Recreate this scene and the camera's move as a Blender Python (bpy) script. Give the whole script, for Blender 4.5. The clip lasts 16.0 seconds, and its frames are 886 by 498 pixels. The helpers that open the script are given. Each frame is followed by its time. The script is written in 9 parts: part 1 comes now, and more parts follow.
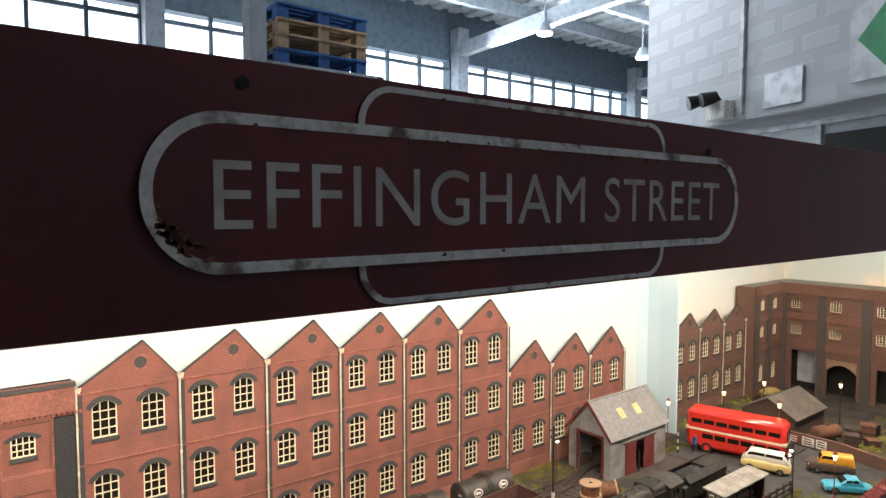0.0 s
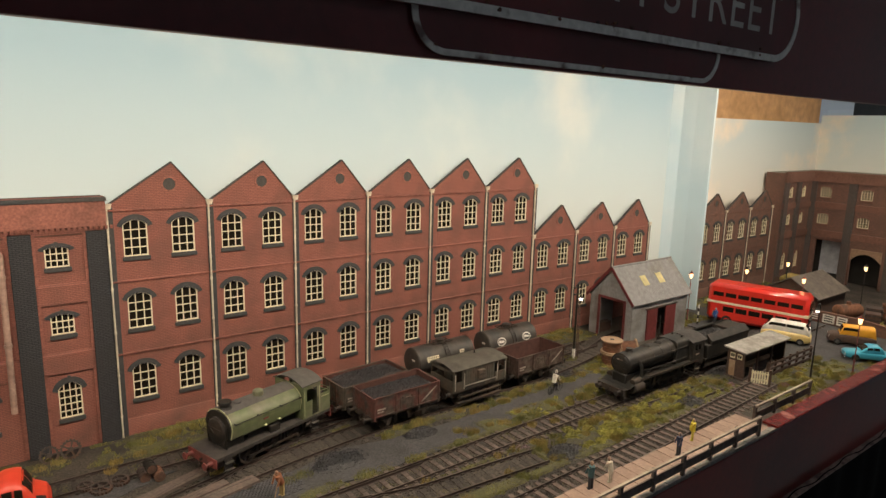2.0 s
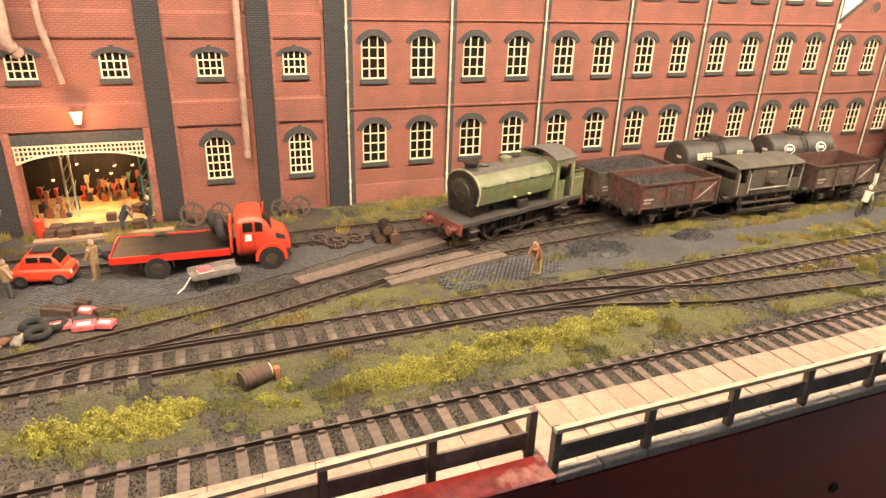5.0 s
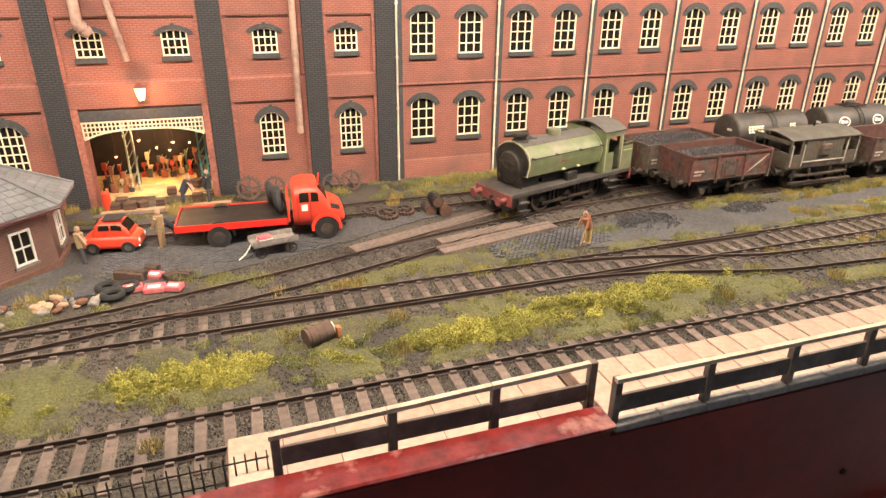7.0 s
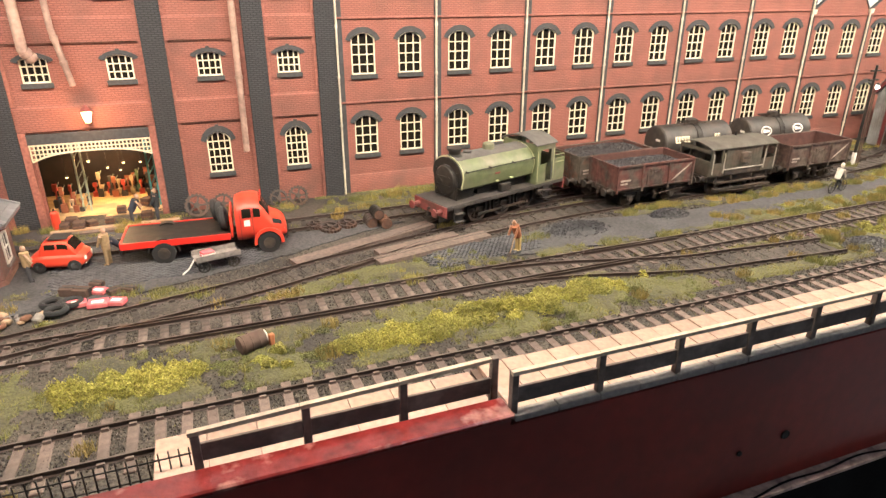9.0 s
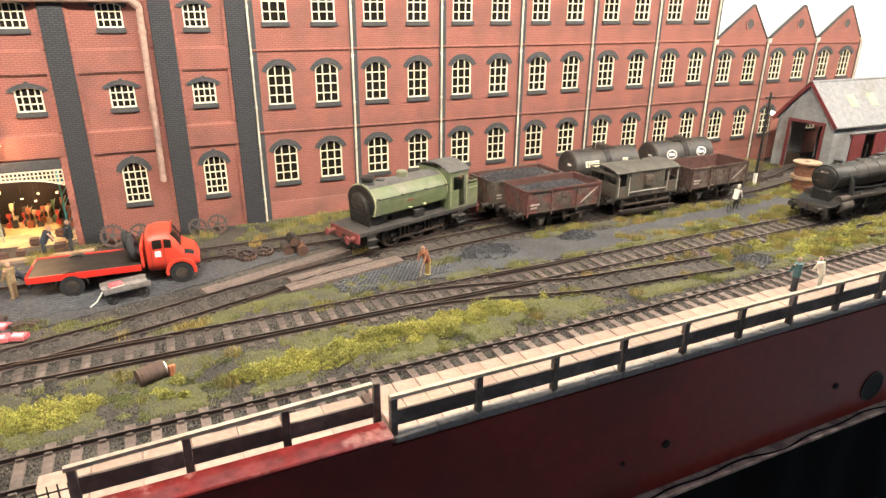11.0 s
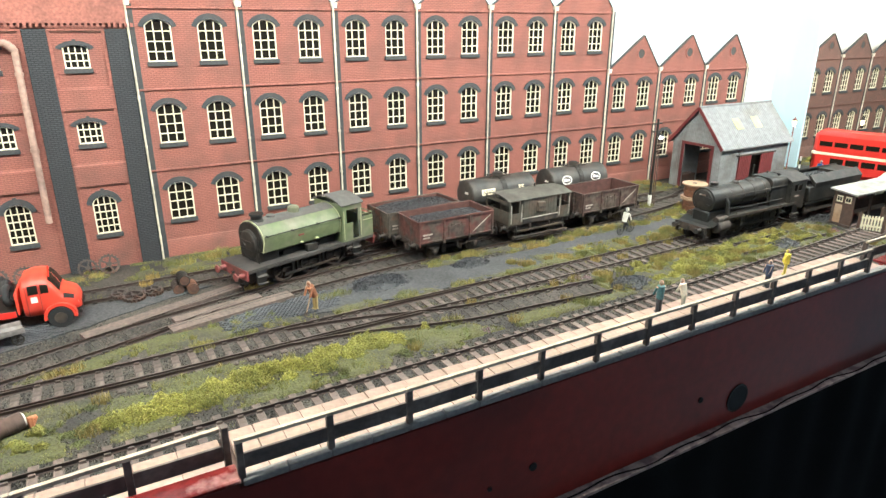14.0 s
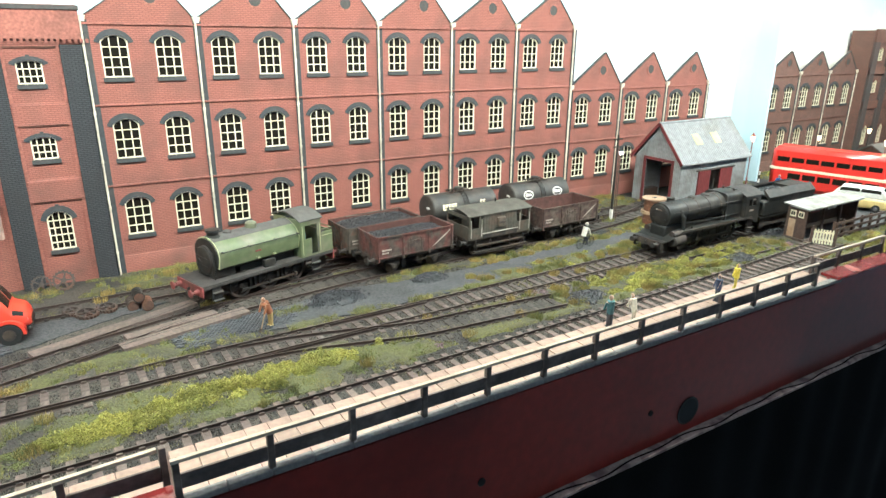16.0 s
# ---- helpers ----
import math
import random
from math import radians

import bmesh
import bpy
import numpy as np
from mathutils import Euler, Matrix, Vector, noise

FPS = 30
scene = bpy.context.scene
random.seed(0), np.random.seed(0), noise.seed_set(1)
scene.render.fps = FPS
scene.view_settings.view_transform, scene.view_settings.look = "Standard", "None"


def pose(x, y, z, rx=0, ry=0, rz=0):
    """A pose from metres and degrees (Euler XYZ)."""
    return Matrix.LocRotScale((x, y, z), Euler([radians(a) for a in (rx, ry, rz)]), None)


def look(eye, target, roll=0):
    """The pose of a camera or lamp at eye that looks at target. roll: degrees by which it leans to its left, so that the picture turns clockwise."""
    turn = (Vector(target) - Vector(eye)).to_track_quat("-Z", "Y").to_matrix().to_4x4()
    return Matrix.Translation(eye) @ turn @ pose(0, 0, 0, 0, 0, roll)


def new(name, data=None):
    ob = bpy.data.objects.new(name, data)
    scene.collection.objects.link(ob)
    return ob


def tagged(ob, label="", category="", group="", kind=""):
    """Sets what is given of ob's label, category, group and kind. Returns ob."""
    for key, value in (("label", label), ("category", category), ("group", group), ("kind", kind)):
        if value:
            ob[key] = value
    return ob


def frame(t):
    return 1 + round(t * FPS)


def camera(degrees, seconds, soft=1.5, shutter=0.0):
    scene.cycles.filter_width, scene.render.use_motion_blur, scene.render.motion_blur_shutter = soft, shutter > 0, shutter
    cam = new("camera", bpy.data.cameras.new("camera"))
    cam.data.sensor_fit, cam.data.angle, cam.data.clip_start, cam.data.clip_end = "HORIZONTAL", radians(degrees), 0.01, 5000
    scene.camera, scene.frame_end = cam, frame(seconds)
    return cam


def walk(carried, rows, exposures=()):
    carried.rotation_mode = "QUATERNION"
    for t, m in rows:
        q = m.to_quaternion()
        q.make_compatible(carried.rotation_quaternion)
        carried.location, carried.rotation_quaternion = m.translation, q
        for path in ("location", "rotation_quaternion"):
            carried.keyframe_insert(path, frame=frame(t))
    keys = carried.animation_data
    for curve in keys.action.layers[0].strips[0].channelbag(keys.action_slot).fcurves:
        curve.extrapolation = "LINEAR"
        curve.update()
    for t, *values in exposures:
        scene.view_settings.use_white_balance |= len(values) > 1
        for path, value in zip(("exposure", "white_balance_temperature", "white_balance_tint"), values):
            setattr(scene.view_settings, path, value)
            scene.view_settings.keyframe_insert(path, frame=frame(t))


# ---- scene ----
cam = camera(69.9, 16.0, 1.5)
METRES, EYE, TILT, LEAN, TURN = 0.63, 1.659, 0.0, 0.0, -37.9
ROWS = [
    (0.0, 0.0, 0.0, 0.0, 0.0, -3.62, -0.02),
    (0.5, -0.0084, -0.0035, -0.0236, 0.09, -4.09, -0.16),
    (1.0, -0.0107, -0.0137, -0.0709, 0.26, -5.52, -0.05),
    (1.5, -0.0223, -0.0137, -0.1277, 0.57, -7.73, -0.62),
    (2.0, -0.0454, 0.0119, -0.1976, 1.21, -10.94, -1.45),
    (2.5, -0.0619, 0.0426, -0.2579, 2.35, -13.58, -1.68),
    (3.0, -0.09, 0.0869, -0.3117, 4.05, -16.4, -1.99),
    (3.5, -0.1256, 0.1204, -0.3668, 6.65, -18.28, -2.16),
    (4.0, -0.1725, 0.1531, -0.4166, 10.09, -20.26, -2.37),
    (4.5, -0.2225, 0.1774, -0.448, 13.62, -21.67, -2.26),
    (5.0, -0.2531, 0.182, -0.474, 16.42, -22.71, -1.76),
    (7.5, -0.2589, 0.1364, -0.4953, 19.36, -23.79, -0.54),
    (8.0, -0.2432, 0.1237, -0.4891, 19.09, -23.56, -0.44),
    (8.5, -0.2178, 0.1226, -0.4834, 17.98, -23.17, -0.36),
    (9.0, -0.1917, 0.1209, -0.4763, 16.82, -22.72, -0.1),
    (11.5, -0.0848, 0.1134, -0.4397, 11.95, -20.79, -0.55),
    (12.0, -0.0604, 0.1145, -0.4324, 11.18, -20.42, -0.61),
    (12.5, -0.044, 0.1167, -0.4344, 10.49, -20.17, -0.71),
    (13.0, -0.0272, 0.1188, -0.4311, 9.56, -19.95, -0.33),
    (13.5, -0.0101, 0.1206, -0.425, 8.73, -19.75, 0.02),
    (14.0, 0.0099, 0.1176, -0.4153, 8.14, -19.52, -0.05),
    (14.5, 0.0236, 0.1133, -0.4094, 7.65, -19.21, -0.18),
    (15.0, 0.0356, 0.1132, -0.4088, 7.23, -18.92, -0.41),
    (15.5, 0.0472, 0.1135, -0.4058, 6.82, -18.7, -0.44),
    (16.0, 0.0549, 0.1175, -0.4036, 6.44, -18.54, -0.48),
]
walk(cam, [(t, pose(0, 0, EYE, TILT, LEAN, TURN) @ pose(METRES * x, METRES * y, METRES * z, 90 + pitch, roll, yaw)) for t, x, y, z, yaw, pitch, roll in ROWS],
     [(0, -0.43, 6300, 13), (1.0, -0.78, 6650, 12), (1.5, -1.07, 6750, 11), (2.2, -1.17, 6500, 11), (3.5, -0.42, 6950, 15), (4.2, -0.1, 7200, 14), (5.0, 0.3, 7200, 15), (7.5, 0.31, 6400, 15), (9.0, 0.32, 6200, 13), (12.5, 0.36, 5450, 4), (16.0, 0.33, 4950, -5)])

# ---------------------------------------------------------------- light
DECK = 1.10      # height of the layout's ground
WALL = 0.9355    # front plane of the factory frontage

world = bpy.data.worlds.new("sky")
scene.world = world
world.use_nodes = True
wn = world.node_tree.nodes
sky = wn.new("ShaderNodeTexSky")
sky.sky_type, sky.sun_disc = "NISHITA", False
sky.sun_elevation, sky.sun_rotation = radians(48), radians(20)
world.node_tree.links.new(sky.outputs[0], wn["Background"].inputs[0])
wn["Background"].inputs[1].default_value = 0.12


def area_lamp(name, m, sx, sy, power, colour):
    data = bpy.data.lights.new(name, "AREA")
    data.shape, data.size, data.size_y, data.energy, data.color = "RECTANGLE", sx, sy, power, colour
    ob = new(name, data)
    ob.matrix_world = m
    return ob


def point_lamp(name, p, power, colour, radius=0.003):
    data = bpy.data.lights.new(name, "POINT")
    data.energy, data.color, data.shadow_soft_size = power, colour, radius
    ob = new(name, data)
    ob.location = p
    return ob


WARM = (1.0, 0.84, 0.64)
# the strip of lamps behind the name board
area_lamp("strip_light", look((0.40, 0.455, 1.70), (0.40, 0.80, 1.18)), 2.3, 0.03, 29.5, WARM)
area_lamp("wing_light", look((1.75, 0.50, 1.70), (1.75, 0.72, 1.10)), 0.5, 0.03, 4.5, WARM)
# daylight that enters by the high windows of the hall
area_lamp("window_light", look((8.0, 11.6, 4.6), (4.0, 0.0, 1.0)), 18.0, 1.0, 5300.0, (0.86, 0.93, 1.0))
# the first belongs to a high bay lamp; the others are added unseen fills
for hx, hy, power in ((9.6, 9.0, 215.0), (5.2, 4.6, 74.0), (2.0, -3.0, 34.0)):
    area_lamp("hall_bay_and_fill_light", look((hx, hy, 5.05), (hx, hy, 0)), 0.3, 0.3, power, (0.9, 0.96, 1.0))

# ---------------------------------------------------------------- materials
def material(name, base, rough=0.8, metal=0.0, vary=0.25, scale=60.0, second=None, mix_scale=8.0, mix=(0.45, 0.62),
             bump=0.2, bump_scale=None, dist=0.001, per_object=0.0, island=0.0, coat=0.0):
    """A surface with fine grain and broad stains: base and second colour mixed by a broad noise, both varied by a fine one."""
    mat = bpy.data.materials.new(name)
    mat.use_nodes = True
    nt = mat.node_tree
    n, ln = nt.nodes, nt.links
    bsdf = n["Principled BSDF"]
    bsdf.inputs["Roughness"].default_value = rough
    bsdf.inputs["Metallic"].default_value = metal
    bsdf.inputs["Coat Weight"].default_value = coat
    co = n.new("ShaderNodeTexCoord")
    fine = n.new("ShaderNodeTexNoise")
    fine.inputs["Scale"].default_value, fine.inputs["Detail"].default_value = scale, 6
    ln.new(co.outputs["Object"], fine.inputs["Vector"])
    broad = n.new("ShaderNodeTexNoise")
    broad.inputs["Scale"].default_value, broad.inputs["Detail"].default_value = mix_scale, 5
    ln.new(co.outputs["Object"], broad.inputs["Vector"])
    ramp = n.new("ShaderNodeMapRange")
    ramp.inputs[1].default_value, ramp.inputs[2].default_value = mix
    ln.new(broad.outputs["Fac"], ramp.inputs[0])
    col = n.new("ShaderNodeMix")
    col.data_type = "RGBA"
    col.inputs[6].default_value = (*base, 1)
    col.inputs[7].default_value = (*(second or [c * 0.7 for c in base]), 1)
    ln.new(ramp.outputs[0], col.inputs[0])
    value = n.new("ShaderNodeMapRange")
    value.inputs[1].default_value, value.inputs[2].default_value = 0.25, 0.75
    value.inputs[3].default_value, value.inputs[4].default_value = 1 - vary, 1 + vary
    ln.new(fine.outputs["Fac"], value.inputs[0])
    last = value.outputs[0]
    for amount, socket in ((per_object, "obj"), (island, "isl")):
        if amount:
            src = n.new("ShaderNodeObjectInfo").outputs["Random"] if socket == "obj" else n.new("ShaderNodeNewGeometry").outputs["Random Per Island"]
            r = n.new("ShaderNodeMapRange")
            r.inputs[3].default_value, r.inputs[4].default_value = 1 - amount, 1 + amount
            ln.new(src, r.inputs[0])
            m = n.new("ShaderNodeMath")
            m.operation = "MULTIPLY"
            ln.new(last, m.inputs[0])
            ln.new(r.outputs[0], m.inputs[1])
            last = m.outputs[0]
    hsv = n.new("ShaderNodeHueSaturation")
    ln.new(col.outputs[2], hsv.inputs["Color"])
    ln.new(last, hsv.inputs["Value"])
    ln.new(hsv.outputs[0], bsdf.inputs["Base Color"])
    if bump:
        b = n.new("ShaderNodeBump")
        b.inputs["Strength"].default_value, b.inputs["Distance"].default_value = bump, dist
        src = fine
        if bump_scale:
            src = n.new("ShaderNodeTexNoise")
            src.inputs["Scale"].default_value, src.inputs["Detail"].default_value = bump_scale, 4
            ln.new(co.outputs["Object"], src.inputs["Vector"])
        ln.new(src.outputs["Fac"], b.inputs["Height"])
        ln.new(b.outputs[0], bsdf.inputs["Normal"])
    return mat


def brick_material(name, a, b, mortar, width=0.0069, height=0.0023, stain=(0.10, 0.06, 0.05), bump=0.5, axis="xz", blocks=False):
    """Courses of brick on an upright wall, with soot."""
    mat = bpy.data.materials.new(name)
    mat.use_nodes = True
    n, ln = mat.node_tree.nodes, mat.node_tree.links
    bsdf = n["Principled BSDF"]
    bsdf.inputs["Roughness"].default_value = 0.85
    co = n.new("ShaderNodeTexCoord")
    sep = n.new("ShaderNodeSeparateXYZ")
    com = n.new("ShaderNodeCombineXYZ")
    ln.new(co.outputs["Object"], sep.inputs[0])
    add = n.new("ShaderNodeMath")
    ln.new(sep.outputs[0], add.inputs[0])
    ln.new(sep.outputs[1], add.inputs[1])
    ln.new(add.outputs[0], com.inputs[0])
    ln.new(sep.outputs[2], com.inputs[1])
    br = n.new("ShaderNodeTexBrick")
    br.inputs["Scale"].default_value = 1.0
    br.inputs["Brick Width"].default_value, br.inputs["Row Height"].default_value = width, height
    br.inputs["Mortar Size"].default_value, br.inputs["Mortar Smooth"].default_value = height * 0.24, 0.25
    br.inputs["Color1"].default_value, br.inputs["Color2"].default_value, br.inputs["Mortar"].default_value = (*a, 1), (*b, 1), (*mortar, 1)
    ln.new(com.outputs[0], br.inputs["Vector"])
    soot = n.new("ShaderNodeTexNoise")
    soot.inputs["Scale"].default_value, soot.inputs["Detail"].default_value = 0.05 / height, 7
    ln.new(co.outputs["Object"], soot.inputs["Vector"])
    rng = n.new("ShaderNodeMapRange")
    rng.inputs[1].default_value, rng.inputs[2].default_value, rng.inputs[4].default_value = 0.45, 0.8, 0.65
    ln.new(soot.outputs["Fac"], rng.inputs[0])
    mix = n.new("ShaderNodeMix")
    mix.data_type = "RGBA"
    mix.inputs[7].default_value = (*stain, 1)
    ln.new(rng.outputs[0], mix.inputs[0])
    ln.new(br.outputs["Color"], mix.inputs[6])
    ln.new(mix.outputs[2], bsdf.inputs["Base Color"])
    bp = n.new("ShaderNodeBump")
    bp.inputs["Strength"].default_value, bp.inputs["Distance"].default_value, bp.invert = bump, height * 0.3, True
    ln.new(br.outputs["Fac"], bp.inputs["Height"])
    ln.new(bp.outputs[0], bsdf.inputs["Normal"])
    return mat


def glow_material(name, colour, strength):
    mat = bpy.data.materials.new(name)
    mat.use_nodes = True
    b = mat.node_tree.nodes["Principled BSDF"]
    b.inputs["Base Color"].default_value = (*colour, 1)
    b.inputs["Emission Color"].default_value = (*colour, 1)
    b.inputs["Emission Strength"].default_value = strength
    return mat


def glass_material(name, colour=(0.02, 0.018, 0.015), rough=0.12):
    mat = bpy.data.materials.new(name)
    mat.use_nodes = True
    b = mat.node_tree.nodes["Principled BSDF"]
    b.inputs["Base Color"].default_value = (*colour, 1)
    b.inputs["Roughness"].default_value = rough
    return mat


def sky_board_material(name, low, high, cloud, scale=3.0, lo=0.5, hi=0.7):
    """A painted sky: pale at the foot, bluer above, with soft clouds."""
    mat = bpy.data.materials.new(name)
    mat.use_nodes = True
    n, ln = mat.node_tree.nodes, mat.node_tree.links
    b = n["Principled BSDF"]
    b.inputs["Roughness"].default_value = 0.7
    co = n.new("ShaderNodeTexCoord")
    sep = n.new("ShaderNodeSeparateXYZ")
    ln.new(co.outputs["Object"], sep.inputs[0])
    g = n.new("ShaderNodeMapRange")
    g.inputs[1].default_value, g.inputs[2].default_value = 1.30, 1.62
    ln.new(sep.outputs[2], g.inputs[0])
    m1 = n.new("ShaderNodeMix")
    m1.data_type = "RGBA"
    m1.inputs[6].default_value, m1.inputs[7].default_value = (*low, 1), (*high, 1)
    ln.new(g.outputs[0], m1.inputs[0])
    ns = n.new("ShaderNodeTexNoise")
    ns.inputs["Scale"].default_value, ns.inputs["Detail"].default_value = scale, 5
    ln.new(co.outputs["Object"], ns.inputs["Vector"])
    r = n.new("ShaderNodeMapRange")
    r.interpolation_type = "SMOOTHSTEP"
    r.inputs[1].default_value, r.inputs[2].default_value = lo, hi
    ln.new(ns.outputs["Fac"], r.inputs[0])
    m2 = n.new("ShaderNodeMix")
    m2.data_type = "RGBA"
    m2.inputs[7].default_value = (*cloud, 1)
    ln.new(r.outputs[0], m2.inputs[0])
    ln.new(m1.outputs[2], m2.inputs[6])
    ln.new(m2.outputs[2], b.inputs["Base Color"])
    return mat


BRICK = brick_material("red_brick", (0.322, 0.121, 0.089), (0.288, 0.106, 0.078), (0.200, 0.078, 0.060), bump=0.8)
BRICK_DARK = brick_material("sooty_brick", (0.22, 0.105, 0.075), (0.17, 0.083, 0.06), (0.11, 0.07, 0.055))
BLUE_BRICK = brick_material("blue_brick", (0.052, 0.054, 0.060), (0.040, 0.042, 0.048), (0.016, 0.016, 0.018), stain=(0.03, 0.03, 0.03), bump=0.8)
RED_TRIM = material("moulded_red_brick", (0.280, 0.106, 0.078), 0.82, vary=0.35, scale=300, second=(0.20, 0.080, 0.060), mix_scale=20, bump=0.25)
DARK_TRIM = material("sooty_and_shadow_moulding", (0.17, 0.085, 0.062), 0.85, scale=300, bump=0.15)
SLATE_TRIM = material("dark_stone", (0.045, 0.048, 0.052), 0.85, scale=300, second=(0.06, 0.055, 0.05), bump=0.2)
CREAM = material("cream_paint", (0.76, 0.70, 0.51), 0.6, scale=200, second=(0.55, 0.47, 0.30), vary=0.12, bump=0.05)
PIPE_WHITE = material("off_white_pipe", (0.66, 0.60, 0.47), 0.6, scale=150, second=(0.42, 0.36, 0.28), mix_scale=25, bump=0.1)
PIPE_BROWN = material("weathered_pipe", (0.36, 0.24, 0.19), 0.75, scale=200, second=(0.24, 0.16, 0.13), mix_scale=40, bump=0.2)
PANE = glass_material("window_glass", (0.012, 0.010, 0.007), 0.2)
PANE.node_tree.nodes["Principled BSDF"].inputs["Specular IOR Level"].default_value = 0.22
# near-black colour that stands for the shade inside rooms, recesses and holes
INSIDE_SHADE = material("shade_black_inside", (0.012, 0.011, 0.010), 0.9, scale=40)
SKY_BOARD = sky_board_material("painted_sky", (0.63, 0.70, 0.69), (0.38, 0.55, 0.65), (0.69, 0.74, 0.72), 2.2)
SKY_WING = sky_board_material("painted_sky_with_clouds", (0.78, 0.74, 0.64), (0.50, 0.66, 0.72), (0.86, 0.78, 0.66), 5.0, 0.47, 0.66)
PLY = material("plywood", (0.55, 0.33, 0.16), 0.7, scale=40, second=(0.46, 0.27, 0.12), bump=0.05)
MAROON = material("maroon_board", (0.125, 0.010, 0.012), 0.38, vary=0.2, scale=90, second=(0.08, 0.008, 0.009), mix_scale=3, bump=0.06, bump_scale=250)
# pinkish second colour: worn spots, and glare painted into the gloss
MAROON_WORN_GLARE = material("worn_red_ledge_with_glare", (0.12, 0.014, 0.013), 0.24, vary=0.4, scale=90, second=(0.30, 0.13, 0.11), mix_scale=42, mix=(0.56, 0.68), bump=0.5, bump_scale=160, dist=0.0015)
MAROON_FRONT = material("gloss_maroon_front", (0.185, 0.017, 0.011), 0.30, vary=0.2, scale=90, second=(0.10, 0.011, 0.008), mix_scale=4, bump=0.05)
SIGN_MAROON = material("enamel_maroon", (0.120, 0.012, 0.014), 0.45, vary=0.15, scale=60, second=(0.08, 0.010, 0.011), mix_scale=6, bump=0.05)
SIGN_WHITE = material("chipped_white_enamel", (0.62, 0.60, 0.57), 0.5, vary=0.2, scale=160, second=(0.13, 0.08, 0.07), mix_scale=36, mix=(0.54, 0.66), bump=0.15)
LETTERS = material("white_letters", (0.50, 0.47, 0.44), 0.5, vary=0.12, scale=120, second=(0.36, 0.32, 0.30), mix_scale=30, bump=0.05)
CURTAIN = material("black_cloth", (0.005, 0.0045, 0.0045), 0.97, scale=400, bump=0.3)
CURTAIN.node_tree.nodes["Principled BSDF"].inputs["Specular IOR Level"].default_value = 0.08
FRINGE = material("frayed_edge", (0.34, 0.24, 0.20), 0.95, scale=300, second=(0.16, 0.10, 0.09), mix_scale=60, bump=0.3)
SOIL = material("ash_ballast", (0.060, 0.050, 0.040), 0.95, vary=0.75, scale=420, second=(0.030, 0.026, 0.022), mix_scale=16, bump=0.9, bump_scale=500, dist=0.0012)
TURF = material("turf", (0.085, 0.083, 0.030), 0.95, vary=0.6, scale=500, second=(0.055, 0.050, 0.034), mix_scale=22, bump=0.9, bump_scale=450, dist=0.0015)
ROAD = material("slate_grey_grit", (0.060, 0.058, 0.059), 0.92, vary=0.55, scale=420, second=(0.042, 0.040, 0.040), mix_scale=22, bump=0.7, bump_scale=600, dist=0.0008)
SETT = material("stone_setts", (0.072, 0.074, 0.080), 0.7, vary=0.3, scale=300, second=(0.05, 0.05, 0.055), island=0.25, bump=0.4)
RAIL = material("rusty_rail", (0.045, 0.029, 0.022), 0.6, 0.3, scale=300, second=(0.05, 0.036, 0.03), mix_scale=30, bump=0.2)
RAIL_TOP = material("worn_rail_head", (0.13, 0.105, 0.09), 0.45, 0.6, scale=200, second=(0.07, 0.05, 0.042), mix_scale=20, bump=0.1)
SLEEPER = material("weathered_sleeper", (0.072, 0.054, 0.045), 0.9, vary=0.5, scale=260, second=(0.115, 0.090, 0.075), mix_scale=40, bump=0.5, per_object=0.25)
SLEEPER_PALE = material("dry_sleeper", (0.125, 0.092, 0.077), 0.9, vary=0.3, scale=260, second=(0.10, 0.078, 0.066), mix_scale=40, bump=0.5, per_object=0.2)
PLANK = material("pale_boardwalk", (0.37, 0.255, 0.205), 0.8, vary=0.2, scale=220, second=(0.30, 0.205, 0.155), mix_scale=25, bump=0.3, per_object=0.12)
EDGE_STONE = material("grey_edging", (0.19, 0.17, 0.155), 0.85, vary=0.3, scale=260, second=(0.18, 0.16, 0.15), mix_scale=35, bump=0.4)
FENCE_WOOD = material("dark_fence_timber", (0.075, 0.055, 0.047), 0.8, vary=0.3, scale=200, second=(0.13, 0.10, 0.085), mix_scale=40, bump=0.3)
FENCE_TOP = material("bleached_handrail", (0.30, 0.24, 0.185), 0.75, vary=0.2, scale=220, second=(0.44, 0.36, 0.27), mix_scale=30, bump=0.2)
COAL = material("coal", (0.030, 0.030, 0.033), 0.45, vary=0.5, scale=500, island=0.6, bump=0.3)
BLACK_PAINT = material("weathered_black", (0.018, 0.0175, 0.016), 0.5, vary=0.35, scale=160, second=(0.034, 0.029, 0.024), mix_scale=45, bump=0.2)
BLACK_PAINT.node_tree.nodes["Principled BSDF"].inputs["Specular IOR Level"].default_value = 0.3
DARK_METAL = material("oily_metal", (0.032, 0.028, 0.025), 0.6, 0.3, vary=0.3, scale=200, second=(0.075, 0.055, 0.043), mix_scale=40, bump=0.2)
GREEN = material("light_green_paint", (0.118, 0.140, 0.068), 0.48, vary=0.22, scale=110, second=(0.150, 0.145, 0.098), mix_scale=26, bump=0.08)
GREEN_LINE = material("pale_lining", (0.42, 0.42, 0.24), 0.5, scale=90, bump=0)
SOOT_TOP = material("sooty_roof", (0.085, 0.080, 0.072), 0.8, vary=0.25, scale=120, second=(0.075, 0.07, 0.065), mix_scale=20, bump=0.15)
BUFFER_RED = material("faded_red_paint", (0.205, 0.050, 0.045), 0.6, vary=0.3, scale=180, second=(0.12, 0.048, 0.040), mix_scale=60, bump=0.15)
WAGON_GREY = material("rusty_grey_wagon", (0.080, 0.066, 0.050), 0.78, vary=0.5, scale=190, second=(0.095, 0.042, 0.026), mix_scale=48, mix=(0.46, 0.56), bump=0.35)
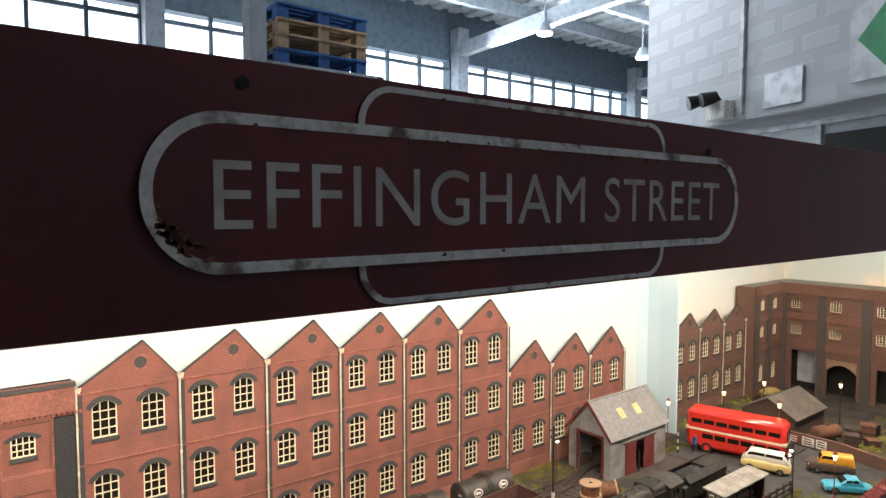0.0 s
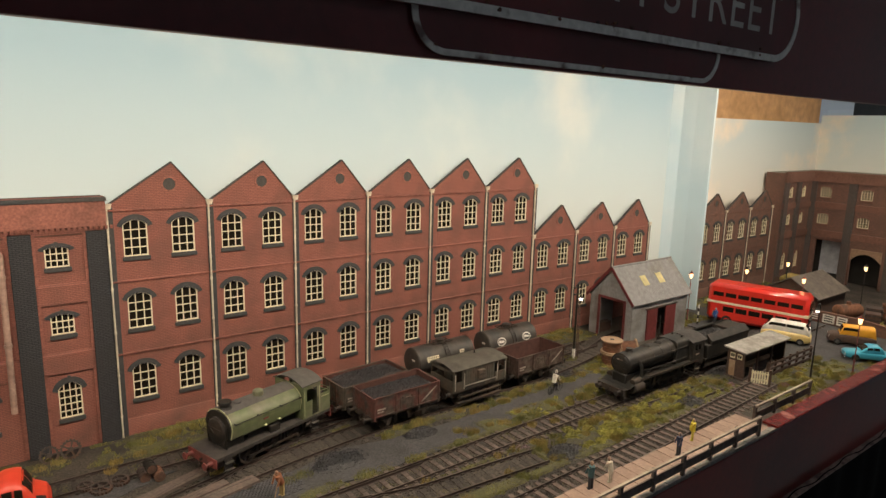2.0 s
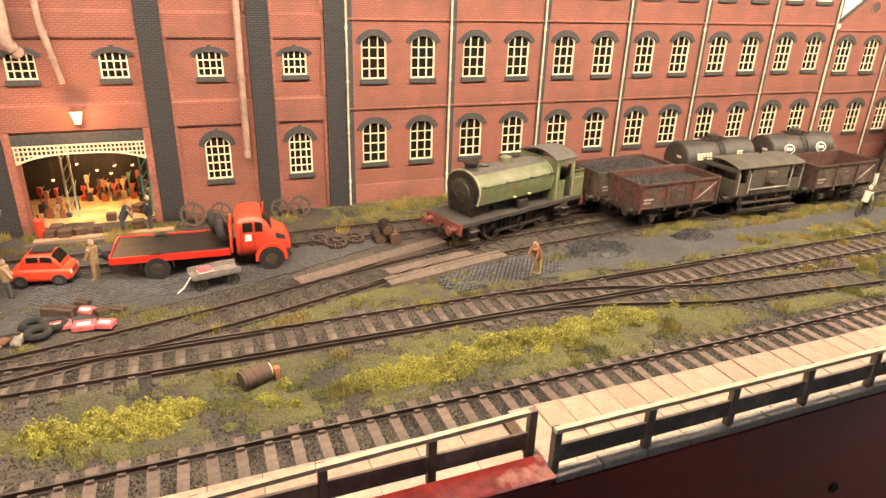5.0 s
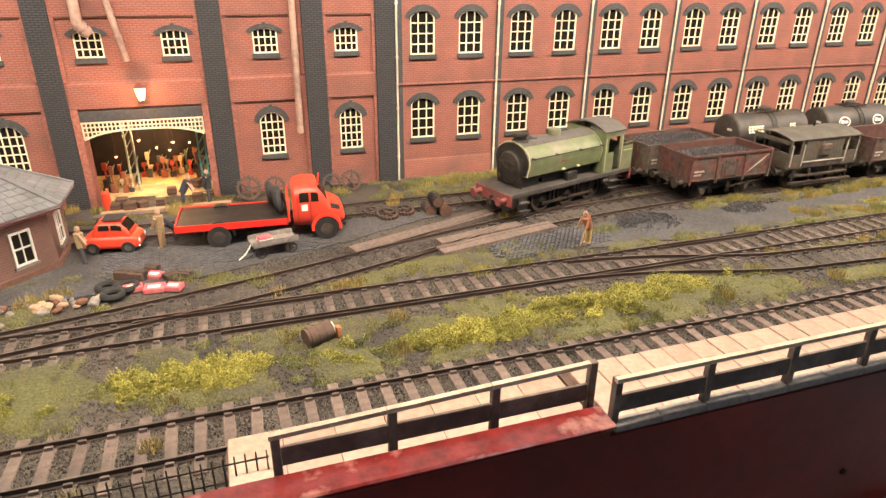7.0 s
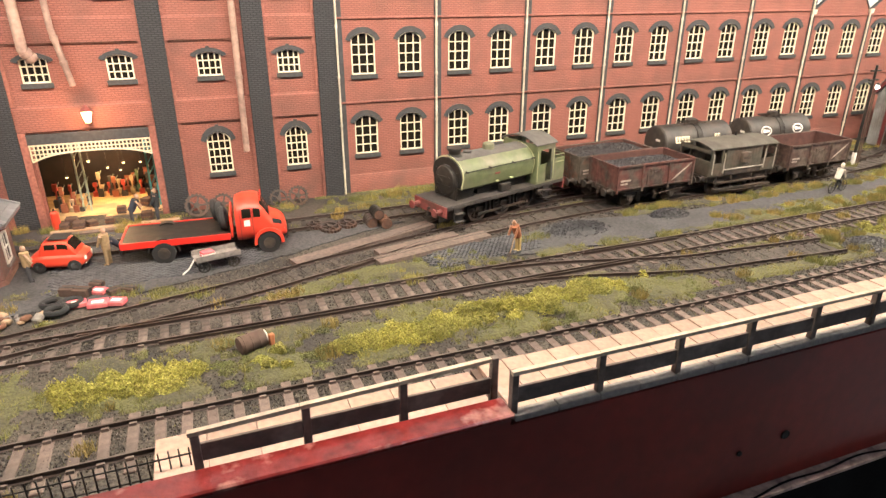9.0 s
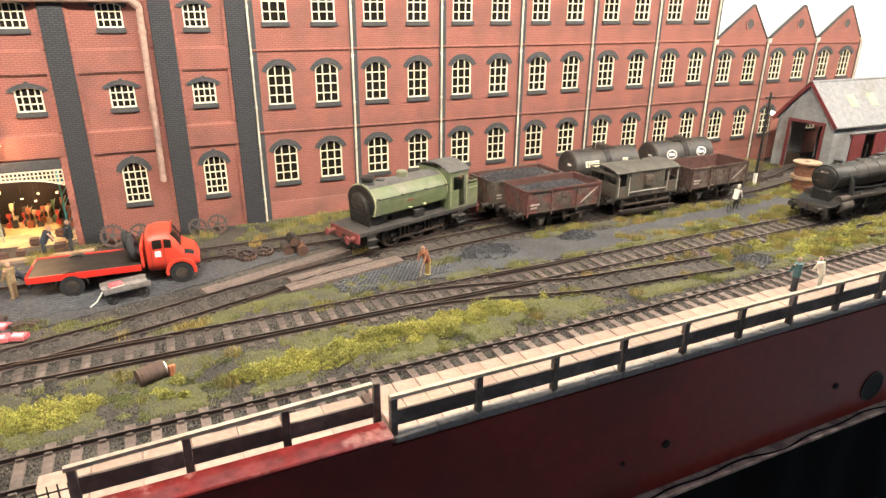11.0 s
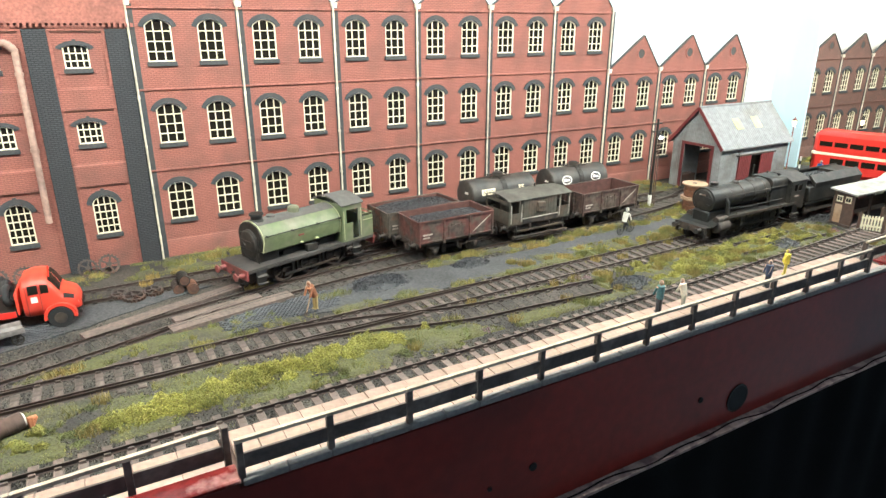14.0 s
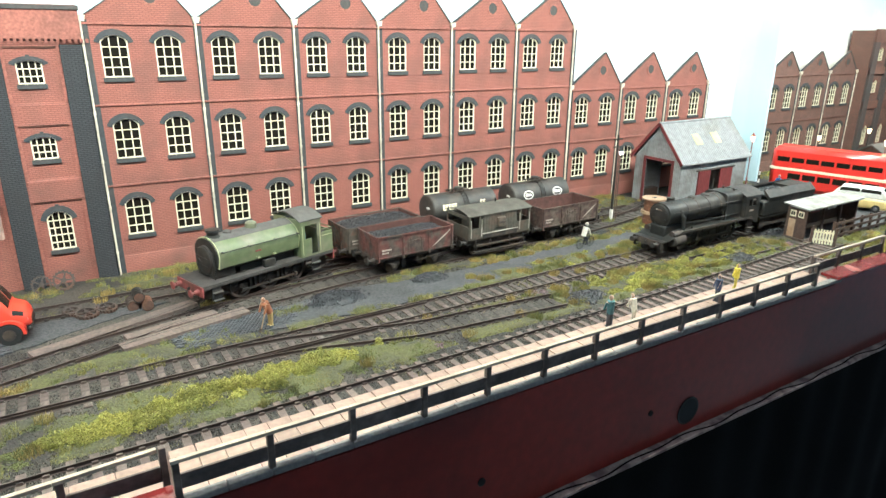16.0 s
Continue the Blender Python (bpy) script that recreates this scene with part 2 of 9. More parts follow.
WAGON_BROWN = material("bauxite_wagon", (0.095, 0.036, 0.028), 0.78, vary=0.5, scale=190, second=(0.062, 0.046, 0.037), mix_scale=48, mix=(0.46, 0.56), bump=0.35)
WAGON_DARK = material("dirty_brown_wagon", (0.066, 0.038, 0.030), 0.78, vary=0.5, scale=190, second=(0.085, 0.066, 0.050), mix_scale=48, mix=(0.48, 0.58), bump=0.35)
WAGON_INSIDE = material("rusty_inside", (0.075, 0.031, 0.024), 0.85, vary=0.25, scale=160, bump=0.2)
VAN_GREY = material("olive_grey_van", (0.066, 0.060, 0.046), 0.72, vary=0.3, scale=180, second=(0.080, 0.058, 0.042), mix_scale=38, bump=0.2)
VAN_PALE = material("dirty_white_rail", (0.40, 0.37, 0.31), 0.6, vary=0.2, scale=200, second=(0.26, 0.23, 0.19), mix_scale=60, bump=0.05)
CHASSIS_TAN = material("dusty_chassis", (0.090, 0.070, 0.048), 0.8, vary=0.45, scale=220, second=(0.045, 0.034, 0.026), mix_scale=60, bump=0.3)
FADED_MARK = material("faded_white_marking", (0.36, 0.31, 0.26), 0.7, vary=0.3, scale=260, second=(0.14, 0.095, 0.075), mix_scale=90, mix=(0.45, 0.6), bump=0)
BROWN_DIRT = material("brown_road_dirt", (0.052, 0.038, 0.029), 0.8, vary=0.45, scale=220, second=(0.022, 0.018, 0.015), mix_scale=55, bump=0.3)
TANK_BLACK = material("matt_black_tank", (0.030, 0.028, 0.026), 0.55, vary=0.3, scale=140, second=(0.052, 0.042, 0.033), mix_scale=30, bump=0.12)
WHITE_PAINT = material("white_paint", (0.74, 0.72, 0.66), 0.55, vary=0.1, scale=150, second=(0.55, 0.52, 0.46), mix_scale=40, bump=0.05)
YELLOW_MARK = material("cream_lettering", (0.78, 0.70, 0.48), 0.6, vary=0.1, scale=150, bump=0)
RED = material("bright_red_paint", (0.62, 0.030, 0.018), 0.3, vary=0.08, scale=80, second=(0.52, 0.028, 0.02), bump=0.02, coat=0.3)
ORANGE_RED = material("orange_red_paint", (0.66, 0.060, 0.028), 0.35, vary=0.1, scale=90, second=(0.55, 0.05, 0.03), bump=0.03)
BLUE = material("sky_blue_paint", (0.05, 0.35, 0.50), 0.3, vary=0.08, scale=90, bump=0.02, coat=0.3)
YELLOW = material("yellow_paint", (0.75, 0.36, 0.03), 0.35, vary=0.08, scale=90, bump=0.02)
PINK = material("pink_red_box", (0.62, 0.10, 0.12), 0.7, vary=0.15, scale=150, second=(0.55, 0.16, 0.16), mix_scale=60, bump=0.1)
TYRE = material("rubber", (0.018, 0.018, 0.018), 0.8, scale=200, bump=0.15)
CHROME = material("dull_chrome", (0.5, 0.5, 0.5), 0.25, 1.0, scale=100, bump=0)
ROOF_SHEET = material("grey_roof_sheet", (0.21, 0.21, 0.215), 0.8, vary=0.2, scale=120, second=(0.18, 0.172, 0.158), mix_scale=16, mix=(0.5, 0.68), bump=0.2)
SHED_GREY = material("grey_corrugated_wall", (0.27, 0.275, 0.275), 0.7, vary=0.2, scale=150, second=(0.17, 0.16, 0.15), mix_scale=18, bump=0.15)
DARK_RED = material("dark_red_paint", (0.118, 0.022, 0.022), 0.6, vary=0.15, scale=150, second=(0.15, 0.03, 0.03), mix_scale=30, bump=0.1)
TIMBER = material("raw_timber", (0.34, 0.235, 0.15), 0.8, vary=0.2, scale=200, second=(0.30, 0.19, 0.11), mix_scale=40, bump=0.2)
BROWN_WOOD = material("brown_timber", (0.082, 0.048, 0.034), 0.8, vary=0.25, scale=200, second=(0.075, 0.05, 0.04), mix_scale=40, bump=0.25)
RUST = material("rust", (0.17, 0.075, 0.04), 0.85, vary=0.35, scale=200, second=(0.09, 0.05, 0.035), mix_scale=40, bump=0.3)
GREY_IRON = material("cast_iron", (0.060, 0.046, 0.040), 0.7, 0.2, vary=0.3, scale=200, second=(0.085, 0.05, 0.036), mix_scale=40, bump=0.2)
SLATE = material("roof_slate", (0.15, 0.155, 0.16), 0.7, vary=0.2, scale=120, second=(0.11, 0.115, 0.12), mix_scale=30, bump=0.1, per_object=0.15)
DARK_ROOF = material("dark_felt_roof", (0.105, 0.09, 0.078), 0.9, vary=0.25, scale=120, second=(0.14, 0.12, 0.10), mix_scale=20, bump=0.2)
FLAT_ROOF = material("flat_roof_felt", (0.24, 0.235, 0.20), 0.9, vary=0.15, scale=60, bump=0.1)
LAMP_GLOW = glow_material("lamp_glow", (1.0, 0.58, 0.26), 8.0)
LAMP_COOL = glow_material("white_lamp_glow", (1.0, 0.93, 0.82), 9.0)
BAY_GLOW = glow_material("high_bay_glow", (0.92, 0.97, 1.0), 30.0)


# ---------------------------------------------------------------- mesh tools
def box(bm, x0, x1, y0, y1, z0, z1, bevel=0.0):
    m = Matrix.Translation(((x0 + x1) / 2, (y0 + y1) / 2, (z0 + z1) / 2)) @ Matrix.Diagonal((x1 - x0, y1 - y0, z1 - z0, 1))
    vs = bmesh.ops.create_cube(bm, size=1, matrix=m)["verts"]
    if bevel:
        bmesh.ops.bevel(bm, geom=list({e for v in vs for e in v.link_edges}), offset=bevel, segments=1, affect="EDGES", profile=0.5)
    return bm


def cyl(bm, p0, p1, r0, r1=None, seg=14, caps=True):
    p0, p1 = Vector(p0), Vector(p1)
    d = p1 - p0
    m = Matrix.Translation((p0 + p1) / 2) @ d.to_track_quat("Z", "Y").to_matrix().to_4x4()
    bmesh.ops.create_cone(bm, cap_ends=caps, segments=seg, radius1=r0, radius2=r0 if r1 is None else r1, depth=d.length, matrix=m)
    return bm


def ball(bm, p, r, sx=1, sy=1, sz=1, seg=12, rings=8):
    bmesh.ops.create_uvsphere(bm, u_segments=seg, v_segments=rings, radius=r, matrix=Matrix.Translation(p) @ Matrix.Diagonal((sx, sy, sz, 1)))
    return bm


def prism(bm, pts, a0, a1, axis="y"):
    """A prism over a polygon: pts are (x, z) for axis y, (y, z) for x, (x, y) for z; it reaches from a0 to a1 along the axis."""
    def at(p, a):
        return {"y": (p[0], a, p[1]), "x": (a, p[0], p[1]), "z": (p[0], p[1], a)}[axis]
    lo = [bm.verts.new(at(p, a0)) for p in pts]
    hi = [bm.verts.new(at(p, a1)) for p in pts]
    faces = [bm.faces.new(lo), bm.faces.new(hi[::-1])]
    for i in range(len(pts)):
        j = (i + 1) % len(pts)
        faces.append(bm.faces.new((lo[j], lo[i], hi[i], hi[j])))
    bmesh.ops.recalc_face_normals(bm, faces=faces)
    return bm


def ring_prism(bm, outer, inner, a0, a1, axis="y"):
    """A closed band between two outlines with as many points each."""
    def at(p, a):
        return {"y": (p[0], a, p[1]), "x": (a, p[0], p[1]), "z": (p[0], p[1], a)}[axis]
    rows = [[bm.verts.new(at(p, a)) for p in pts] for pts, a in ((outer, a0), (outer, a1), (inner, a1), (inner, a0))]
    faces, k = [], len(outer)
    for r in range(4):
        s = (r + 1) % 4
        for i in range(k):
            j = (i + 1) % k
            faces.append(bm.faces.new((rows[r][i], rows[r][j], rows[s][j], rows[s][i])))
    bmesh.ops.recalc_face_normals(bm, faces=faces)
    return bm


def tube(bm, pts, r, seg=8):
    """A round bar through points."""
    for a, b in zip(pts, pts[1:]):
        cyl(bm, a, b, r, seg=seg)
    for p in pts[1:-1]:
        ball(bm, p, r * 1.02, seg=seg, rings=6)
    return bm


def beam(bm, a, b, w, h):
    """A square bar from a to b, w across and h high."""
    a, b = Vector(a), Vector(b)
    d = b - a
    m = Matrix.Translation((a + b) / 2) @ d.to_track_quat("X", "Z").to_matrix().to_4x4() @ Matrix.Diagonal((d.length, w, h, 1))
    bmesh.ops.create_cube(bm, size=1, matrix=m)
    return bm


def mesh_of(name, bm, mats, smooth=False):
    me = bpy.data.meshes.new(name)
    bm.to_mesh(me)
    bm.free()
    for m in (mats if isinstance(mats, (list, tuple)) else [mats]):
        me.materials.append(m)
    if smooth:
        me.polygons.foreach_set("use_smooth", [True] * len(me.polygons))
        me.set_sharp_from_angle(angle=radians(38))
    return me


def part(name, bm, mat, parent=None, label="", smooth=True):
    ob = new(name, mesh_of(name, bm, mat, smooth))
    ob.parent = parent
    if label:
        ob["label"] = label
    return ob


def share(name, me, parent, p=(0, 0, 0), rz=0.0):
    """One more object on a mesh that is there already."""
    ob = new(name, me)
    ob.parent = parent
    ob.matrix_basis = pose(*p, 0, 0, rz)
    return ob


def thing(name, label, category, p=(0, 0, 0), rz=0.0, group=""):
    ob = new(name)
    ob.empty_display_size = 0.01
    ob.matrix_basis = pose(*p, 0, 0, rz)
    return tagged(ob, label, category, group)


def structure(name, bm, mat, label, category="", smooth=False):
    return tagged(new(name, mesh_of(name, bm, mat, smooth)), label, category or name.split("_")[0], "", "structure")


def holed(bm, u0, u1, z0, z1, holes, a0, a1, axis="y"):
    """An upright slab from a0 (front) to a1 (back) with rectangular openings (u0, u1, z0, z1) right through it."""
    us = sorted({u0, u1, *[h[0] for h in holes], *[h[1] for h in holes]})
    zs = sorted({z0, z1, *[h[2] for h in holes], *[h[3] for h in holes]})
    us, zs = [u for u in us if u0 <= u <= u1], [z for z in zs if z0 <= z <= z1]

    def solid(i, j):
        if not (0 <= i < len(us) - 1 and 0 <= j < len(zs) - 1):
            return False
        u, z = (us[i] + us[i + 1]) / 2, (zs[j] + zs[j + 1]) / 2
        return not any(h[0] < u < h[1] and h[2] < z < h[3] for h in holes)
    cache = {}

    def v(i, j, k):
        if (i, j, k) not in cache:
            a = (a0, a1)[k]
            cache[i, j, k] = bm.verts.new((us[i], a, zs[j]) if axis == "y" else (a, us[i], zs[j]))
        return cache[i, j, k]
    faces = []
    for i in range(len(us) - 1):
        for j in range(len(zs) - 1):
            if not solid(i, j):
                continue
            faces.append(bm.faces.new((v(i, j, 0), v(i + 1, j, 0), v(i + 1, j + 1, 0), v(i, j + 1, 0))))
            faces.append(bm.faces.new((v(i, j, 1), v(i, j + 1, 1), v(i + 1, j + 1, 1), v(i + 1, j, 1))))
            for di, dj, a, b in ((-1, 0, (i, j), (i, j + 1)), (1, 0, (i + 1, j), (i + 1, j + 1)), (0, -1, (i, j), (i + 1, j)), (0, 1, (i, j + 1), (i + 1, j + 1))):
                if not solid(i + di, j + dj):
                    faces.append(bm.faces.new((v(*a, 0), v(*b, 0), v(*b, 1), v(*a, 1))))
    bmesh.ops.recalc_face_normals(bm, faces=faces)
    return bm


def curve_y(points, x):
    """A smooth line through (x, y) points, monotone in x."""
    for i in range(len(points) - 1):
        if x <= points[i + 1][0] or i == len(points) - 2:
            (x1, y1), (x2, y2) = points[i], points[i + 1]
            x0, y0 = points[i - 1] if i else (2 * x1 - x2, 2 * y1 - y2)
            x3, y3 = points[i + 2] if i + 2 < len(points) else (2 * x2 - x1, 2 * y2 - y1)
            m1, m2 = (y2 - y0) / (x2 - x0), (y3 - y1) / (x3 - x1)
            t, h = (x - x1) / (x2 - x1), x2 - x1
            return (2 * t**3 - 3 * t**2 + 1) * y1 + (t**3 - 2 * t**2 + t) * h * m1 + (-2 * t**3 + 3 * t**2) * y2 + (t**3 - t**2) * h * m2


def on_line(points, x):
    """The place and the heading (degrees) of a line at x."""
    dy = curve_y(points, x + 0.004) - curve_y(points, x - 0.004)
    return x, curve_y(points, x), math.degrees(math.atan2(dy, 0.008))

# ---------------------------------------------------------------- the layout's boards
bm = bmesh.new()
box(bm, -0.75, 2.25, 0.415, 1.20, 1.045, 1.095)
structure("baseboard_floor", bm, PLY, "plywood baseboard under the model railway", "baseboard")

# ground: one sheet with slight lumps
bm = bmesh.new()
NX, NY = 300, 54
grid = [[bm.verts.new((-0.75 + 3.0 * i / NX, 0.437 + 0.52 * j / NY, DECK + 0.0012 * noise.noise((i * 0.33, j * 0.31, 0)) + 0.0008 * noise.noise((i * 0.9, j * 0.9, 3)))) for j in range(NY + 1)] for i in range(NX + 1)]
for i in range(NX):
    for j in range(NY):
        bm.faces.new((grid[i][j], grid[i + 1][j], grid[i + 1][j + 1], grid[i][j + 1]))
structure("ground", bm, SOIL, "ash and soil ground of the model railway yard", "ground", True)

# sky boards behind the frontage
bm = bmesh.new()
holed(bm, -0.75, 1.36, 1.09, 1.75, [(-0.31, -0.02, 1.09, 1.237)], 0.950, 0.958)
structure("backdrop_panel", bm, SKY_BOARD, "pale painted sky board behind the factory", "backdrop")
bm = bmesh.new()
prism(bm, [(1.3605, 0.958), (1.3605, 0.950), (1.385, 0.935), (1.395, 0.905), (1.402, 0.862), (1.408, 0.862), (1.402, 0.908), (1.391, 0.940)], 1.09, 1.75, "z")
structure("backdrop_return", bm, sky_board_material("pale_blue_return", (0.52, 0.67, 0.74), (0.42, 0.60, 0.70), (0.62, 0.73, 0.77), 3.0), "pale blue curved end of the sky board", "backdrop")
bm = bmesh.new()
box(bm, 1.40, 2.20, 0.962, 0.970, 1.09, 1.575)
box(bm, 2.195, 2.203, 0.40, 0.962, 1.09, 1.60)
structure("backdrop_panel_wing", bm, SKY_WING, "painted sky board with warm clouds", "backdrop")
bm = bmesh.new()
box(bm, 1.40, 2.20, 0.972, 0.984, 1.50, 1.80)
structure("wall_ply", bm, PLY, "bare plywood board above the painted sky", "wall")

# front board, ledge, curtain
bm = bmesh.new()
box(bm, -0.75, 2.25, 0.412, 0.424, 0.985, 1.1115)
box(bm, -0.75, 0.103, 0.412, 0.424, 1.1115, 1.1185)
box(bm, 0.885, 2.25, 0.412, 0.424, 1.1115, 1.1185)
front = structure("wall_front", bm, MAROON_FRONT, "glossy dark maroon front board of the layout", "front board")
bm = bmesh.new()
box(bm, -0.75, 0.104, 0.408, 0.427, 1.1187, 1.1225, 0.001)
box(bm, 0.884, 2.25, 0.408, 0.432, 1.1187, 1.1225, 0.001)
structure("trim_ledge", bm, MAROON_WORN_GLARE, "worn red painted ledge with painted glare spots along the layout's edge", "ledge")
# holes are not cut: a black disc on the board paints their shade
for hx, hz, hr in ((0.622, 1.016, 0.0150), (0.345, 1.035, 0.0035), (0.56, 1.033, 0.003), (0.30, 1.03, 0.002)):
    hole = thing("round_hole", "dark disc standing for a round hole in the maroon front board", "hole", (hx, 0.4118, hz))
    b = bmesh.new()
    cyl(b, (0, -0.0008, 0), (0, 0.0004, 0), hr, seg=24)
    part("dark_bore_disc", b, INSIDE_SHADE, hole)
    b = bmesh.new()
    pts = [(math.cos(a * math.pi / 12), math.sin(a * math.pi / 12)) for a in range(24)]
    ring_prism(b, [(hr * 1.12 * c, hr * 1.12 * s) for c, s in pts], [(hr * c, hr * s) for c, s in pts], -0.0011, 0.0003)
    part("rim", b, BLACK_PAINT, hole)
bm = bmesh.new()
for i in range(600):
    x = -0.75 + 3.0 * i / 600
    y0, y1 = [0.404 + 0.0018 * math.sin(q * 0.35) + 0.002 * math.sin(q * 0.17) for q in (i, i + 1)]
    v = [bm.verts.new(p) for p in ((x, y0, 0.0), (x + 0.005, y1, 0.0), (x + 0.005, y1, 0.99), (x, y0, 0.99))]
    bm.faces.new(v)
bmesh.ops.remove_doubles(bm, verts=bm.verts, dist=1e-5)
bmesh.ops.solidify(bm, geom=bm.faces[:], thickness=0.002)
structure("curtain", bm, CURTAIN, "black cloth curtain hanging below the front board", "curtain", True)
bm = bmesh.new()
rnd = random.Random(4)
for i in range(1500):
    x = -0.75 + 2.0 * i / 1000
    h = 0.0004 + 0.0007 * rnd.random()
    a = [bm.verts.new(p) for p in ((x, 0.4005 - 0.001 * rnd.random(), 0.9895), (x + 0.0024, 0.4005, 0.9895), (x + 0.0012 + 0.002 * (rnd.random() - 0.5), 0.400, 0.9905 + h))]
    bm.faces.new(a)
box(bm, -0.75, 2.25, 0.4000, 0.4115, 0.9870, 0.9898)
structure("trim_fringe", bm, FRINGE, "frayed pale edge where the black cloth is fixed", "fringe")

# name board above
board = thing("name_board", "dark maroon board with a worn white-edged totem sign", "sign", (0, 0, 0))
bm = bmesh.new()
box(bm, -0.80, 2.30, 0.411, 0.420, 1.583, 1.7565, 0.0008)
part("board", bm, MAROON, board)


def stadium(x0, x1, z0, z1, r, n=16):
    """The outline of a box with rounded corners, as (x, z) points."""
    pts = []
    for cx, cz, a0 in ((x1 - r, z1 - r, 0), (x0 + r, z1 - r, 90), (x0 + r, z0 + r, 180), (x1 - r, z0 + r, 270)):
        pts += [(cx + r * math.cos(radians(a0 + 90 * k / n)), cz + r * math.sin(radians(a0 + 90 * k / n))) for k in range(n + 1)]
    return pts


bm = bmesh.new()
prism(bm, stadium(0.239, 0.631, 1.5855, 1.7515, 0.030), 0.4085, 0.4112)
part("centre_plate", bm, SIGN_MAROON, board)
bm = bmesh.new()
ring_prism(bm, stadium(0.239, 0.631, 1.5855, 1.7515, 0.030), stadium(0.2445, 0.6255, 1.590, 1.747, 0.0255), 0.4078, 0.4086)
part("centre_border", bm, SIGN_WHITE, board, "chipped white border")
bm = bmesh.new()
prism(bm, stadium(0.0885, 0.7850, 1.617, 1.7205, 0.0505), 0.4045, 0.4084)
part("name_plate", bm, SIGN_MAROON, board)
bm = bmesh.new()
ring_prism(bm, stadium(0.0885, 0.7850, 1.617, 1.7205, 0.0505), stadium(0.0960, 0.7775, 1.6245, 1.713, 0.0435), 0.4036, 0.4046)
part("plate_border", bm, SIGN_WHITE, board, "chipped white border")
# screw holes as small black discs, their depth only painted
for hx, hz in ((0.154, 1.741), (0.725, 1.7275)):
    bm = bmesh.new()
    cyl(bm, (hx, 0.4095, hz), (hx, 0.4112, hz), 0.0045)
    part("screw_hole_disc", bm, INSIDE_SHADE, board)
font = bpy.data.curves.new("lettering", "FONT")
font.body, font.size, font.offset, font.extrude, font.resolution_u = "EFFINGHAM STREET", 0.06, 0.0, 0.0, 6
font.space_character = 1.09
tmp = new("lettering_curve", font)
bpy.context.view_layer.update()
me = bpy.data.meshes.new_from_object(tmp.evaluated_get(bpy.context.evaluated_depsgraph_get()))
bpy.data.objects.remove(tmp)
co = np.array([v.co[:] for v in me.vertices])
lo, hi = co.min(0), co.max(0)
for v in me.vertices:
    v.co = (0.1318 + (v.co.x - lo[0]) / (hi[0] - lo[0]) * 0.6087, 0.4040, 1.6455 + (v.co.y - lo[1]) / (hi[1] - lo[1]) * 0.0450)
me.materials.append(LETTERS)
lettering = new("lettering", me)
lettering.parent = board
rnd = random.Random(41)
bm = bmesh.new()
flakes = [(0.1365 + 0.0455 * math.cos(radians(q)) * f, 1.66875 + 0.0455 * math.sin(radians(q)) * f) for q, f in [(rnd.gauss(228, 14), rnd.uniform(0.78, 0.99)) for _ in range(70)]]
flakes += [(rnd.uniform(0.15, 0.72), rnd.choice((1.6255, 1.7115)) + rnd.gauss(0, 0.0016)) for _ in range(46)]
flakes += [(rnd.uniform(0.25, 0.62), rnd.choice((1.5905, 1.7465)) + rnd.gauss(0, 0.0010)) for _ in range(14)]
for x, z in flakes:
    r = rnd.uniform(0.0006, 0.0022)
    y = 0.4034 if 1.617 < z < 1.7205 else 0.4076
    pts = [(x + r * rnd.uniform(0.5, 1.4) * math.cos(k * math.tau / 7) * 1.3, z + r * rnd.uniform(0.5, 1.3) * math.sin(k * math.tau / 7)) for k in range(7)]
    prism(bm, pts, y, y + 0.0012)
rust = part("rust_spot", bm, material("orange_brown_rust", (0.16, 0.060, 0.035), 0.9, vary=0.4, scale=400, second=(0.05, 0.025, 0.02), mix_scale=120, bump=0.4), board, "scattered rust spots", False)
rust["kind"] = "stuff"

# ---------------------------------------------------------------- the hall beyond
HALL_GREY = material("pale_blockwork_paint", (0.55, 0.57, 0.58), 0.8, vary=0.08, scale=6, second=(0.48, 0.50, 0.52), mix_scale=0.8, bump=0.2, dist=0.01)
HALL_DARK = material("blue_grey_cladding", (0.10, 0.14, 0.17), 0.7, vary=0.08, scale=4, bump=0.05)
STEEL_GREY = material("grey_painted_steel", (0.34, 0.38, 0.41), 0.5, vary=0.08, scale=8, bump=0.05)
DECKING = material("pale_roof_decking", (0.62, 0.65, 0.66), 0.6, vary=0.08, scale=5, bump=0.05)
CONCRETE = material("concrete_floor", (0.25, 0.25, 0.24), 0.7, vary=0.2, scale=5, bump=0.1, dist=0.005)
DAY = glow_material("bright_daylight_pane", (0.86, 0.94, 1.0), 4.5)

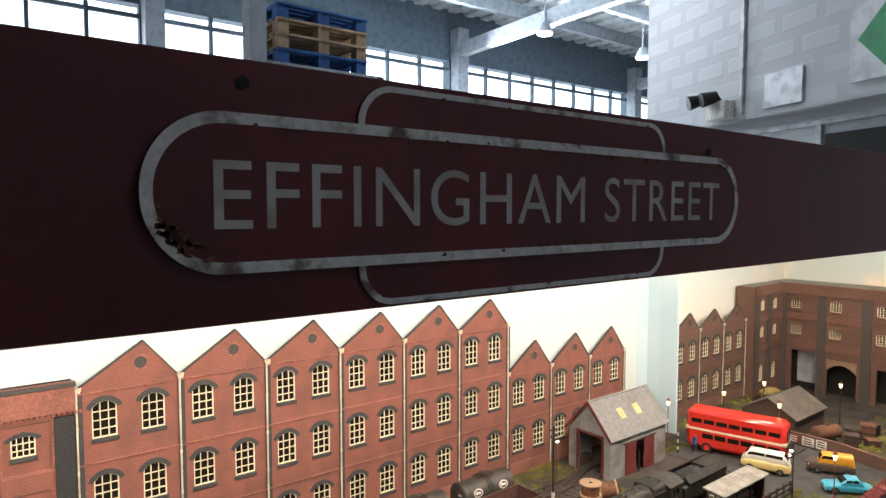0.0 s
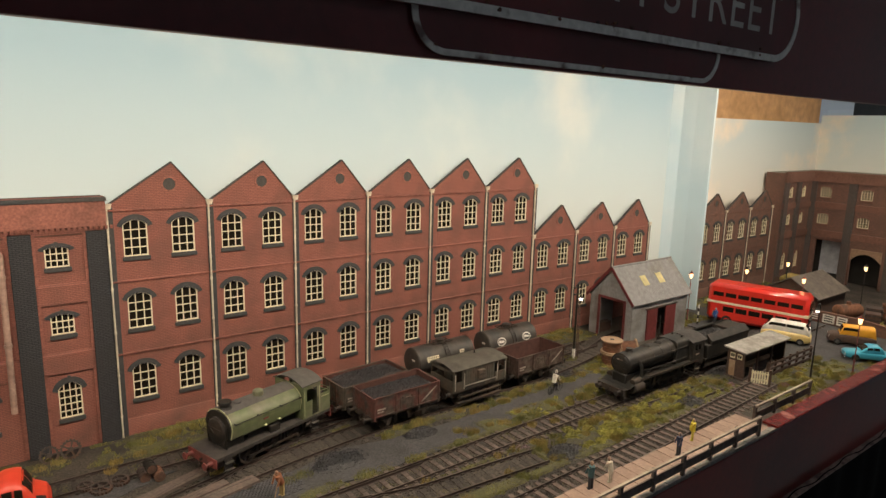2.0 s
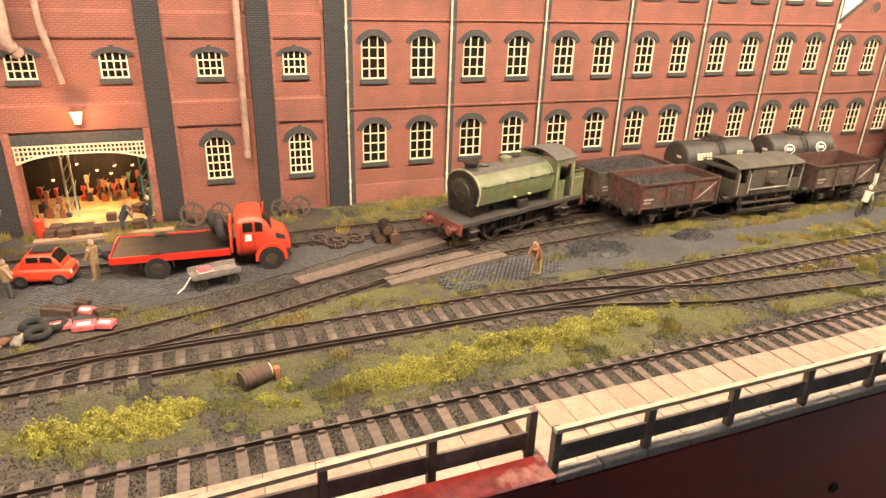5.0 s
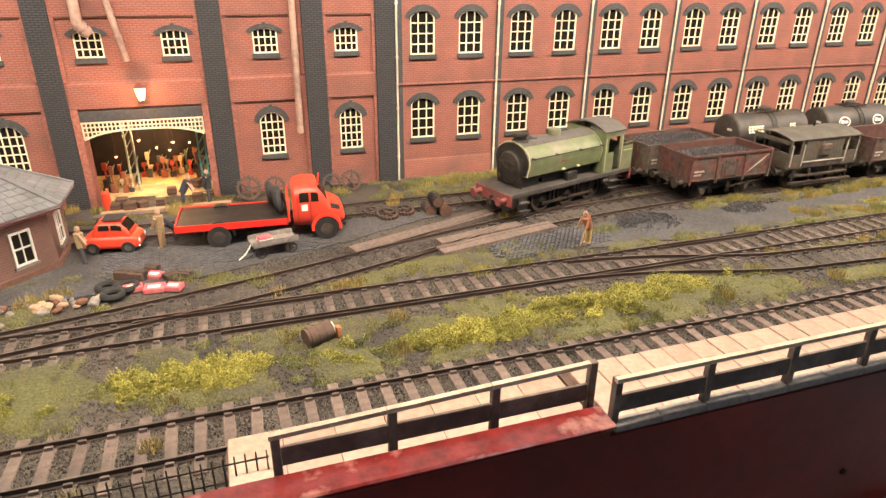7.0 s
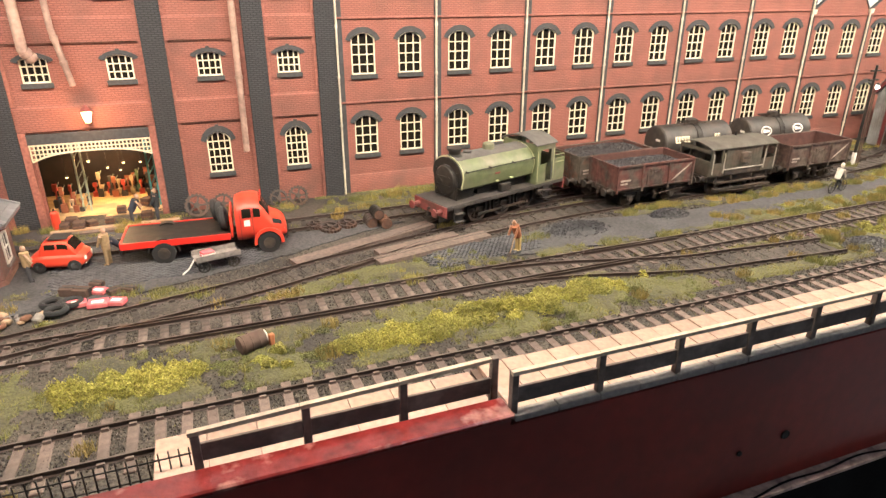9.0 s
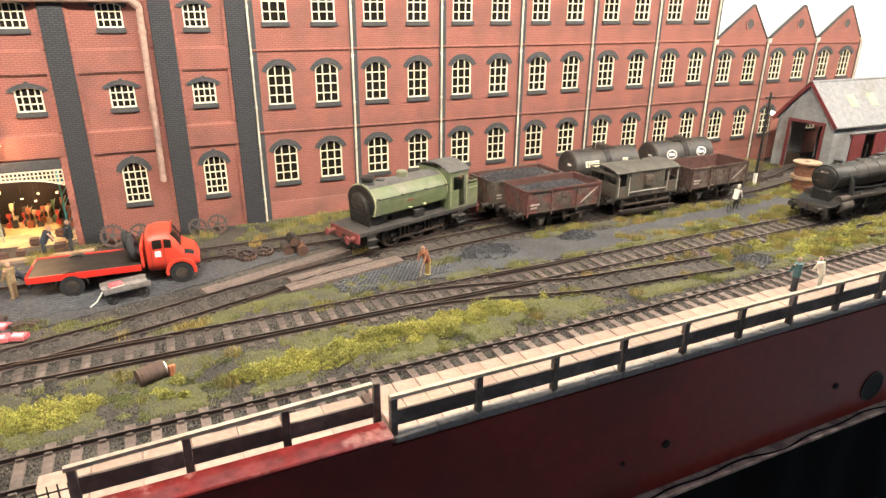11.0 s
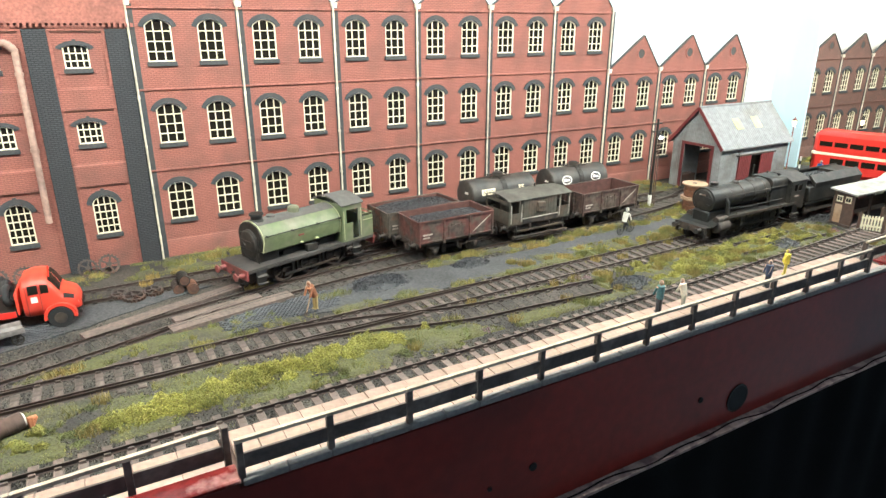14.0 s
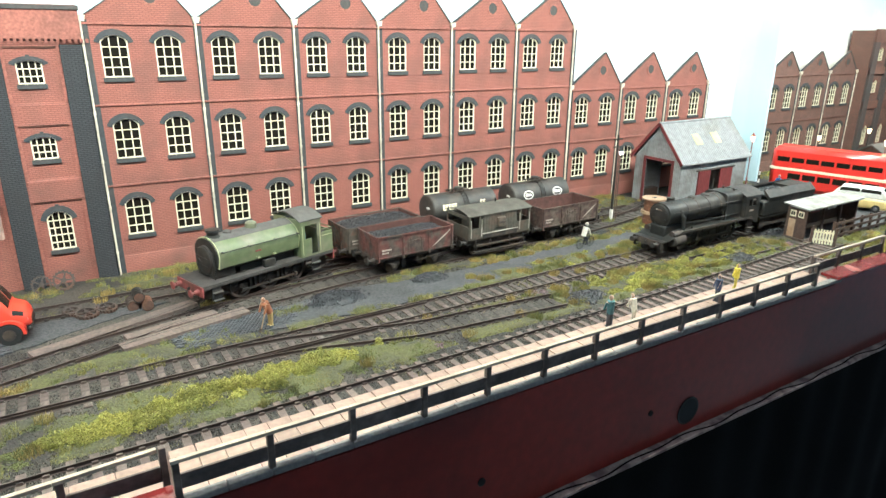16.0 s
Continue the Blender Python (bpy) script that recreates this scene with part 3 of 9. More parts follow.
bm = bmesh.new()
box(bm, -12, 24, -10, 12.4, -0.2, 0.0)
structure("floor", bm, CONCRETE, "grey concrete hall floor", "floor")
bm = bmesh.new()
wx = [-11.4 + 0.83 * k for k in range(43)]
holed(bm, -12, 24, 0, 6.6, [(-11.4, 2.74, 3.6, 5.17), (3.07, 4.80, 3.6, 5.17), (5.17, 9.55, 3.6, 5.17), (9.88, 16.5, 3.6, 5.17), (16.8, 23.5, 3.6, 5.17)], 12.0, 12.3)
structure("wall_north", bm, HALL_DARK, "dark blue-grey hall wall with high windows", "wall")
for k, (a, b, n) in enumerate(((-11.4, 2.74, 17), (3.07, 4.80, 2), (5.17, 9.55, 5), (9.88, 16.5, 8), (16.8, 23.5, 8))):
    win = tagged(thing("window_%d" % (k + 1), "long high window with bright daylight behind", "window"), kind="structure")
    bm = bmesh.new()
    box(bm, a, b, 12.28, 12.31, 3.6, 5.17)
    part("pane", bm, DAY, win)
    bm = bmesh.new()
    for i in range(n + 1):
        x = a + (b - a) * i / n
        box(bm, x - 0.03, x + 0.03, 11.98, 12.08, 3.6, 5.17)
    box(bm, a, b, 11.99, 12.07, 4.93, 5.00)
    part("window_frame", bm, HALL_DARK, win)
bm = bmesh.new()
for i in range(72):
    box(bm, -12 + 0.5 * i, -11.75 + 0.5 * i, -10, 12, 6.30, 6.36)
box(bm, -12, 24, -10, 12.3, 6.36, 6.5)
structure("ceiling", bm, DECKING, "pale ribbed metal roof deck", "ceiling")
for x in (-5, 2.9, 9.72, 16.6):
    bm = bmesh.new()
    box(bm, x - 0.16, x + 0.16, 11.7, 12.0, 0, 5.9)
    structure("column", bm, STEEL_GREY, "grey steel column of the hall", "column")
    bm = bmesh.new()
    prism(bm, [(11.9, 5.25), (11.9, 5.55), (-10, 6.3), (-10, 5.95)], x - 0.1, x + 0.1, "x")
    structure("rafter", bm, STEEL_GREY, "grey steel roof rafter", "rafter")
for y in (10.6, 9.0, 7.4, 5.8, 4.2, 2.6, 1.0):
    bm = bmesh.new()
    box(bm, -12, 24, y - 0.07, y + 0.07, 6.0, 6.3)
    structure("purlin", bm, STEEL_GREY, "grey steel roof purlin", "purlin")
bm = bmesh.new()
box(bm, 2.30, 2.46, 5.9, 6.1, 0, 6.3)
structure("column", bm, material("pale_column_paint", (0.42, 0.47, 0.52), 0.6, scale=8), "pale painted steel post in the hall", "column")
for k, (x0, x1, y0, y1) in enumerate(((-12.2, -12, -10, 12.3), (24, 24.2, -10, 12.3), (-12.2, 24.2, -10.2, -10))):
    bm = bmesh.new()
    box(bm, x0, x1, y0, y1, 0, 6.5)
    structure("wall_%s" % ("west", "east", "south")[k], bm, HALL_GREY, "pale painted hall wall", "wall")
# painted blockwork wing that juts into the hall
BLOCK = brick_material("painted_blockwork", (0.60, 0.62, 0.63), (0.57, 0.59, 0.61), (0.52, 0.54, 0.56), 0.45, 0.225, stain=(0.48, 0.50, 0.51), bump=0.12)
wing = new("wall_block")
wing.matrix_basis = pose(6.597, 4.526, 0, 0, 0, 247)
tagged(wing, "pale painted concrete block wall in the hall", "wall", "", "structure")
bm = bmesh.new()
box(bm, 0, 9, 0, 3.0, 2.5, 6.3)
box(bm, 0.15, 9, 0.12, 3.0, 0, 2.5)
part("blockwork", bm, BLOCK, wing, smooth=False)
bm = bmesh.new()
box(bm, 1.0, 9, 0.09, 0.118, 2.36, 2.40)
box(bm, 1.58, 1.62, -0.03, -0.002, 2.55, 6.2)
box(bm, 2.38, 2.42, 0.09, 0.118, 2.0, 2.36)
part("trunking", bm, material("white_trunking", (0.62, 0.64, 0.66), 0.5, scale=9), wing)
# black plate on the blockwork paints the opening's shade
bm = bmesh.new()
box(bm, 2.5, 4.2, 0.05, 0.117, 1.2, 2.27)
part("dark_opening", bm, INSIDE_SHADE, wing)
notice = thing("wall_notice", "white sheet fixed on the block wall", "notice")
notice.matrix_basis = pose(6.597, 4.526, 0, 0, 0, 247)
bm = bmesh.new()
box(bm, 1.89, 2.32, -0.02, -0.002, 2.56, 2.86, 0.004)
part("sheet", bm, material("white_sheet", (0.85, 0.9, 0.92), 0.25, scale=6, vary=0.05, bump=0), notice)
spot = thing("twin_spot_light", "white emergency light box with two black spotlights", "light")
spot.matrix_basis = pose(6.597, 4.526, 0, 0, 0, 247)
bm = bmesh.new()
box(bm, 1.22, 1.50, -0.12, -0.002, 2.53, 2.71, 0.01)
part("box", bm, WHITE_PAINT, spot)
for u in (1.16, 1.36):
    bm = bmesh.new()
    cyl(bm, (u, -0.10, 2.76), (u - 0.05, -0.24, 2.72), 0.05, 0.075, 14)
    cyl(bm, (u + 0.02, -0.06, 2.70), (u, -0.10, 2.77), 0.015)
    part("spotlight", bm, BLACK_PAINT, spot)
sign = thing("green_sign", "green diamond sign on a pale panel", "sign")
sign.matrix_basis = pose(6.597, 4.526, 0, 0, 0, 247)
bm = bmesh.new()
box(bm, 2.78, 4.0, -0.03, -0.002, 2.62, 3.9)
part("panel", bm, material("pale_panel", (0.75, 0.77, 0.78), 0.6, scale=8, vary=0.06), sign)
bm = bmesh.new()
prism(bm, [(2.85, 2.93), (3.25, 3.33), (3.65, 2.93), (3.25, 2.53)], -0.04, -0.031)
part("diamond", bm, material("green_print", (0.01, 0.30, 0.10), 0.5, scale=8, vary=0.05), sign)
# pallets up on the racking
BLUE_WOOD = material("blue_pallet_wood", (0.03, 0.12, 0.34), 0.8, vary=0.2, scale=20, bump=0.2, dist=0.004)
PALLET_WOOD = material("pallet_wood", (0.46, 0.33, 0.20), 0.8, vary=0.2, scale=20, bump=0.2, dist=0.004)
rack = thing("pallet_rack", "steel rack that carries a stack of pallets", "rack")
for x in (2.45, 3.75):
    for y in (5.95, 6.75):
        bm = bmesh.new()
        box(bm, x - 0.04, x + 0.04, y - 0.04, y + 0.04, 0, 3.08)
        part("post", bm, STEEL_GREY, rack)
bm = bmesh.new()
box(bm, 2.41, 3.79, 5.91, 6.79, 3.03, 3.085)
part("shelf", bm, STEEL_GREY, rack)


def pallet(mat, label, z):
    ob = thing("pallet", label, "pallet", (3.08, 6.35, z), 0, "stacked pallets")
    for k in range(7):
        b = bmesh.new()
        box(b, -0.5, 0.5, -0.4 + 0.125 * k - 0.045, -0.4 + 0.125 * k + 0.045, 0.122, 0.142)
        part("deck_board", b, mat, ob)
    for u in (-0.44, 0, 0.44):
        b = bmesh.new()
        box(b, u - 0.06, u + 0.06, -0.42, 0.42, 0.0, 0.02)
        for v in (-0.36, 0, 0.36):
            box(b, u - 0.06, u + 0.06, v - 0.06, v + 0.06, 0.021, 0.1)
        box(b, u - 0.06, u + 0.06, -0.42, 0.42, 0.101, 0.121)
        part("bearer", b, mat, ob)
    return ob


pallet(BLUE_WOOD, "blue painted wooden pallet in a stack", 3.087)
pallet(PALLET_WOOD, "plain wooden pallet in a stack", 3.231)
pallet(PALLET_WOOD, "plain wooden pallet in a stack", 3.375)
pallet(BLUE_WOOD, "blue painted wooden pallet in a stack", 3.519)
for hx, hy in ((9.6, 9.0), (12.9, 9.0)):
    ob = thing("high_bay_lamp", "round bright high bay lamp under the roof", "lamp", (hx, hy, 5.1))
    b = bmesh.new()
    cyl(b, (0, 0, 0.09), (0, 0, 0.30), 0.16, 0.08, 20)
    cyl(b, (0, 0, 0.30), (0, 0, 1.2), 0.015)
    part("housing", b, STEEL_GREY, ob)
    b = bmesh.new()
    cyl(b, (0, 0, 0.06), (0, 0, 0.088), 0.15, seg=20)
    part("diffuser", b, BAY_GLOW, ob)

# ---------------------------------------------------------------- the factory frontage
def arch_pts(x0, x1, spring, rise, n=8):
    """Points of a segmental arch from left to right."""
    w = (x1 - x0) / 2
    if rise <= 0:
        return [(x0, spring), (x1, spring)]
    r = (w * w + rise * rise) / (2 * rise)
    a = math.asin(min(1, w / r))
    return [(x0 + w + r * math.sin(-a + 2 * a * k / n), spring + rise - r + r * math.cos(-a + 2 * a * k / n)) for k in range(n + 1)]


def window_meshes(w, h, rise, cols, rows, arch, trim, frame_mat, keystone=False):
    """Meshes of one arched window about its lower left corner, on the plane y = 0: frame with bars, glass, arch, sill."""
    spring = h - rise
    b = bmesh.new()
    t = 0.0015
    outer = [(0, 0), *arch_pts(0, w, spring, rise), (w, 0)]
    inner = [(t, t), *arch_pts(t, w - t, spring, rise - t * 0.6), (w - t, t)]
    ring_prism(b, outer, inner, 0.0006, 0.0030)
    bars = mesh_of("window", b, frame_mat)
    glazing = []
    for k in range(1, cols):
        x = w * k / cols
        top = spring + rise * (1 - (2 * x / w - 1) ** 2) - 0.0006
        b = bmesh.new()
        box(b, x - 0.0006, x + 0.0006, 0.0010, 0.0024, t * 0.5, top)
        glazing.append(mesh_of("glazing_bar", b, frame_mat))
    for k in range(1, rows):
        z = (h - rise * 0.25) * k / rows
        b = bmesh.new()
        box(b, t * 0.5, w - t * 0.5, 0.0011, 0.0023, z - 0.0006, z + 0.0006)
        glazing.append(mesh_of("glazing_bar", b, frame_mat))
    b = bmesh.new()
    prism(b, outer, 0.0026, 0.0034)
    glass = mesh_of("pane", b, PANE)
    b = bmesh.new()
    low = arch_pts(-0.0002, w + 0.0002, spring, rise)
    over = arch_pts(-0.0062, w + 0.0062, spring + 0.0012, rise + arch - 0.0012)
    prism(b, [(-0.0062, spring - 0.0008), (-0.0002, spring - 0.0026), *low, (w + 0.0002, spring - 0.0026), (w + 0.0062, spring - 0.0008), *over[::-1]], -0.0018, 0.0034)
    if keystone:
        box(b, w / 2 - 0.002, w / 2 + 0.002, -0.0022, 0.0, spring + rise, spring + rise + arch + 0.0015)
    lintel = mesh_of("arch", b, trim)
    b = bmesh.new()
    box(b, -0.0020, w + 0.0020, -0.0030, 0.0034, -0.0056, 0.0, 0.0005)
    sill = mesh_of("sill", b, trim)
    return bars, glass, lintel, sill, glazing


def put_window(meshes, parent, x, y, z, rz=0.0):
    bars, glass, lintel, sill, glazing = meshes
    w = share("window", bars, parent, (x, y, z), rz)
    for nm, me in (("pane", glass), ("arch", lintel), ("sill", sill), *[("glazing_bar", q) for q in glazing]):
        o = new(nm, me)
        o.parent = w
    return w


TALL = window_meshes(0.0305, 0.0495, 0.0072, 3, 4, 0.0072, SLATE_TRIM, CREAM)
BAY = 0.1291
X0 = 0.1215


def gabled_bay(x0, width, levels, eaves, peak, brick, trim, wins, label, group, z0=DECK - 0.004, pipe_right=False):
    """One bay of the gabled frontage: wall with windows, gable with a round light, string courses and a downpipe."""
    ob = thing("factory_bay", label, "factory", (x0, WALL, DECK), 0, group)
    g = DECK
    b = bmesh.new()
    holes = [(u, u + 0.0305, z - g, z - g + 0.0495) for z in levels for u in (width * 0.135, width * 0.608)]
    holed(b, 0.0008, width - 0.0008, z0 - g, eaves - g, holes, 0, 0.0035)
    prism(b, [(0.0008, eaves - g), (width - 0.0008, eaves - g), (width * 0.64, peak - g)], 0, 0.0035)
    part("wall", b, brick, ob, smooth=False)
    # black sheet behind the windows paints the unlit room
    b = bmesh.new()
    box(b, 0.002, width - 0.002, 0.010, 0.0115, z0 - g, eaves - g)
    part("shade_back_panel", b, INSIDE_SHADE, ob)
    for z in levels:
        for u in (width * 0.135, width * 0.608):
            put_window(wins, ob, u, 0, z - g)
    for z, hh, dd in [(z + 0.066, 0.0022, 0.0026) for z in levels[:-1]] + [(eaves - 0.0075, 0.0022, 0.0026)]:
        b = bmesh.new()
        box(b, 0.0008, width - 0.0008, -dd, 0.0, z - g, z - g + hh, 0.0003)
        part("string_course", b, trim, ob)
    b = bmesh.new()
    prism(b, [(-0.0022, z0 - g), (-0.0022, 0.0225), (0, 0.0255), (0, z0 - g)], 0.0075, width - 0.0030, "x")
    part("plinth", b, brick, ob)
    b = bmesh.new()
    for a, c in (((0, eaves - g), (width * 0.64, peak - g)), ((width, eaves - g), (width * 0.64, peak - g))):
        beam(b, (a[0], 0.0012, a[1]), (c[0], 0.0012, c[1]), 0.0056, 0.0014)
    part("coping", b, SLATE_TRIM, ob)
    cz = eaves - g + (peak - eaves) * 0.47
    circ = [(math.cos(2 * math.pi * k / 20), math.sin(2 * math.pi * k / 20)) for k in range(20)]
    r = 0.0082 if width < 0.132 else 0.0075
    b = bmesh.new()
    ring_prism(b, [(width * 0.61 + c * r * 1.3, cz + s * r * 1.3) for c, s in circ], [(width * 0.61 + c * r, cz + s * r) for c, s in circ], -0.0011, 0.0005)
    rl = part("round_light", b, trim, ob)
    b = bmesh.new()
    prism(b, [(width * 0.61 + c * r, cz + s * r) for c, s in circ], -0.0004, 0.0004)
    part("disc", b, SLATE_TRIM, rl, "dark blank disc")
    for u in ([0.0] + ([width] if pipe_right else [])):
        b = bmesh.new()
        cyl(b, (u - 0.0002, -0.0026, z0 - g), (u - 0.0002, -0.0026, eaves - g - 0.004), 0.0013, seg=10)
        for z in (0.03, 0.09, 0.15, 0.21, 0.27):
            if z < eaves - g - 0.02:
                cyl(b, (u - 0.0002, -0.0026, z), (u - 0.0002, -0.0026, z + 0.003), 0.0018, seg=10)
        prism(b, [(u - 0.002, eaves - g - 0.004), (u + 0.0044, eaves - g - 0.004), (u + 0.006, eaves - g + 0.003), (u - 0.0036, eaves - g + 0.003)], -0.0045, 0.0)
        p = part("downpipe", b, PIPE_WHITE, ob)
        # dark grey strip behind the pipe, wider on its right
        b = bmesh.new()
        box(b, u - 0.0028, u + 0.0072, -0.0012, 0.0, z0 - g, eaves - g - 0.002, 0.0003)
        part("dark_pipe_strip", b, SLATE_TRIM, p, "dark grey strip")
    return ob


for k in range(6):
    gabled_bay(X0 + BAY * k, BAY, (1.1525, 1.2535, 1.3535), 1.4225, 1.478, BRICK, RED_TRIM, TALL,
               "tall red brick factory bay with arched cream windows and pointed gable", "tall factory bays", pipe_right=k == 5)
LOW0, LOWW = X0 + 6 * BAY + 0.001, 0.1300
for k in range(3):
    gabled_bay(LOW0 + LOWW * k, LOWW, (1.1495, 1.2495), 1.3185, 1.3785, BRICK, RED_TRIM, TALL,
               "low red brick factory bay with arched cream windows and pointed gable", "low factory bays", pipe_right=k == 2)
# sooty bays round the corner
for k in range(3):
    ob = gabled_bay(1.484 + 0.1265 * k, 0.1265, (1.1495, 1.2495), 1.3300, 1.3785, BRICK_DARK, DARK_TRIM, TALL,
                    "low sooty brick factory bay with a pointed gable", "sooty factory bays", pipe_right=k == 2)
    ob.location.y = 0.925

# ---- the workshop: blue brick piers, panels, wide doorway
shop = thing("workshop_building", "red brick workshop with dark piers and a wide lit doorway", "building", (0, WALL, DECK))
SQUARE = window_meshes(0.0265, 0.0265, 0.003, 4, 3, 0.0050, SLATE_TRIM, CREAM, True)
ROUNDED = window_meshes(0.0270, 0.0490, 0.0085, 4, 5, 0.0078, SLATE_TRIM, CREAM, True)
piers = [(0.0955, 0.1185), (0.0125, 0.0365), (-0.0955, -0.0715), (-0.2560, -0.2330), (-0.3650, -0.3420), (-0.4740, -0.4510), (-0.6, -0.577)]
wins_up = [0.0490, -0.0410, -0.1340, -0.2165, -0.3100, -0.4200, -0.53]
holes = [(u, u + 0.0265, z, z + 0.0265) for u in wins_up for z in (0.1600, 0.2480)]
lows = [0.0500, -0.0425, -0.3090, -0.4200, -0.53]
holes += [(u, u + 0.0270, 0.0455, 0.0945) for u in lows]
DOOR = (-0.2220, -0.0990, -0.004, 0.1030)
b = bmesh.new()
holed(b, -0.75, 0.1190, -0.004, 0.336, holes + [DOOR], 0.0, 0.0045)
part("wall", b, BRICK, shop, smooth=False)
for u in wins_up:
    for z in (0.1600, 0.2480):
        put_window(SQUARE, shop, u, 0.0, z)
for u in lows:
    put_window(ROUNDED, shop, u, 0.0, 0.0455)
# black sheets close off the upper rooms and paint them unlit
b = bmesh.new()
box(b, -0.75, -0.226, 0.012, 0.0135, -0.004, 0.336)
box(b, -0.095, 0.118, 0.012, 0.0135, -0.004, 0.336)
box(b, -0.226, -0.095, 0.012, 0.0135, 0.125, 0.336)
part("shade_back_panel", b, INSIDE_SHADE, shop)
for a, c in piers:
    b = bmesh.new()
    box(b, a, c, -0.0060, 0.0, -0.004, 0.292, 0.0005)
    part("pier", b, BLUE_BRICK, shop, "dark blue brick pier", smooth=False)
spans = [(0.0365, 0.0955), (-0.0715, 0.0125), (-0.2330, -0.0955), (-0.3420, -0.2560), (-0.4510, -0.3650), (-0.577, -0.4740)]
for a, c in spans:
    for z0, z1 in ((0.1090, 0.1365), (0.2010, 0.2270), (0.2900, 0.2985)):
        b = bmesh.new()
        prism(b, [(-0.0035, z0), (-0.0035, z1 - 0.003), (0, z1), (0, z0)], a, c, "x")
        part("band", b, BRICK, shop, smooth=False)
    for z0, z1 in ((0.003, 0.1090), (0.1365, 0.2010), (0.2270, 0.2900)):
        if z0 < 0.1 and a == -0.2330:
            continue
        for u in (a, c - 0.0035):
            b = bmesh.new()
            box(b, u, u + 0.0035, -0.0030, 0.0, z0, z1)
            part("panel_edge", b, RED_TRIM, shop, smooth=False)
        # dark strip below each band paints the shadow line over the panel
        b = bmesh.new()
        box(b, a + 0.0035, c - 0.0035, -0.0022, 0.0, z1 - 0.0016, z1)
        part("panel_head_shadow", b, DARK_TRIM, shop, smooth=False)
b = bmesh.new()
box(b, -0.75, 0.1195, -0.0070, 0.0, 0.2985, 0.3060)
for k in range(145):
    box(b, -0.74 + 0.006 * k, -0.737 + 0.006 * k, -0.0068, 0.0, 0.2940, 0.2985)
box(b, -0.75, 0.1200, -0.0060, 0.0, 0.3060, 0.3300)
part("parapet", b, RED_TRIM, shop, smooth=False)
b = bmesh.new()
box(b, -0.75, 0.1215, -0.0080, 0.0055, 0.3300, 0.3350, 0.0006)
part("coping", b, SLATE_TRIM, shop)
# doorway: jambs, steel lintel, white lattice bracket
for u in (-0.2330, -0.1035):
    b = bmesh.new()
    box(b, u + 0.0005, u + 0.0075, -0.0060, 0.0, -0.004, 0.1085)
    part("jamb", b, RED_TRIM, shop)
b = bmesh.new()
box(b, -0.2255, -0.1035, -0.0055, 0.0, 0.0955, 0.1065)
part("lintel", b, SLATE_TRIM, shop)
b = bmesh.new()
box(b, -0.2255, -0.1035, -0.0050, -0.0030, 0.0935, 0.0955)
for s in range(31):
    u = -0.2245 + 0.1205 * s / 30
    lowz = 0.0760 + 0.0095 * (1 - abs(2 * (u + 0.1645) / 0.122) ** 3.0)
    box(b, u - 0.0006, u + 0.0006, -0.0046, -0.0034, lowz, 0.0940)
    nx = u + 0.1205 / 30
    lz2 = 0.0760 + 0.0095 * (1 - abs(2 * (nx + 0.1645) / 0.122) ** 3.0)
    if s < 30:
        beam(b, (u, -0.004, lowz), (nx, -0.004, lz2), 0.002, 0.0016)
        for z in (0.0895, 0.0845, 0.0795):
            if z > max(lowz, lz2):
                box(b, u, nx, -0.0046, -0.0034, z - 0.0006, z + 0.0006)
part("lattice", b, CREAM, shop, "white lattice bracket over the doorway")
# room behind the doorway
b = bmesh.new()
box(b, -0.30, -0.03, 0.015, 0.125, -0.006, 0.0)
part("floor", b, material("sandy_floor", (0.60, 0.40, 0.19), 0.85, scale=90, second=(0.36, 0.24, 0.13), mix_scale=30), shop)
# walls and ceiling coloured near-black so the room lamp leaves them dark
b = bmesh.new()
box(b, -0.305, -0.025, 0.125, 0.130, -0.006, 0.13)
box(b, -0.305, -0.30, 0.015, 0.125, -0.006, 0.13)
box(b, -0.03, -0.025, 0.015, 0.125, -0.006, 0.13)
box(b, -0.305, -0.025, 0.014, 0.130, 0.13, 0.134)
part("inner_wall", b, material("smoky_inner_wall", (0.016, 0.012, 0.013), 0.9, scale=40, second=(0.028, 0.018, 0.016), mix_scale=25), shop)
GIRDER = material("pale_green_girder", (0.35, 0.42, 0.34), 0.6, scale=100)
for u, v, mt in ((-0.190, 0.045, GIRDER), (-0.111, 0.040, material("teal_girder", (0.08, 0.35, 0.36), 0.5, scale=100))):
    b = bmesh.new()
    for q in (-0.004, 0.004):
        box(b, u + q - 0.001, u + q + 0.001, v - 0.001, v + 0.001, 0.0, 0.13)
    for k in range(9):
        beam(b, (u - 0.004, v, 0.013 * k), (u + 0.004, v, 0.013 * (k + 1)), 0.001, 0.001)
    part("girder_post", b, mt, shop)
for u, v, lz in ((-0.215, 0.10, 0.030), (-0.198, 0.07, 0.062), (-0.181, 0.06, 0.058), (-0.168, 0.11, 0.036), (-0.152, 0.10, 0.034), (-0.146, 0.09, 0.046), (-0.128, 0.11, 0.040)):
    ob = thing("hanging_lamp", "small hanging lamp inside the workshop", "lamp", (u, WALL + v, DECK + lz), 0, "workshop lamps")
    b = bmesh.new()
    cyl(b, (0, 0, 0.002), (0, 0, 0.13 - lz), 0.0003)
    cyl(b, (0, 0, 0.0008), (0, 0, 0.0032), 0.0026, 0.0006)
    part("shade", b, BLACK_PAINT, ob)
    b = bmesh.new()
    ball(b, (0, 0, 0), 0.0015)
    part("bulb", b, LAMP_GLOW, ob)
point_lamp("workshop_glow", (-0.165, WALL + 0.07, DECK + 0.060), 0.34, (1.0, 0.58, 0.24), 0.01)
rnd = random.Random(21)
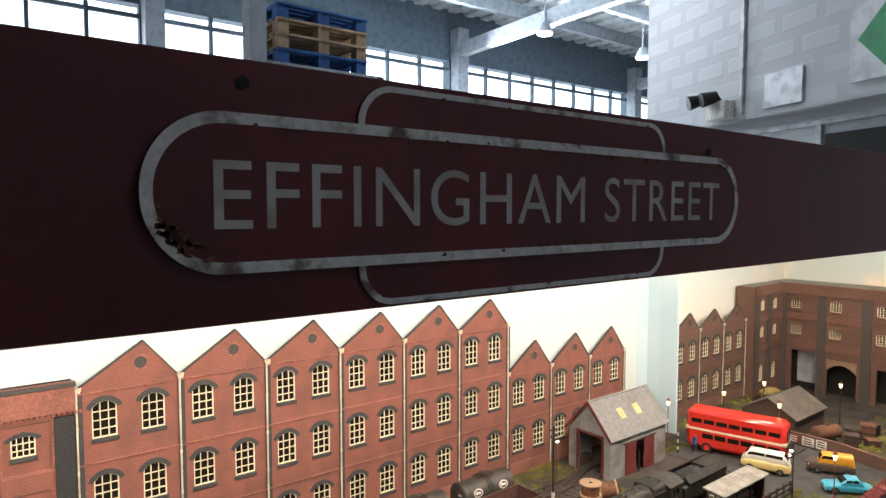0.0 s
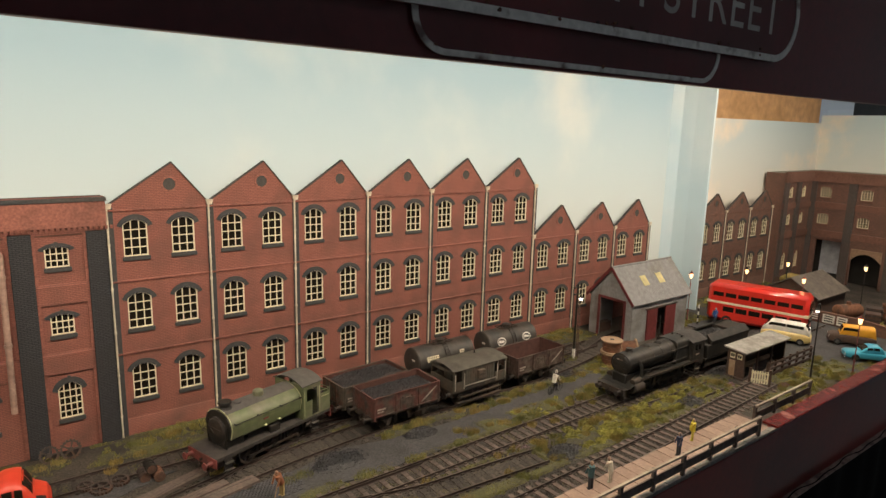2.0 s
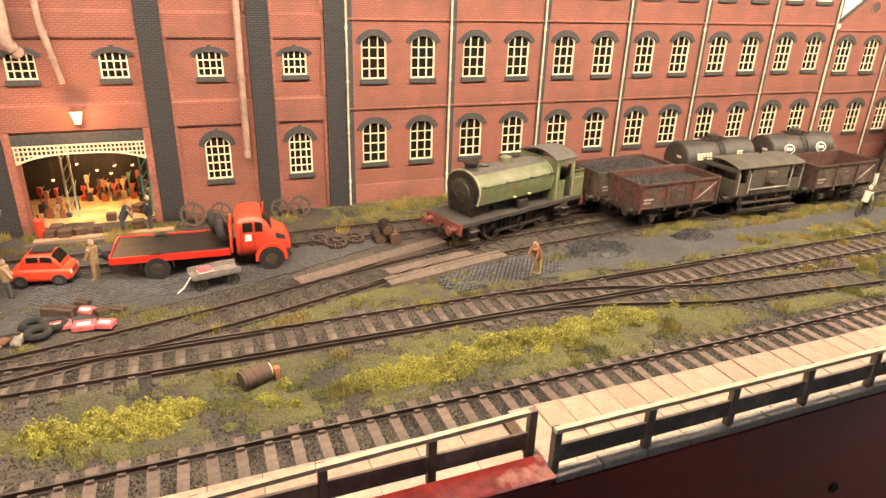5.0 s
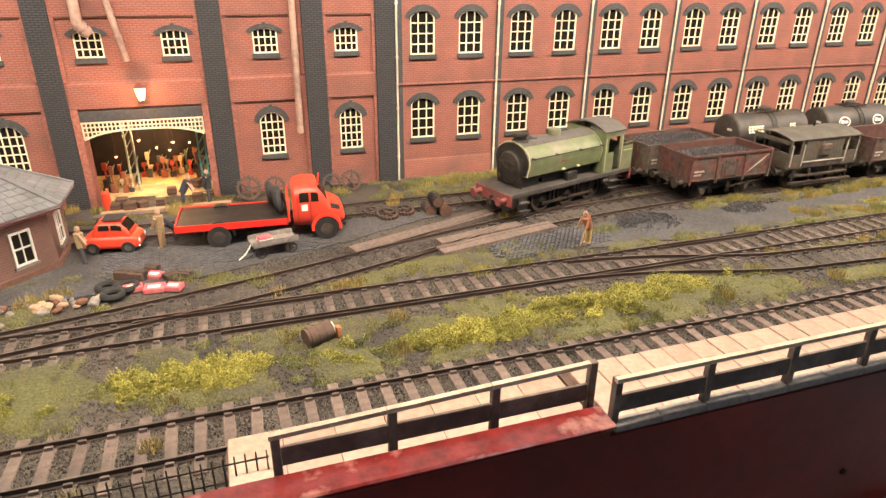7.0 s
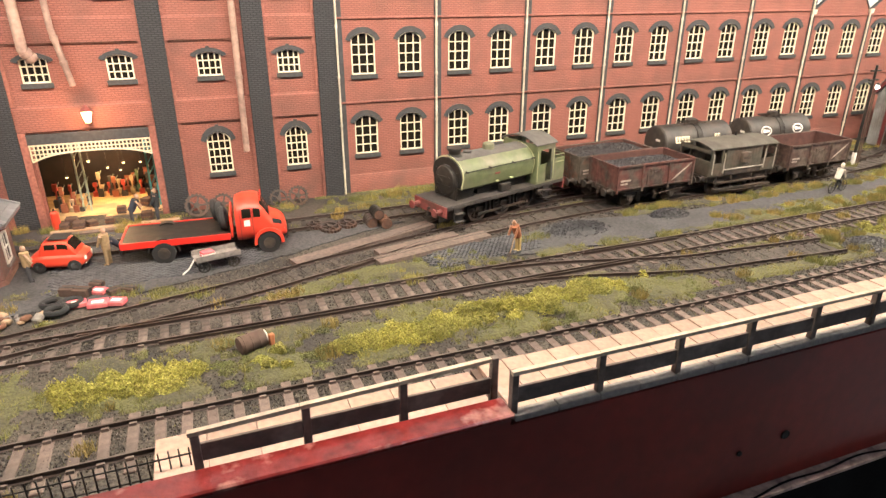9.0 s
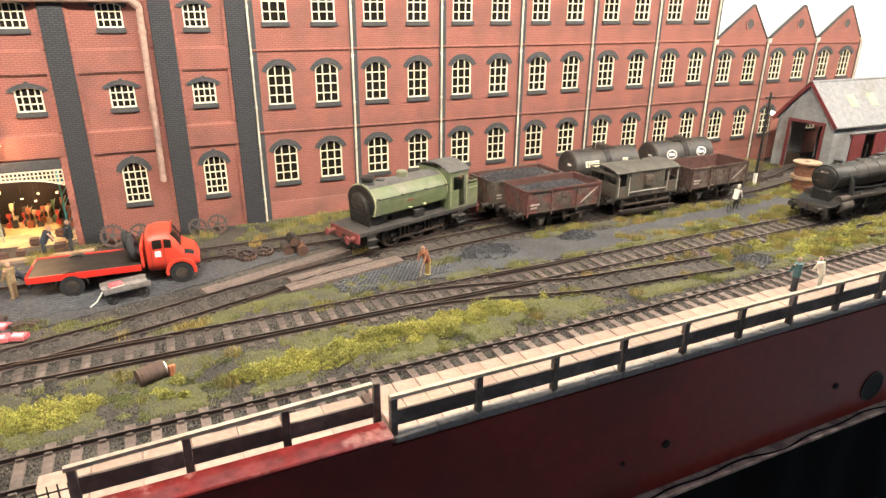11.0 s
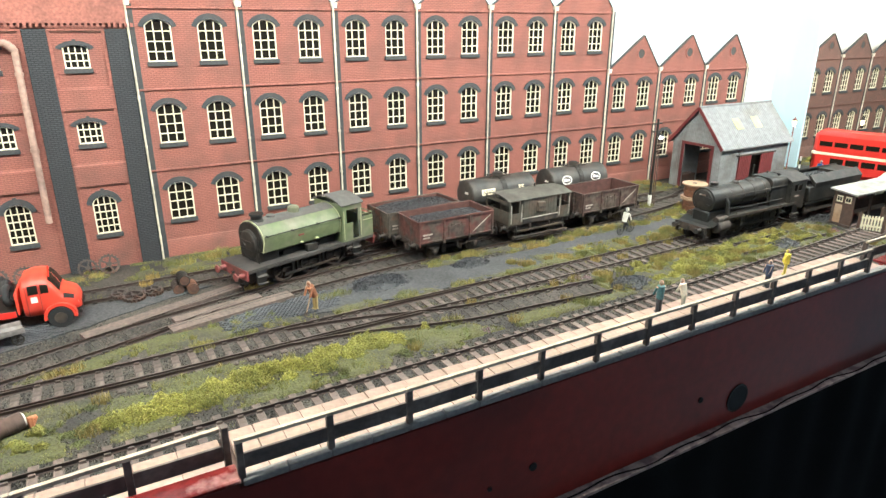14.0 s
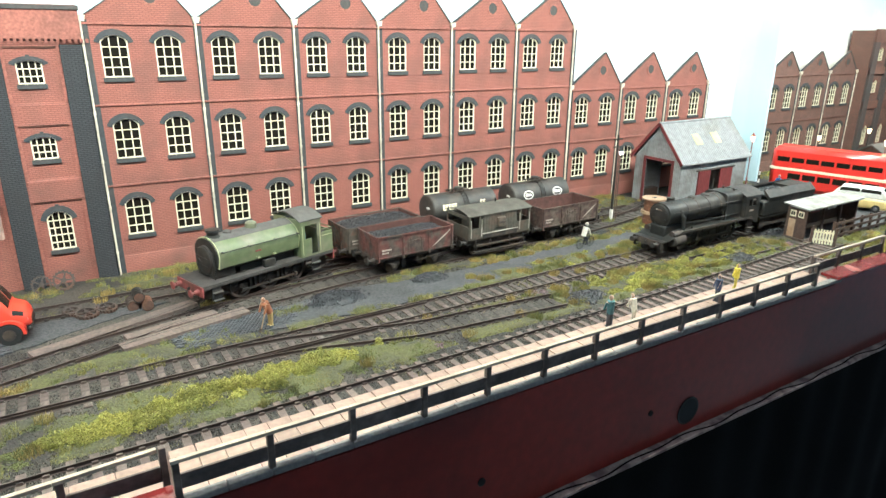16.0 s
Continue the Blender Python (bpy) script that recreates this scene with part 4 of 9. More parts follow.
BENCH_PAINTS = [material(n, c, 0.6, scale=120) for n, c in (("green_machine", (0.10, 0.17, 0.10)), ("rusty_machine", (0.28, 0.10, 0.05)), ("pale_machine", (0.50, 0.40, 0.26)), ("red_machine", (0.45, 0.06, 0.04)), ("dark_machine", (0.05, 0.05, 0.05)))]
for k in range(26):
    u, v = -0.224 + 0.0047 * k + rnd.uniform(-0.002, 0.002), rnd.uniform(0.092, 0.116)
    if k < 8:
        v = rnd.uniform(0.045, 0.085)
    elif k > 21:
        v = rnd.uniform(0.060, 0.085)
    paint, h, w = BENCH_PAINTS[rnd.randrange(5)], rnd.uniform(0.014, 0.032), rnd.uniform(0.0024, 0.0042)
    ob = thing("workshop_machine", "small painted machine standing on the workshop floor", "machine", (u, WALL + v, DECK), 0, "workshop machines")
    b = bmesh.new()
    box(b, -w, w, -0.003, 0.003, 0.0, h * 0.35, 0.0004)
    part("base", b, BENCH_PAINTS[4] if k % 3 == 0 else paint, ob)
    b = bmesh.new()
    cyl(b, (0, 0.0005, h * 0.35), (0, 0.0005, h), 0.0011)
    part("column", b, paint, ob)
    b = bmesh.new()
    box(b, -w * 0.6, w * 0.7, -0.0025, 0.002, h * 0.75, h * 1.05, 0.0003)
    part("head", b, paint, ob)
    b = bmesh.new()
    beam(b, (w * 0.6, -0.002, h * 0.9), (w * 1.6, -0.004, h * 1.15), 0.0006, 0.0006)
    part("lever", b, GIRDER, ob)
# pipes on the front
for pts, r, lab in (
    ([(-0.55, -0.011, 0.278), (-0.004, -0.011, 0.278), (0.0035, -0.011, 0.270), (0.0015, -0.011, 0.071)], 0.0036, "long weathered pipe"),
    ([(-0.209, -0.014, 0.335), (-0.207, -0.014, 0.195), (-0.199, -0.010, 0.184)], 0.0052, "thick weathered pipe"),
    ([(-0.181, -0.012, 0.335), (-0.178, -0.012, 0.215), (-0.169, -0.009, 0.157)], 0.0032, "thin weathered pipe"),
):
    b = bmesh.new()
    tube(b, pts, r, 12)
    for p, q in zip(pts, pts[1:]):
        d = (Vector(q) - Vector(p))
        for f in (0.12, 0.55):
            c = Vector(p) + d * f
            cyl(b, c, c + d.normalized() * 0.004, r * 1.25, seg=12)
    part("pipe", b, PIPE_BROWN, shop, lab)
# wall lantern by the doorway
lan = thing("wall_lantern", "lit red lantern on a bracket over the doorway", "lamp", (-0.161, WALL - 0.014, DECK + 0.118))
b = bmesh.new()
cyl(b, (0, 0, 0.0), (0, 0, 0.012), 0.003, 0.006, 6)
part("glass", b, LAMP_GLOW, lan)
b = bmesh.new()
cyl(b, (0, 0, 0.0122), (0, 0, 0.019), 0.0075, 0.001, 6)
tube(b, [(0, 0, -0.001), (0, 0.007, -0.004), (0, 0.0138, -0.004)], 0.0009)
part("cap", b, BUFFER_RED, lan)
point_lamp("lantern_glow", (-0.161, WALL - 0.026, DECK + 0.124), 0.11, (1.0, 0.50, 0.22))

# ---------------------------------------------------------------- railway tracks
MAIN = [(-0.75, 0.628), (-0.25, 0.6265), (0.3, 0.6275), (0.6, 0.630), (0.9, 0.632), (1.3, 0.634), (1.6, 0.636)]
NEAR = [(-0.75, 0.4935), (0.3, 0.4945), (0.6, 0.500), (0.85, 0.511), (1.12, 0.526)]
LOOP = [(-0.42, 0.6265), (-0.33, 0.6285), (-0.25, 0.6345), (-0.1, 0.6645), (0.0, 0.690), (0.1, 0.724), (0.175, 0.757), (0.24, 0.784), (0.34, 0.812), (0.45, 0.826), (0.6, 0.832), (1.0, 0.834)]
YARD = [(0.04, 0.703), (0.14, 0.7275), (0.208, 0.742), (0.35, 0.760), (0.45, 0.7665), (0.6, 0.770), (0.8, 0.776), (0.95, 0.80), (1.06, 0.835), (1.20, 0.845)]
WALLSIDE = [(-0.75, 0.8325), (0.1, 0.8325), (0.42, 0.832)]
STUB = [(0.16, 0.6255), (0.26, 0.614), (0.38, 0.583), (0.45, 0.577), (0.57, 0.567)]
SPUR = [(0.80, 0.572), (0.95, 0.568), (1.0, 0.567)]
GAUGE = 0.0320
RAIL_Z = DECK + 0.0052

b = bmesh.new()
box(b, -0.0035, 0.0035, -0.0295, 0.0295, -0.0022, 0.0012, 0.0005)
for s in (-1, 1):
    for d in (-1, 1):
        box(b, -0.0022, 0.0022, s * (GAUGE / 2 + 0.001) + d * 0.0019 - 0.0009, s * (GAUGE / 2 + 0.001) + d * 0.0019 + 0.0009, 0.0012, 0.0034)
SLEEPER_MESH = mesh_of("sleeper", b, SLEEPER)
PALE_MESH = SLEEPER_MESH.copy()
PALE_MESH.materials[0] = SLEEPER_PALE
SUNK_MESH = SLEEPER_MESH.copy()
SUNK_MESH.materials[0] = material("ash_covered_sleeper", (0.046, 0.038, 0.032), 0.95, vary=0.5, scale=300, second=(0.066, 0.054, 0.045), mix_scale=60, bump=0.6, per_object=0.3)


def rail_mesh(line, x0, x1, off):
    """One rail: a foot, a web and a head along the line, off to one side."""
    n = max(2, int((x1 - x0) / 0.02))
    b = bmesh.new()
    prof = [(-0.0012, 0.0), (0.0012, 0.0), (0.0004, 0.0008), (0.0004, 0.0028), (0.0007, 0.0030), (0.0007, 0.0039), (-0.0007, 0.0039), (-0.0007, 0.0030), (-0.0004, 0.0028), (-0.0004, 0.0008)]
    rows = []
    for i in range(n + 1):
        x, y, a = on_line(line, x0 + (x1 - x0) * i / n)
        s, c = math.sin(radians(a)), math.cos(radians(a))
        rows.append([b.verts.new((x - s * (off + u), y + c * (off + u), DECK + 0.0013 + v)) for u, v in prof])
    k = len(prof)
    for r, q in zip(rows, rows[1:]):
        for i in range(k):
            f = b.faces.new((r[i], r[(i + 1) % k], q[(i + 1) % k], q[i]))
            f.material_index = 1 if i == 5 else 0
    b.faces.new(rows[0])
    b.faces.new(rows[-1][::-1])
    bmesh.ops.recalc_face_normals(b, faces=b.faces[:])
    return b


def track(line, x0, x1, label, pitch=0.0157, pale=False, skip=None, sunk=False):
    ob = thing("railway_track", label, "track", (0, 0, 0))
    for s in (-1, 1):
        part("rail", rail_mesh(line, x0, x1, s * (GAUGE / 2 + 0.0008)), [RAIL, RAIL_TOP], ob, smooth=False)
    x = x0 + 0.004
    rnd = random.Random(int(x0 * 1000) + 7)
    while x < x1:
        px, py, a = on_line(line, x)
        if not (skip and skip[0] < x < skip[1]):
            share("sleeper", PALE_MESH if pale else SUNK_MESH if sunk else SLEEPER_MESH, ob, (px, py, DECK + 0.0003 * rnd.random() - (0.0007 if sunk else 0.0)), a + rnd.uniform(-2, 2))
        x += pitch * math.cos(radians(a)) * rnd.uniform(0.96, 1.04)
    return ob


track(NEAR, -0.7, 1.10, "rusty railway track beside the boardwalk", pale=True)
track(MAIN, -0.7, 1.55, "rusty main railway track with wooden sleepers")
track(LOOP, -0.40, 0.98, "curved railway track that carries the tank wagons", skip=(-0.4, -0.2), sunk=True)
track(YARD, 0.05, 1.19, "yard railway track into the goods shed", skip=(0.05, 0.15), sunk=True)
track(WALLSIDE, -0.72, 0.40, "weedy railway track along the factory wall", skip=(0.30, 0.42), sunk=True)
track(STUB, 0.20, 0.565, "short dead-end railway track in the weeds", skip=(0.2, 0.32), sunk=True)
track(SPUR, 0.81, 0.995, "short buried railway track in the grass")
# check rails at the points
for line, x0, x1, off in ((MAIN, -0.10, 0.34, -0.0215), (MAIN, -0.16, -0.02, 0.0125), (LOOP, 0.05, 0.16, -0.0215), (MAIN, 0.30, 0.42, 0.0125)):
    ob = thing("check_rail", "rusty check rail beside a running rail", "rail")
    part("rail", rail_mesh(line, x0, x1, off), [RAIL, RAIL_TOP], ob, smooth=False)
# boardwalk and fence
walkway = thing("boardwalk", "pale wooden boardwalk with grey edging beside the track", "boardwalk", (0, 0, DECK))
b = bmesh.new()
box(b, -0.098, 0.103, 0.4260, 0.470, -0.002, 0.0110)
box(b, 0.103, 0.90, 0.4150, 0.4735, -0.002, 0.0130)
part("base", b, BROWN_WOOD, walkway)
b = bmesh.new()
for k in range(26):
    x = 0.106 + 0.0305 * k
    box(b, x, x + 0.0300, 0.4115, 0.4195, 0.0132, 0.0180 + 0.0003 * (k % 3), 0.0006)
part("edging", b, EDGE_STONE, walkway, "grey edging boards")
b = bmesh.new()
box(b, -0.0088, 0.0088, 0.0, 0.0535, 0.0132, 0.0168, 0.0004)
me = mesh_of("plank", b, PLANK)
rnd = random.Random(3)
x = 0.1165
while x < 0.89:
    share("plank", me, walkway, (x, 0.4200 + rnd.uniform(-0.0006, 0.0006), rnd.uniform(-0.0003, 0.0003)), rnd.uniform(-0.6, 0.6))
    x += 0.0181
b = bmesh.new()
box(b, -0.0140, 0.0140, 0.0, 0.044, 0.0112, 0.0140, 0.0004)
me = mesh_of("plank", b, PLANK)
for k in range(-1, 6):
    share("plank", me, walkway, (-0.055 + 0.0283 * k, 0.4275, 0))


def timber_fence(name, posts, y, top, label, slope=0.0):
    ob = thing(name, label, "fence", (0, 0, DECK))
    mid = (posts[0] + posts[-1]) / 2
    rise = [slope * (x - mid) for x in posts]
    for x, d in zip(posts, rise):
        b = bmesh.new()
        box(b, x - 0.0023, x + 0.0023, y - 0.0023, y + 0.0023, 0.0142, top + d + 0.001, 0.0004)
        part("post", b, FENCE_WOOD, ob)
    for a, c, d, e in zip(posts, posts[1:], rise, rise[1:]):
        b = bmesh.new()
        beam(b, (a - 0.0030, y - 0.0024, top + d + 0.0013), (c - 0.0034, y - 0.0024, top + e + 0.0013), 0.0032, 0.0026)
        part("handrail", b, FENCE_TOP, ob, "bleached handrail")
        b = bmesh.new()
        box(b, a + 0.0024, c - 0.0024, y - 0.0010, y + 0.0010, top - 0.0220, top - 0.0105, 0.0003)
        part("board", b, FENCE_WOOD, ob)
    return ob


timber_fence("timber_fence", [0.1060 + 0.0613 * k for k in range(13)], 0.4160, 0.0465, "dark timber fence with bleached handrail on the boardwalk")
timber_fence("timber_fence", [-0.0735, -0.0150, 0.0420, 0.1010], 0.4335, 0.0440, "dark timber fence with bleached handrail beside the ledge", 0.034)
timber_fence("timber_fence", [0.885, 0.945, 1.005, 1.062], 0.4440, 0.0400, "dark timber fence with bleached handrail at the track's end")

# ---------------------------------------------------------------- rolling stock
RZ = RAIL_Z


def wheel_mesh(r, spokes, width=0.0034):
    """A flanged wheel about the origin, axle along y, outer face towards -y."""
    b = bmesh.new()
    k = 24
    c = [(math.cos(2 * math.pi * i / k), math.sin(2 * math.pi * i / k)) for i in range(k)]
    ring_prism(b, [(r * u, r * v) for u, v in c], [(r * 0.82 * u, r * 0.82 * v) for u, v in c], -width / 2, width / 2)
    ring_prism(b, [(r * 1.08 * u, r * 1.08 * v) for u, v in c], [(r * 0.9 * u, r * 0.9 * v) for u, v in c], width / 2, width / 2 + 0.0009)
    if spokes:
        for i in range(spokes):
            a = 2 * math.pi * i / spokes
            beam(b, (0, 0, 0), (r * 0.86 * math.cos(a), 0, r * 0.86 * math.sin(a)), width * 0.4, r * 0.085)
        cyl(b, (0, -width * 0.6, 0), (0, width * 0.6, 0), r * 0.2, seg=12)
    else:
        cyl(b, (0, -width * 0.25, 0), (0, width * 0.3, 0), r * 0.85, seg=k)
        cyl(b, (0, -width * 0.7, 0), (0, width * 0.3, 0), r * 0.25, seg=12)
    return b


WHEEL = mesh_of("wheel", wheel_mesh(0.0105, 0), DARK_METAL, True)
DRIVER = mesh_of("wheel", wheel_mesh(0.0149, 12), DARK_METAL, True)
BIG_DRIVER = mesh_of("wheel", wheel_mesh(0.0205, 14), BLACK_PAINT, True)


def wheels_on(ob, xs, me, r, y=0.0164):
    for x in xs:
        for s in (-1, 1):
            w = share("wheel", me, ob, (x, s * y, r), 0 if s < 0 else 180)
        b = bmesh.new()
        cyl(b, (x, -y, r), (x, y, r), 0.0016, seg=8)
        part("axle", b, DARK_METAL, ob)


def buffers(ob, x, z, sgn, mat=DARK_METAL, y=0.020):
    for s in (-1, 1):
        b = bmesh.new()
        cyl(b, (x, s * y, z), (x + sgn * 0.006, s * y, z), 0.0032, 0.0024, 12)
        cyl(b, (x + sgn * 0.006, s * y, z), (x + sgn * 0.0095, s * y, z), 0.0014, seg=10)
        cyl(b, (x + sgn * 0.0095, s * y, z), (x + sgn * 0.0108, s * y, z), 0.0048, 0.0044, 16)
        part("buffer", b, mat, ob)


def hook(ob, x, z, sgn):
    b = bmesh.new()
    for k in range(3):
        c = [(math.cos(2 * math.pi * i / 10), math.sin(2 * math.pi * i / 10)) for i in range(10)]
        pts = [(x + sgn * (0.003 + 0.0008 * k) + sgn * 0.0005 * u, 0.0014 * v if k % 2 else 0.0, z - 0.004 * k + 0.0026 * (u if k % 2 == 0 else v)) for u, v in c]
        tube(b, [*pts, pts[0]], 0.0004, 5)
    box(b, min(x, x + sgn * 0.003), max(x, x + sgn * 0.003), -0.0007, 0.0007, z - 0.001, z + 0.002)
    part("coupling", b, DARK_METAL, ob)


def underframe(ob, half, wheelbase, width=0.050, lever=True, mat=DARK_METAL):
    """Solebars, headstocks, axle guards, springs and brake gear of a four-wheeled wagon."""
    for s in (-1, 1):
        b = bmesh.new()
        box(b, -half, half, s * (width / 2 - 0.003) - 0.0012, s * (width / 2 - 0.003) + 0.0012, 0.0190, 0.0250)
        part("solebar", b, mat, ob)
        for x in (-wheelbase / 2, wheelbase / 2):
            b = bmesh.new()
            y = s * (width / 2 - 0.0015)
            prism(b, [(x - 0.008, 0.0195), (x + 0.008, 0.0195), (x + 0.003, 0.0085), (x - 0.003, 0.0085)], y - 0.0006, y + 0.0006)
            box(b, x - 0.0026, x + 0.0026, y - 0.0020, y + 0.0020, 0.0080, 0.0135, 0.0004)
            for k in range(4):
                box(b, x - 0.0100 + 0.002 * k, x + 0.0100 - 0.002 * k, y - 0.0014, y + 0.0014, 0.0160 - 0.0009 * k, 0.0168 - 0.0009 * k)
            part("axle_guard", b, BROWN_DIRT, ob)
        if lever:
            b = bmesh.new()
            y = s * (width / 2 + 0.0005)
            beam(b, (0.002, y, 0.013), (half - 0.004, y, 0.0185), 0.0008, 0.0011)
            beam(b, (0.004, y, 0.013), (0.002, y, 0.022), 0.0010, 0.0014)
            box(b, -0.016, -0.010, s * 0.015 - 0.002, s * 0.015 + 0.002, 0.004, 0.016)
            box(b, 0.010, 0.016, s * 0.015 - 0.002, s * 0.015 + 0.002, 0.004, 0.016)
            beam(b, (-0.012, s * 0.017, 0.010), (0.012, s * 0.017, 0.013), 0.0008, 0.001)
            part("brake_gear", b, mat, ob)
    for sgn in (-1, 1):
        b = bmesh.new()
        box(b, sgn * half - 0.0012, sgn * half + 0.0012, -width / 2, width / 2, 0.0185, 0.0255, 0.0003)
        part("headstock", b, mat, ob)
        buffers(ob, sgn * (half + 0.0012), 0.0225, sgn)
        hook(ob, sgn * (half + 0.0012), 0.0215, sgn)
    wheels_on(ob, (-wheelbase / 2, wheelbase / 2), WHEEL, 0.0105)


def coal_heap(ob, x0, x1, y0, y1, z, height, seed, n=900, name="coal_load", size=0.0022, loose=False):
    """Lumps of coal heaped in a box."""
    rnd = random.Random(seed)
    b = bmesh.new()

    def heap_height(u, v):
        rough = 0.8 + 0.3 * noise.noise((u * 6 + seed, v * 4, 0))
        if loose:
            return height * (1.0 - ((2 * u - 1) ** 2 + (2 * v - 1) ** 2) * (1.2 + 0.5 * noise.noise((u * 3 + seed, v * 3, 4)))) * rough - 0.0004
        return height * (4 * u * (1 - u)) ** 0.4 * (4 * v * (1 - v)) ** 0.5 * rough
    vs = []
    NXX, NYY = 24, 12
    for i in range(NXX + 1):
        row = []
        for j in range(NYY + 1):
            u, v = i / NXX, j / NYY
            hh = heap_height(u, v)
            row.append(b.verts.new((x0 + (x1 - x0) * u, y0 + (y1 - y0) * v, z + hh)))
        vs.append(row)
    for i in range(NXX):
        for j in range(NYY):
            b.faces.new((vs[i][j], vs[i + 1][j], vs[i + 1][j + 1], vs[i][j + 1]))
    for k in range(n):
        u, v = rnd.random(), rnd.random()
        if loose and (2 * u - 1) ** 2 + (2 * v - 1) ** 2 > 1.1:
            continue
        hh = max(0.0002, heap_height(u, v))
        s = size * rnd.uniform(0.5, 1.2)
        m = Matrix.Translation((x0 + (x1 - x0) * u, y0 + (y1 - y0) * v, z + hh + s * 0.1)) @ Euler((rnd.random() * 6, rnd.random() * 6, rnd.random() * 6)).to_matrix().to_4x4() @ Matrix.Diagonal((s, s * 0.8, s * 0.6, 1))
        q = [b.verts.new(m @ Vector(p)) for p in ((0.6, 0, 0), (-0.6, 0, 0), (0, 0.6, 0), (0, -0.6, 0), (0, 0, 0.6), (0, 0, -0.6))]
        for f in ((0, 2, 4), (2, 1, 4), (1, 3, 4), (3, 0, 4), (2, 0, 5), (1, 2, 5), (3, 1, 5), (0, 3, 5)):
            b.faces.new([q[i] for i in f])
    o = part(name, b, COAL, ob, smooth=False)
    o["kind"] = "stuff"
    return o


def mineral_wagon(line, x, mat, label, coal, seed):
    px, py, a = on_line(line, x)
    ob = thing("mineral_wagon", label, "wagon", (px, py, RZ), a, "mineral wagons")
    L, W, z0, z1 = 0.0578, 0.0280, 0.0255, 0.0550
    b = bmesh.new()
    box(b, -L, L, -W, W, 0.0243, 0.0255)
    part("floor", b, DARK_METAL, ob)
    for s in (-1, 1):
        b = bmesh.new()
        box(b, -L, L, s * W - 0.0006, s * W + 0.0006, z0, z1)
        part("side", b, mat, ob)
        b = bmesh.new()
        for x2 in (-L + 0.001, -0.0200, 0.0200, L - 0.001):
            box(b, x2 - 0.0010, x2 + 0.0010, s * (W + 0.0015) - 0.0010, s * (W + 0.0015) + 0.0010, z0 - 0.004, z1)
        box(b, -L, L, s * (W + 0.0012) - 0.0008, s * (W + 0.0012) + 0.0008, z1 - 0.0022, z1 + 0.0004)
        box(b, -L, L, s * (W + 0.0010) - 0.0006, s * (W + 0.0010) + 0.0006, z0, z0 + 0.0018)
        part("side_frame", b, mat, ob)
        b = bmesh.new()
        y = s * (W + 0.0010)
        box(b, -0.0130, 0.0130, y - 0.0006, y + 0.0006, z0 + 0.003, z1 - 0.012)
        box(b, -0.0090, -0.0070, y - 0.0012, y + 0.0012, z0 + 0.002, z1 - 0.008)
        box(b, 0.0070, 0.0090, y - 0.0012, y + 0.0012, z0 + 0.002, z1 - 0.008)
        box(b, -0.0040, 0.0040, y - 0.0016, y + 0.0016, z1 - 0.0125, z1 - 0.0105)
        part("side_door", b, mat, ob)
        b = bmesh.new()
        beam(b, (0.0250, s * (W + 0.0009), z0 + 0.004), (L - 0.004, s * (W + 0.0009), z1 - 0.006), 0.0006, 0.0014)
        part("stripe", b, FADED_MARK, ob, "faded white diagonal stripe")
        b = bmesh.new()
        for i, w in enumerate((0.010, 0.014)):
            box(b, -L + 0.006, -L + 0.006 + w, s * (W + 0.0008) - 0.0002, s * (W + 0.0008) + 0.0002, z0 + 0.006 + 0.004 * i, z0 + 0.008 + 0.004 * i)
        part("number_bar", b, FADED_MARK, ob)
    for s in (-1, 1):
        b = bmesh.new()
        box(b, s * L - 0.0006, s * L + 0.0006, -W + 0.0006, W - 0.0006, z0, z1)
        for y in (-0.010, 0.010):
            box(b, s * (L + 0.0012) - 0.001, s * (L + 0.0012) + 0.001, y - 0.0012, y + 0.0012, z0 - 0.003, z1 - 0.001)
        box(b, s * (L + 0.0010) - 0.0008, s * (L + 0.0010) + 0.0008, -W, W, z1 - 0.0022, z1 + 0.0004)
        part("end", b, mat, ob)
    b = bmesh.new()
    for s in (-1, 1):
        box(b, -L + 0.0008, L - 0.0008, s * (W - 0.0010) - 0.0003, s * (W - 0.0010) + 0.0003, z0, z1 - 0.0002)
        box(b, s * (L - 0.0010) - 0.0003, s * (L - 0.0010) + 0.0003, -W + 0.0014, W - 0.0014, z0, z1 - 0.0002)
    part("lining", b, WAGON_INSIDE, ob, "rusty inner faces")
    if coal:
        coal_heap(ob, -L + 0.0014, L - 0.0014, -W + 0.0014, W - 0.0014, z1 - coal[0], coal[1], seed, 1100)
    underframe(ob, L, 0.063)
    return ob


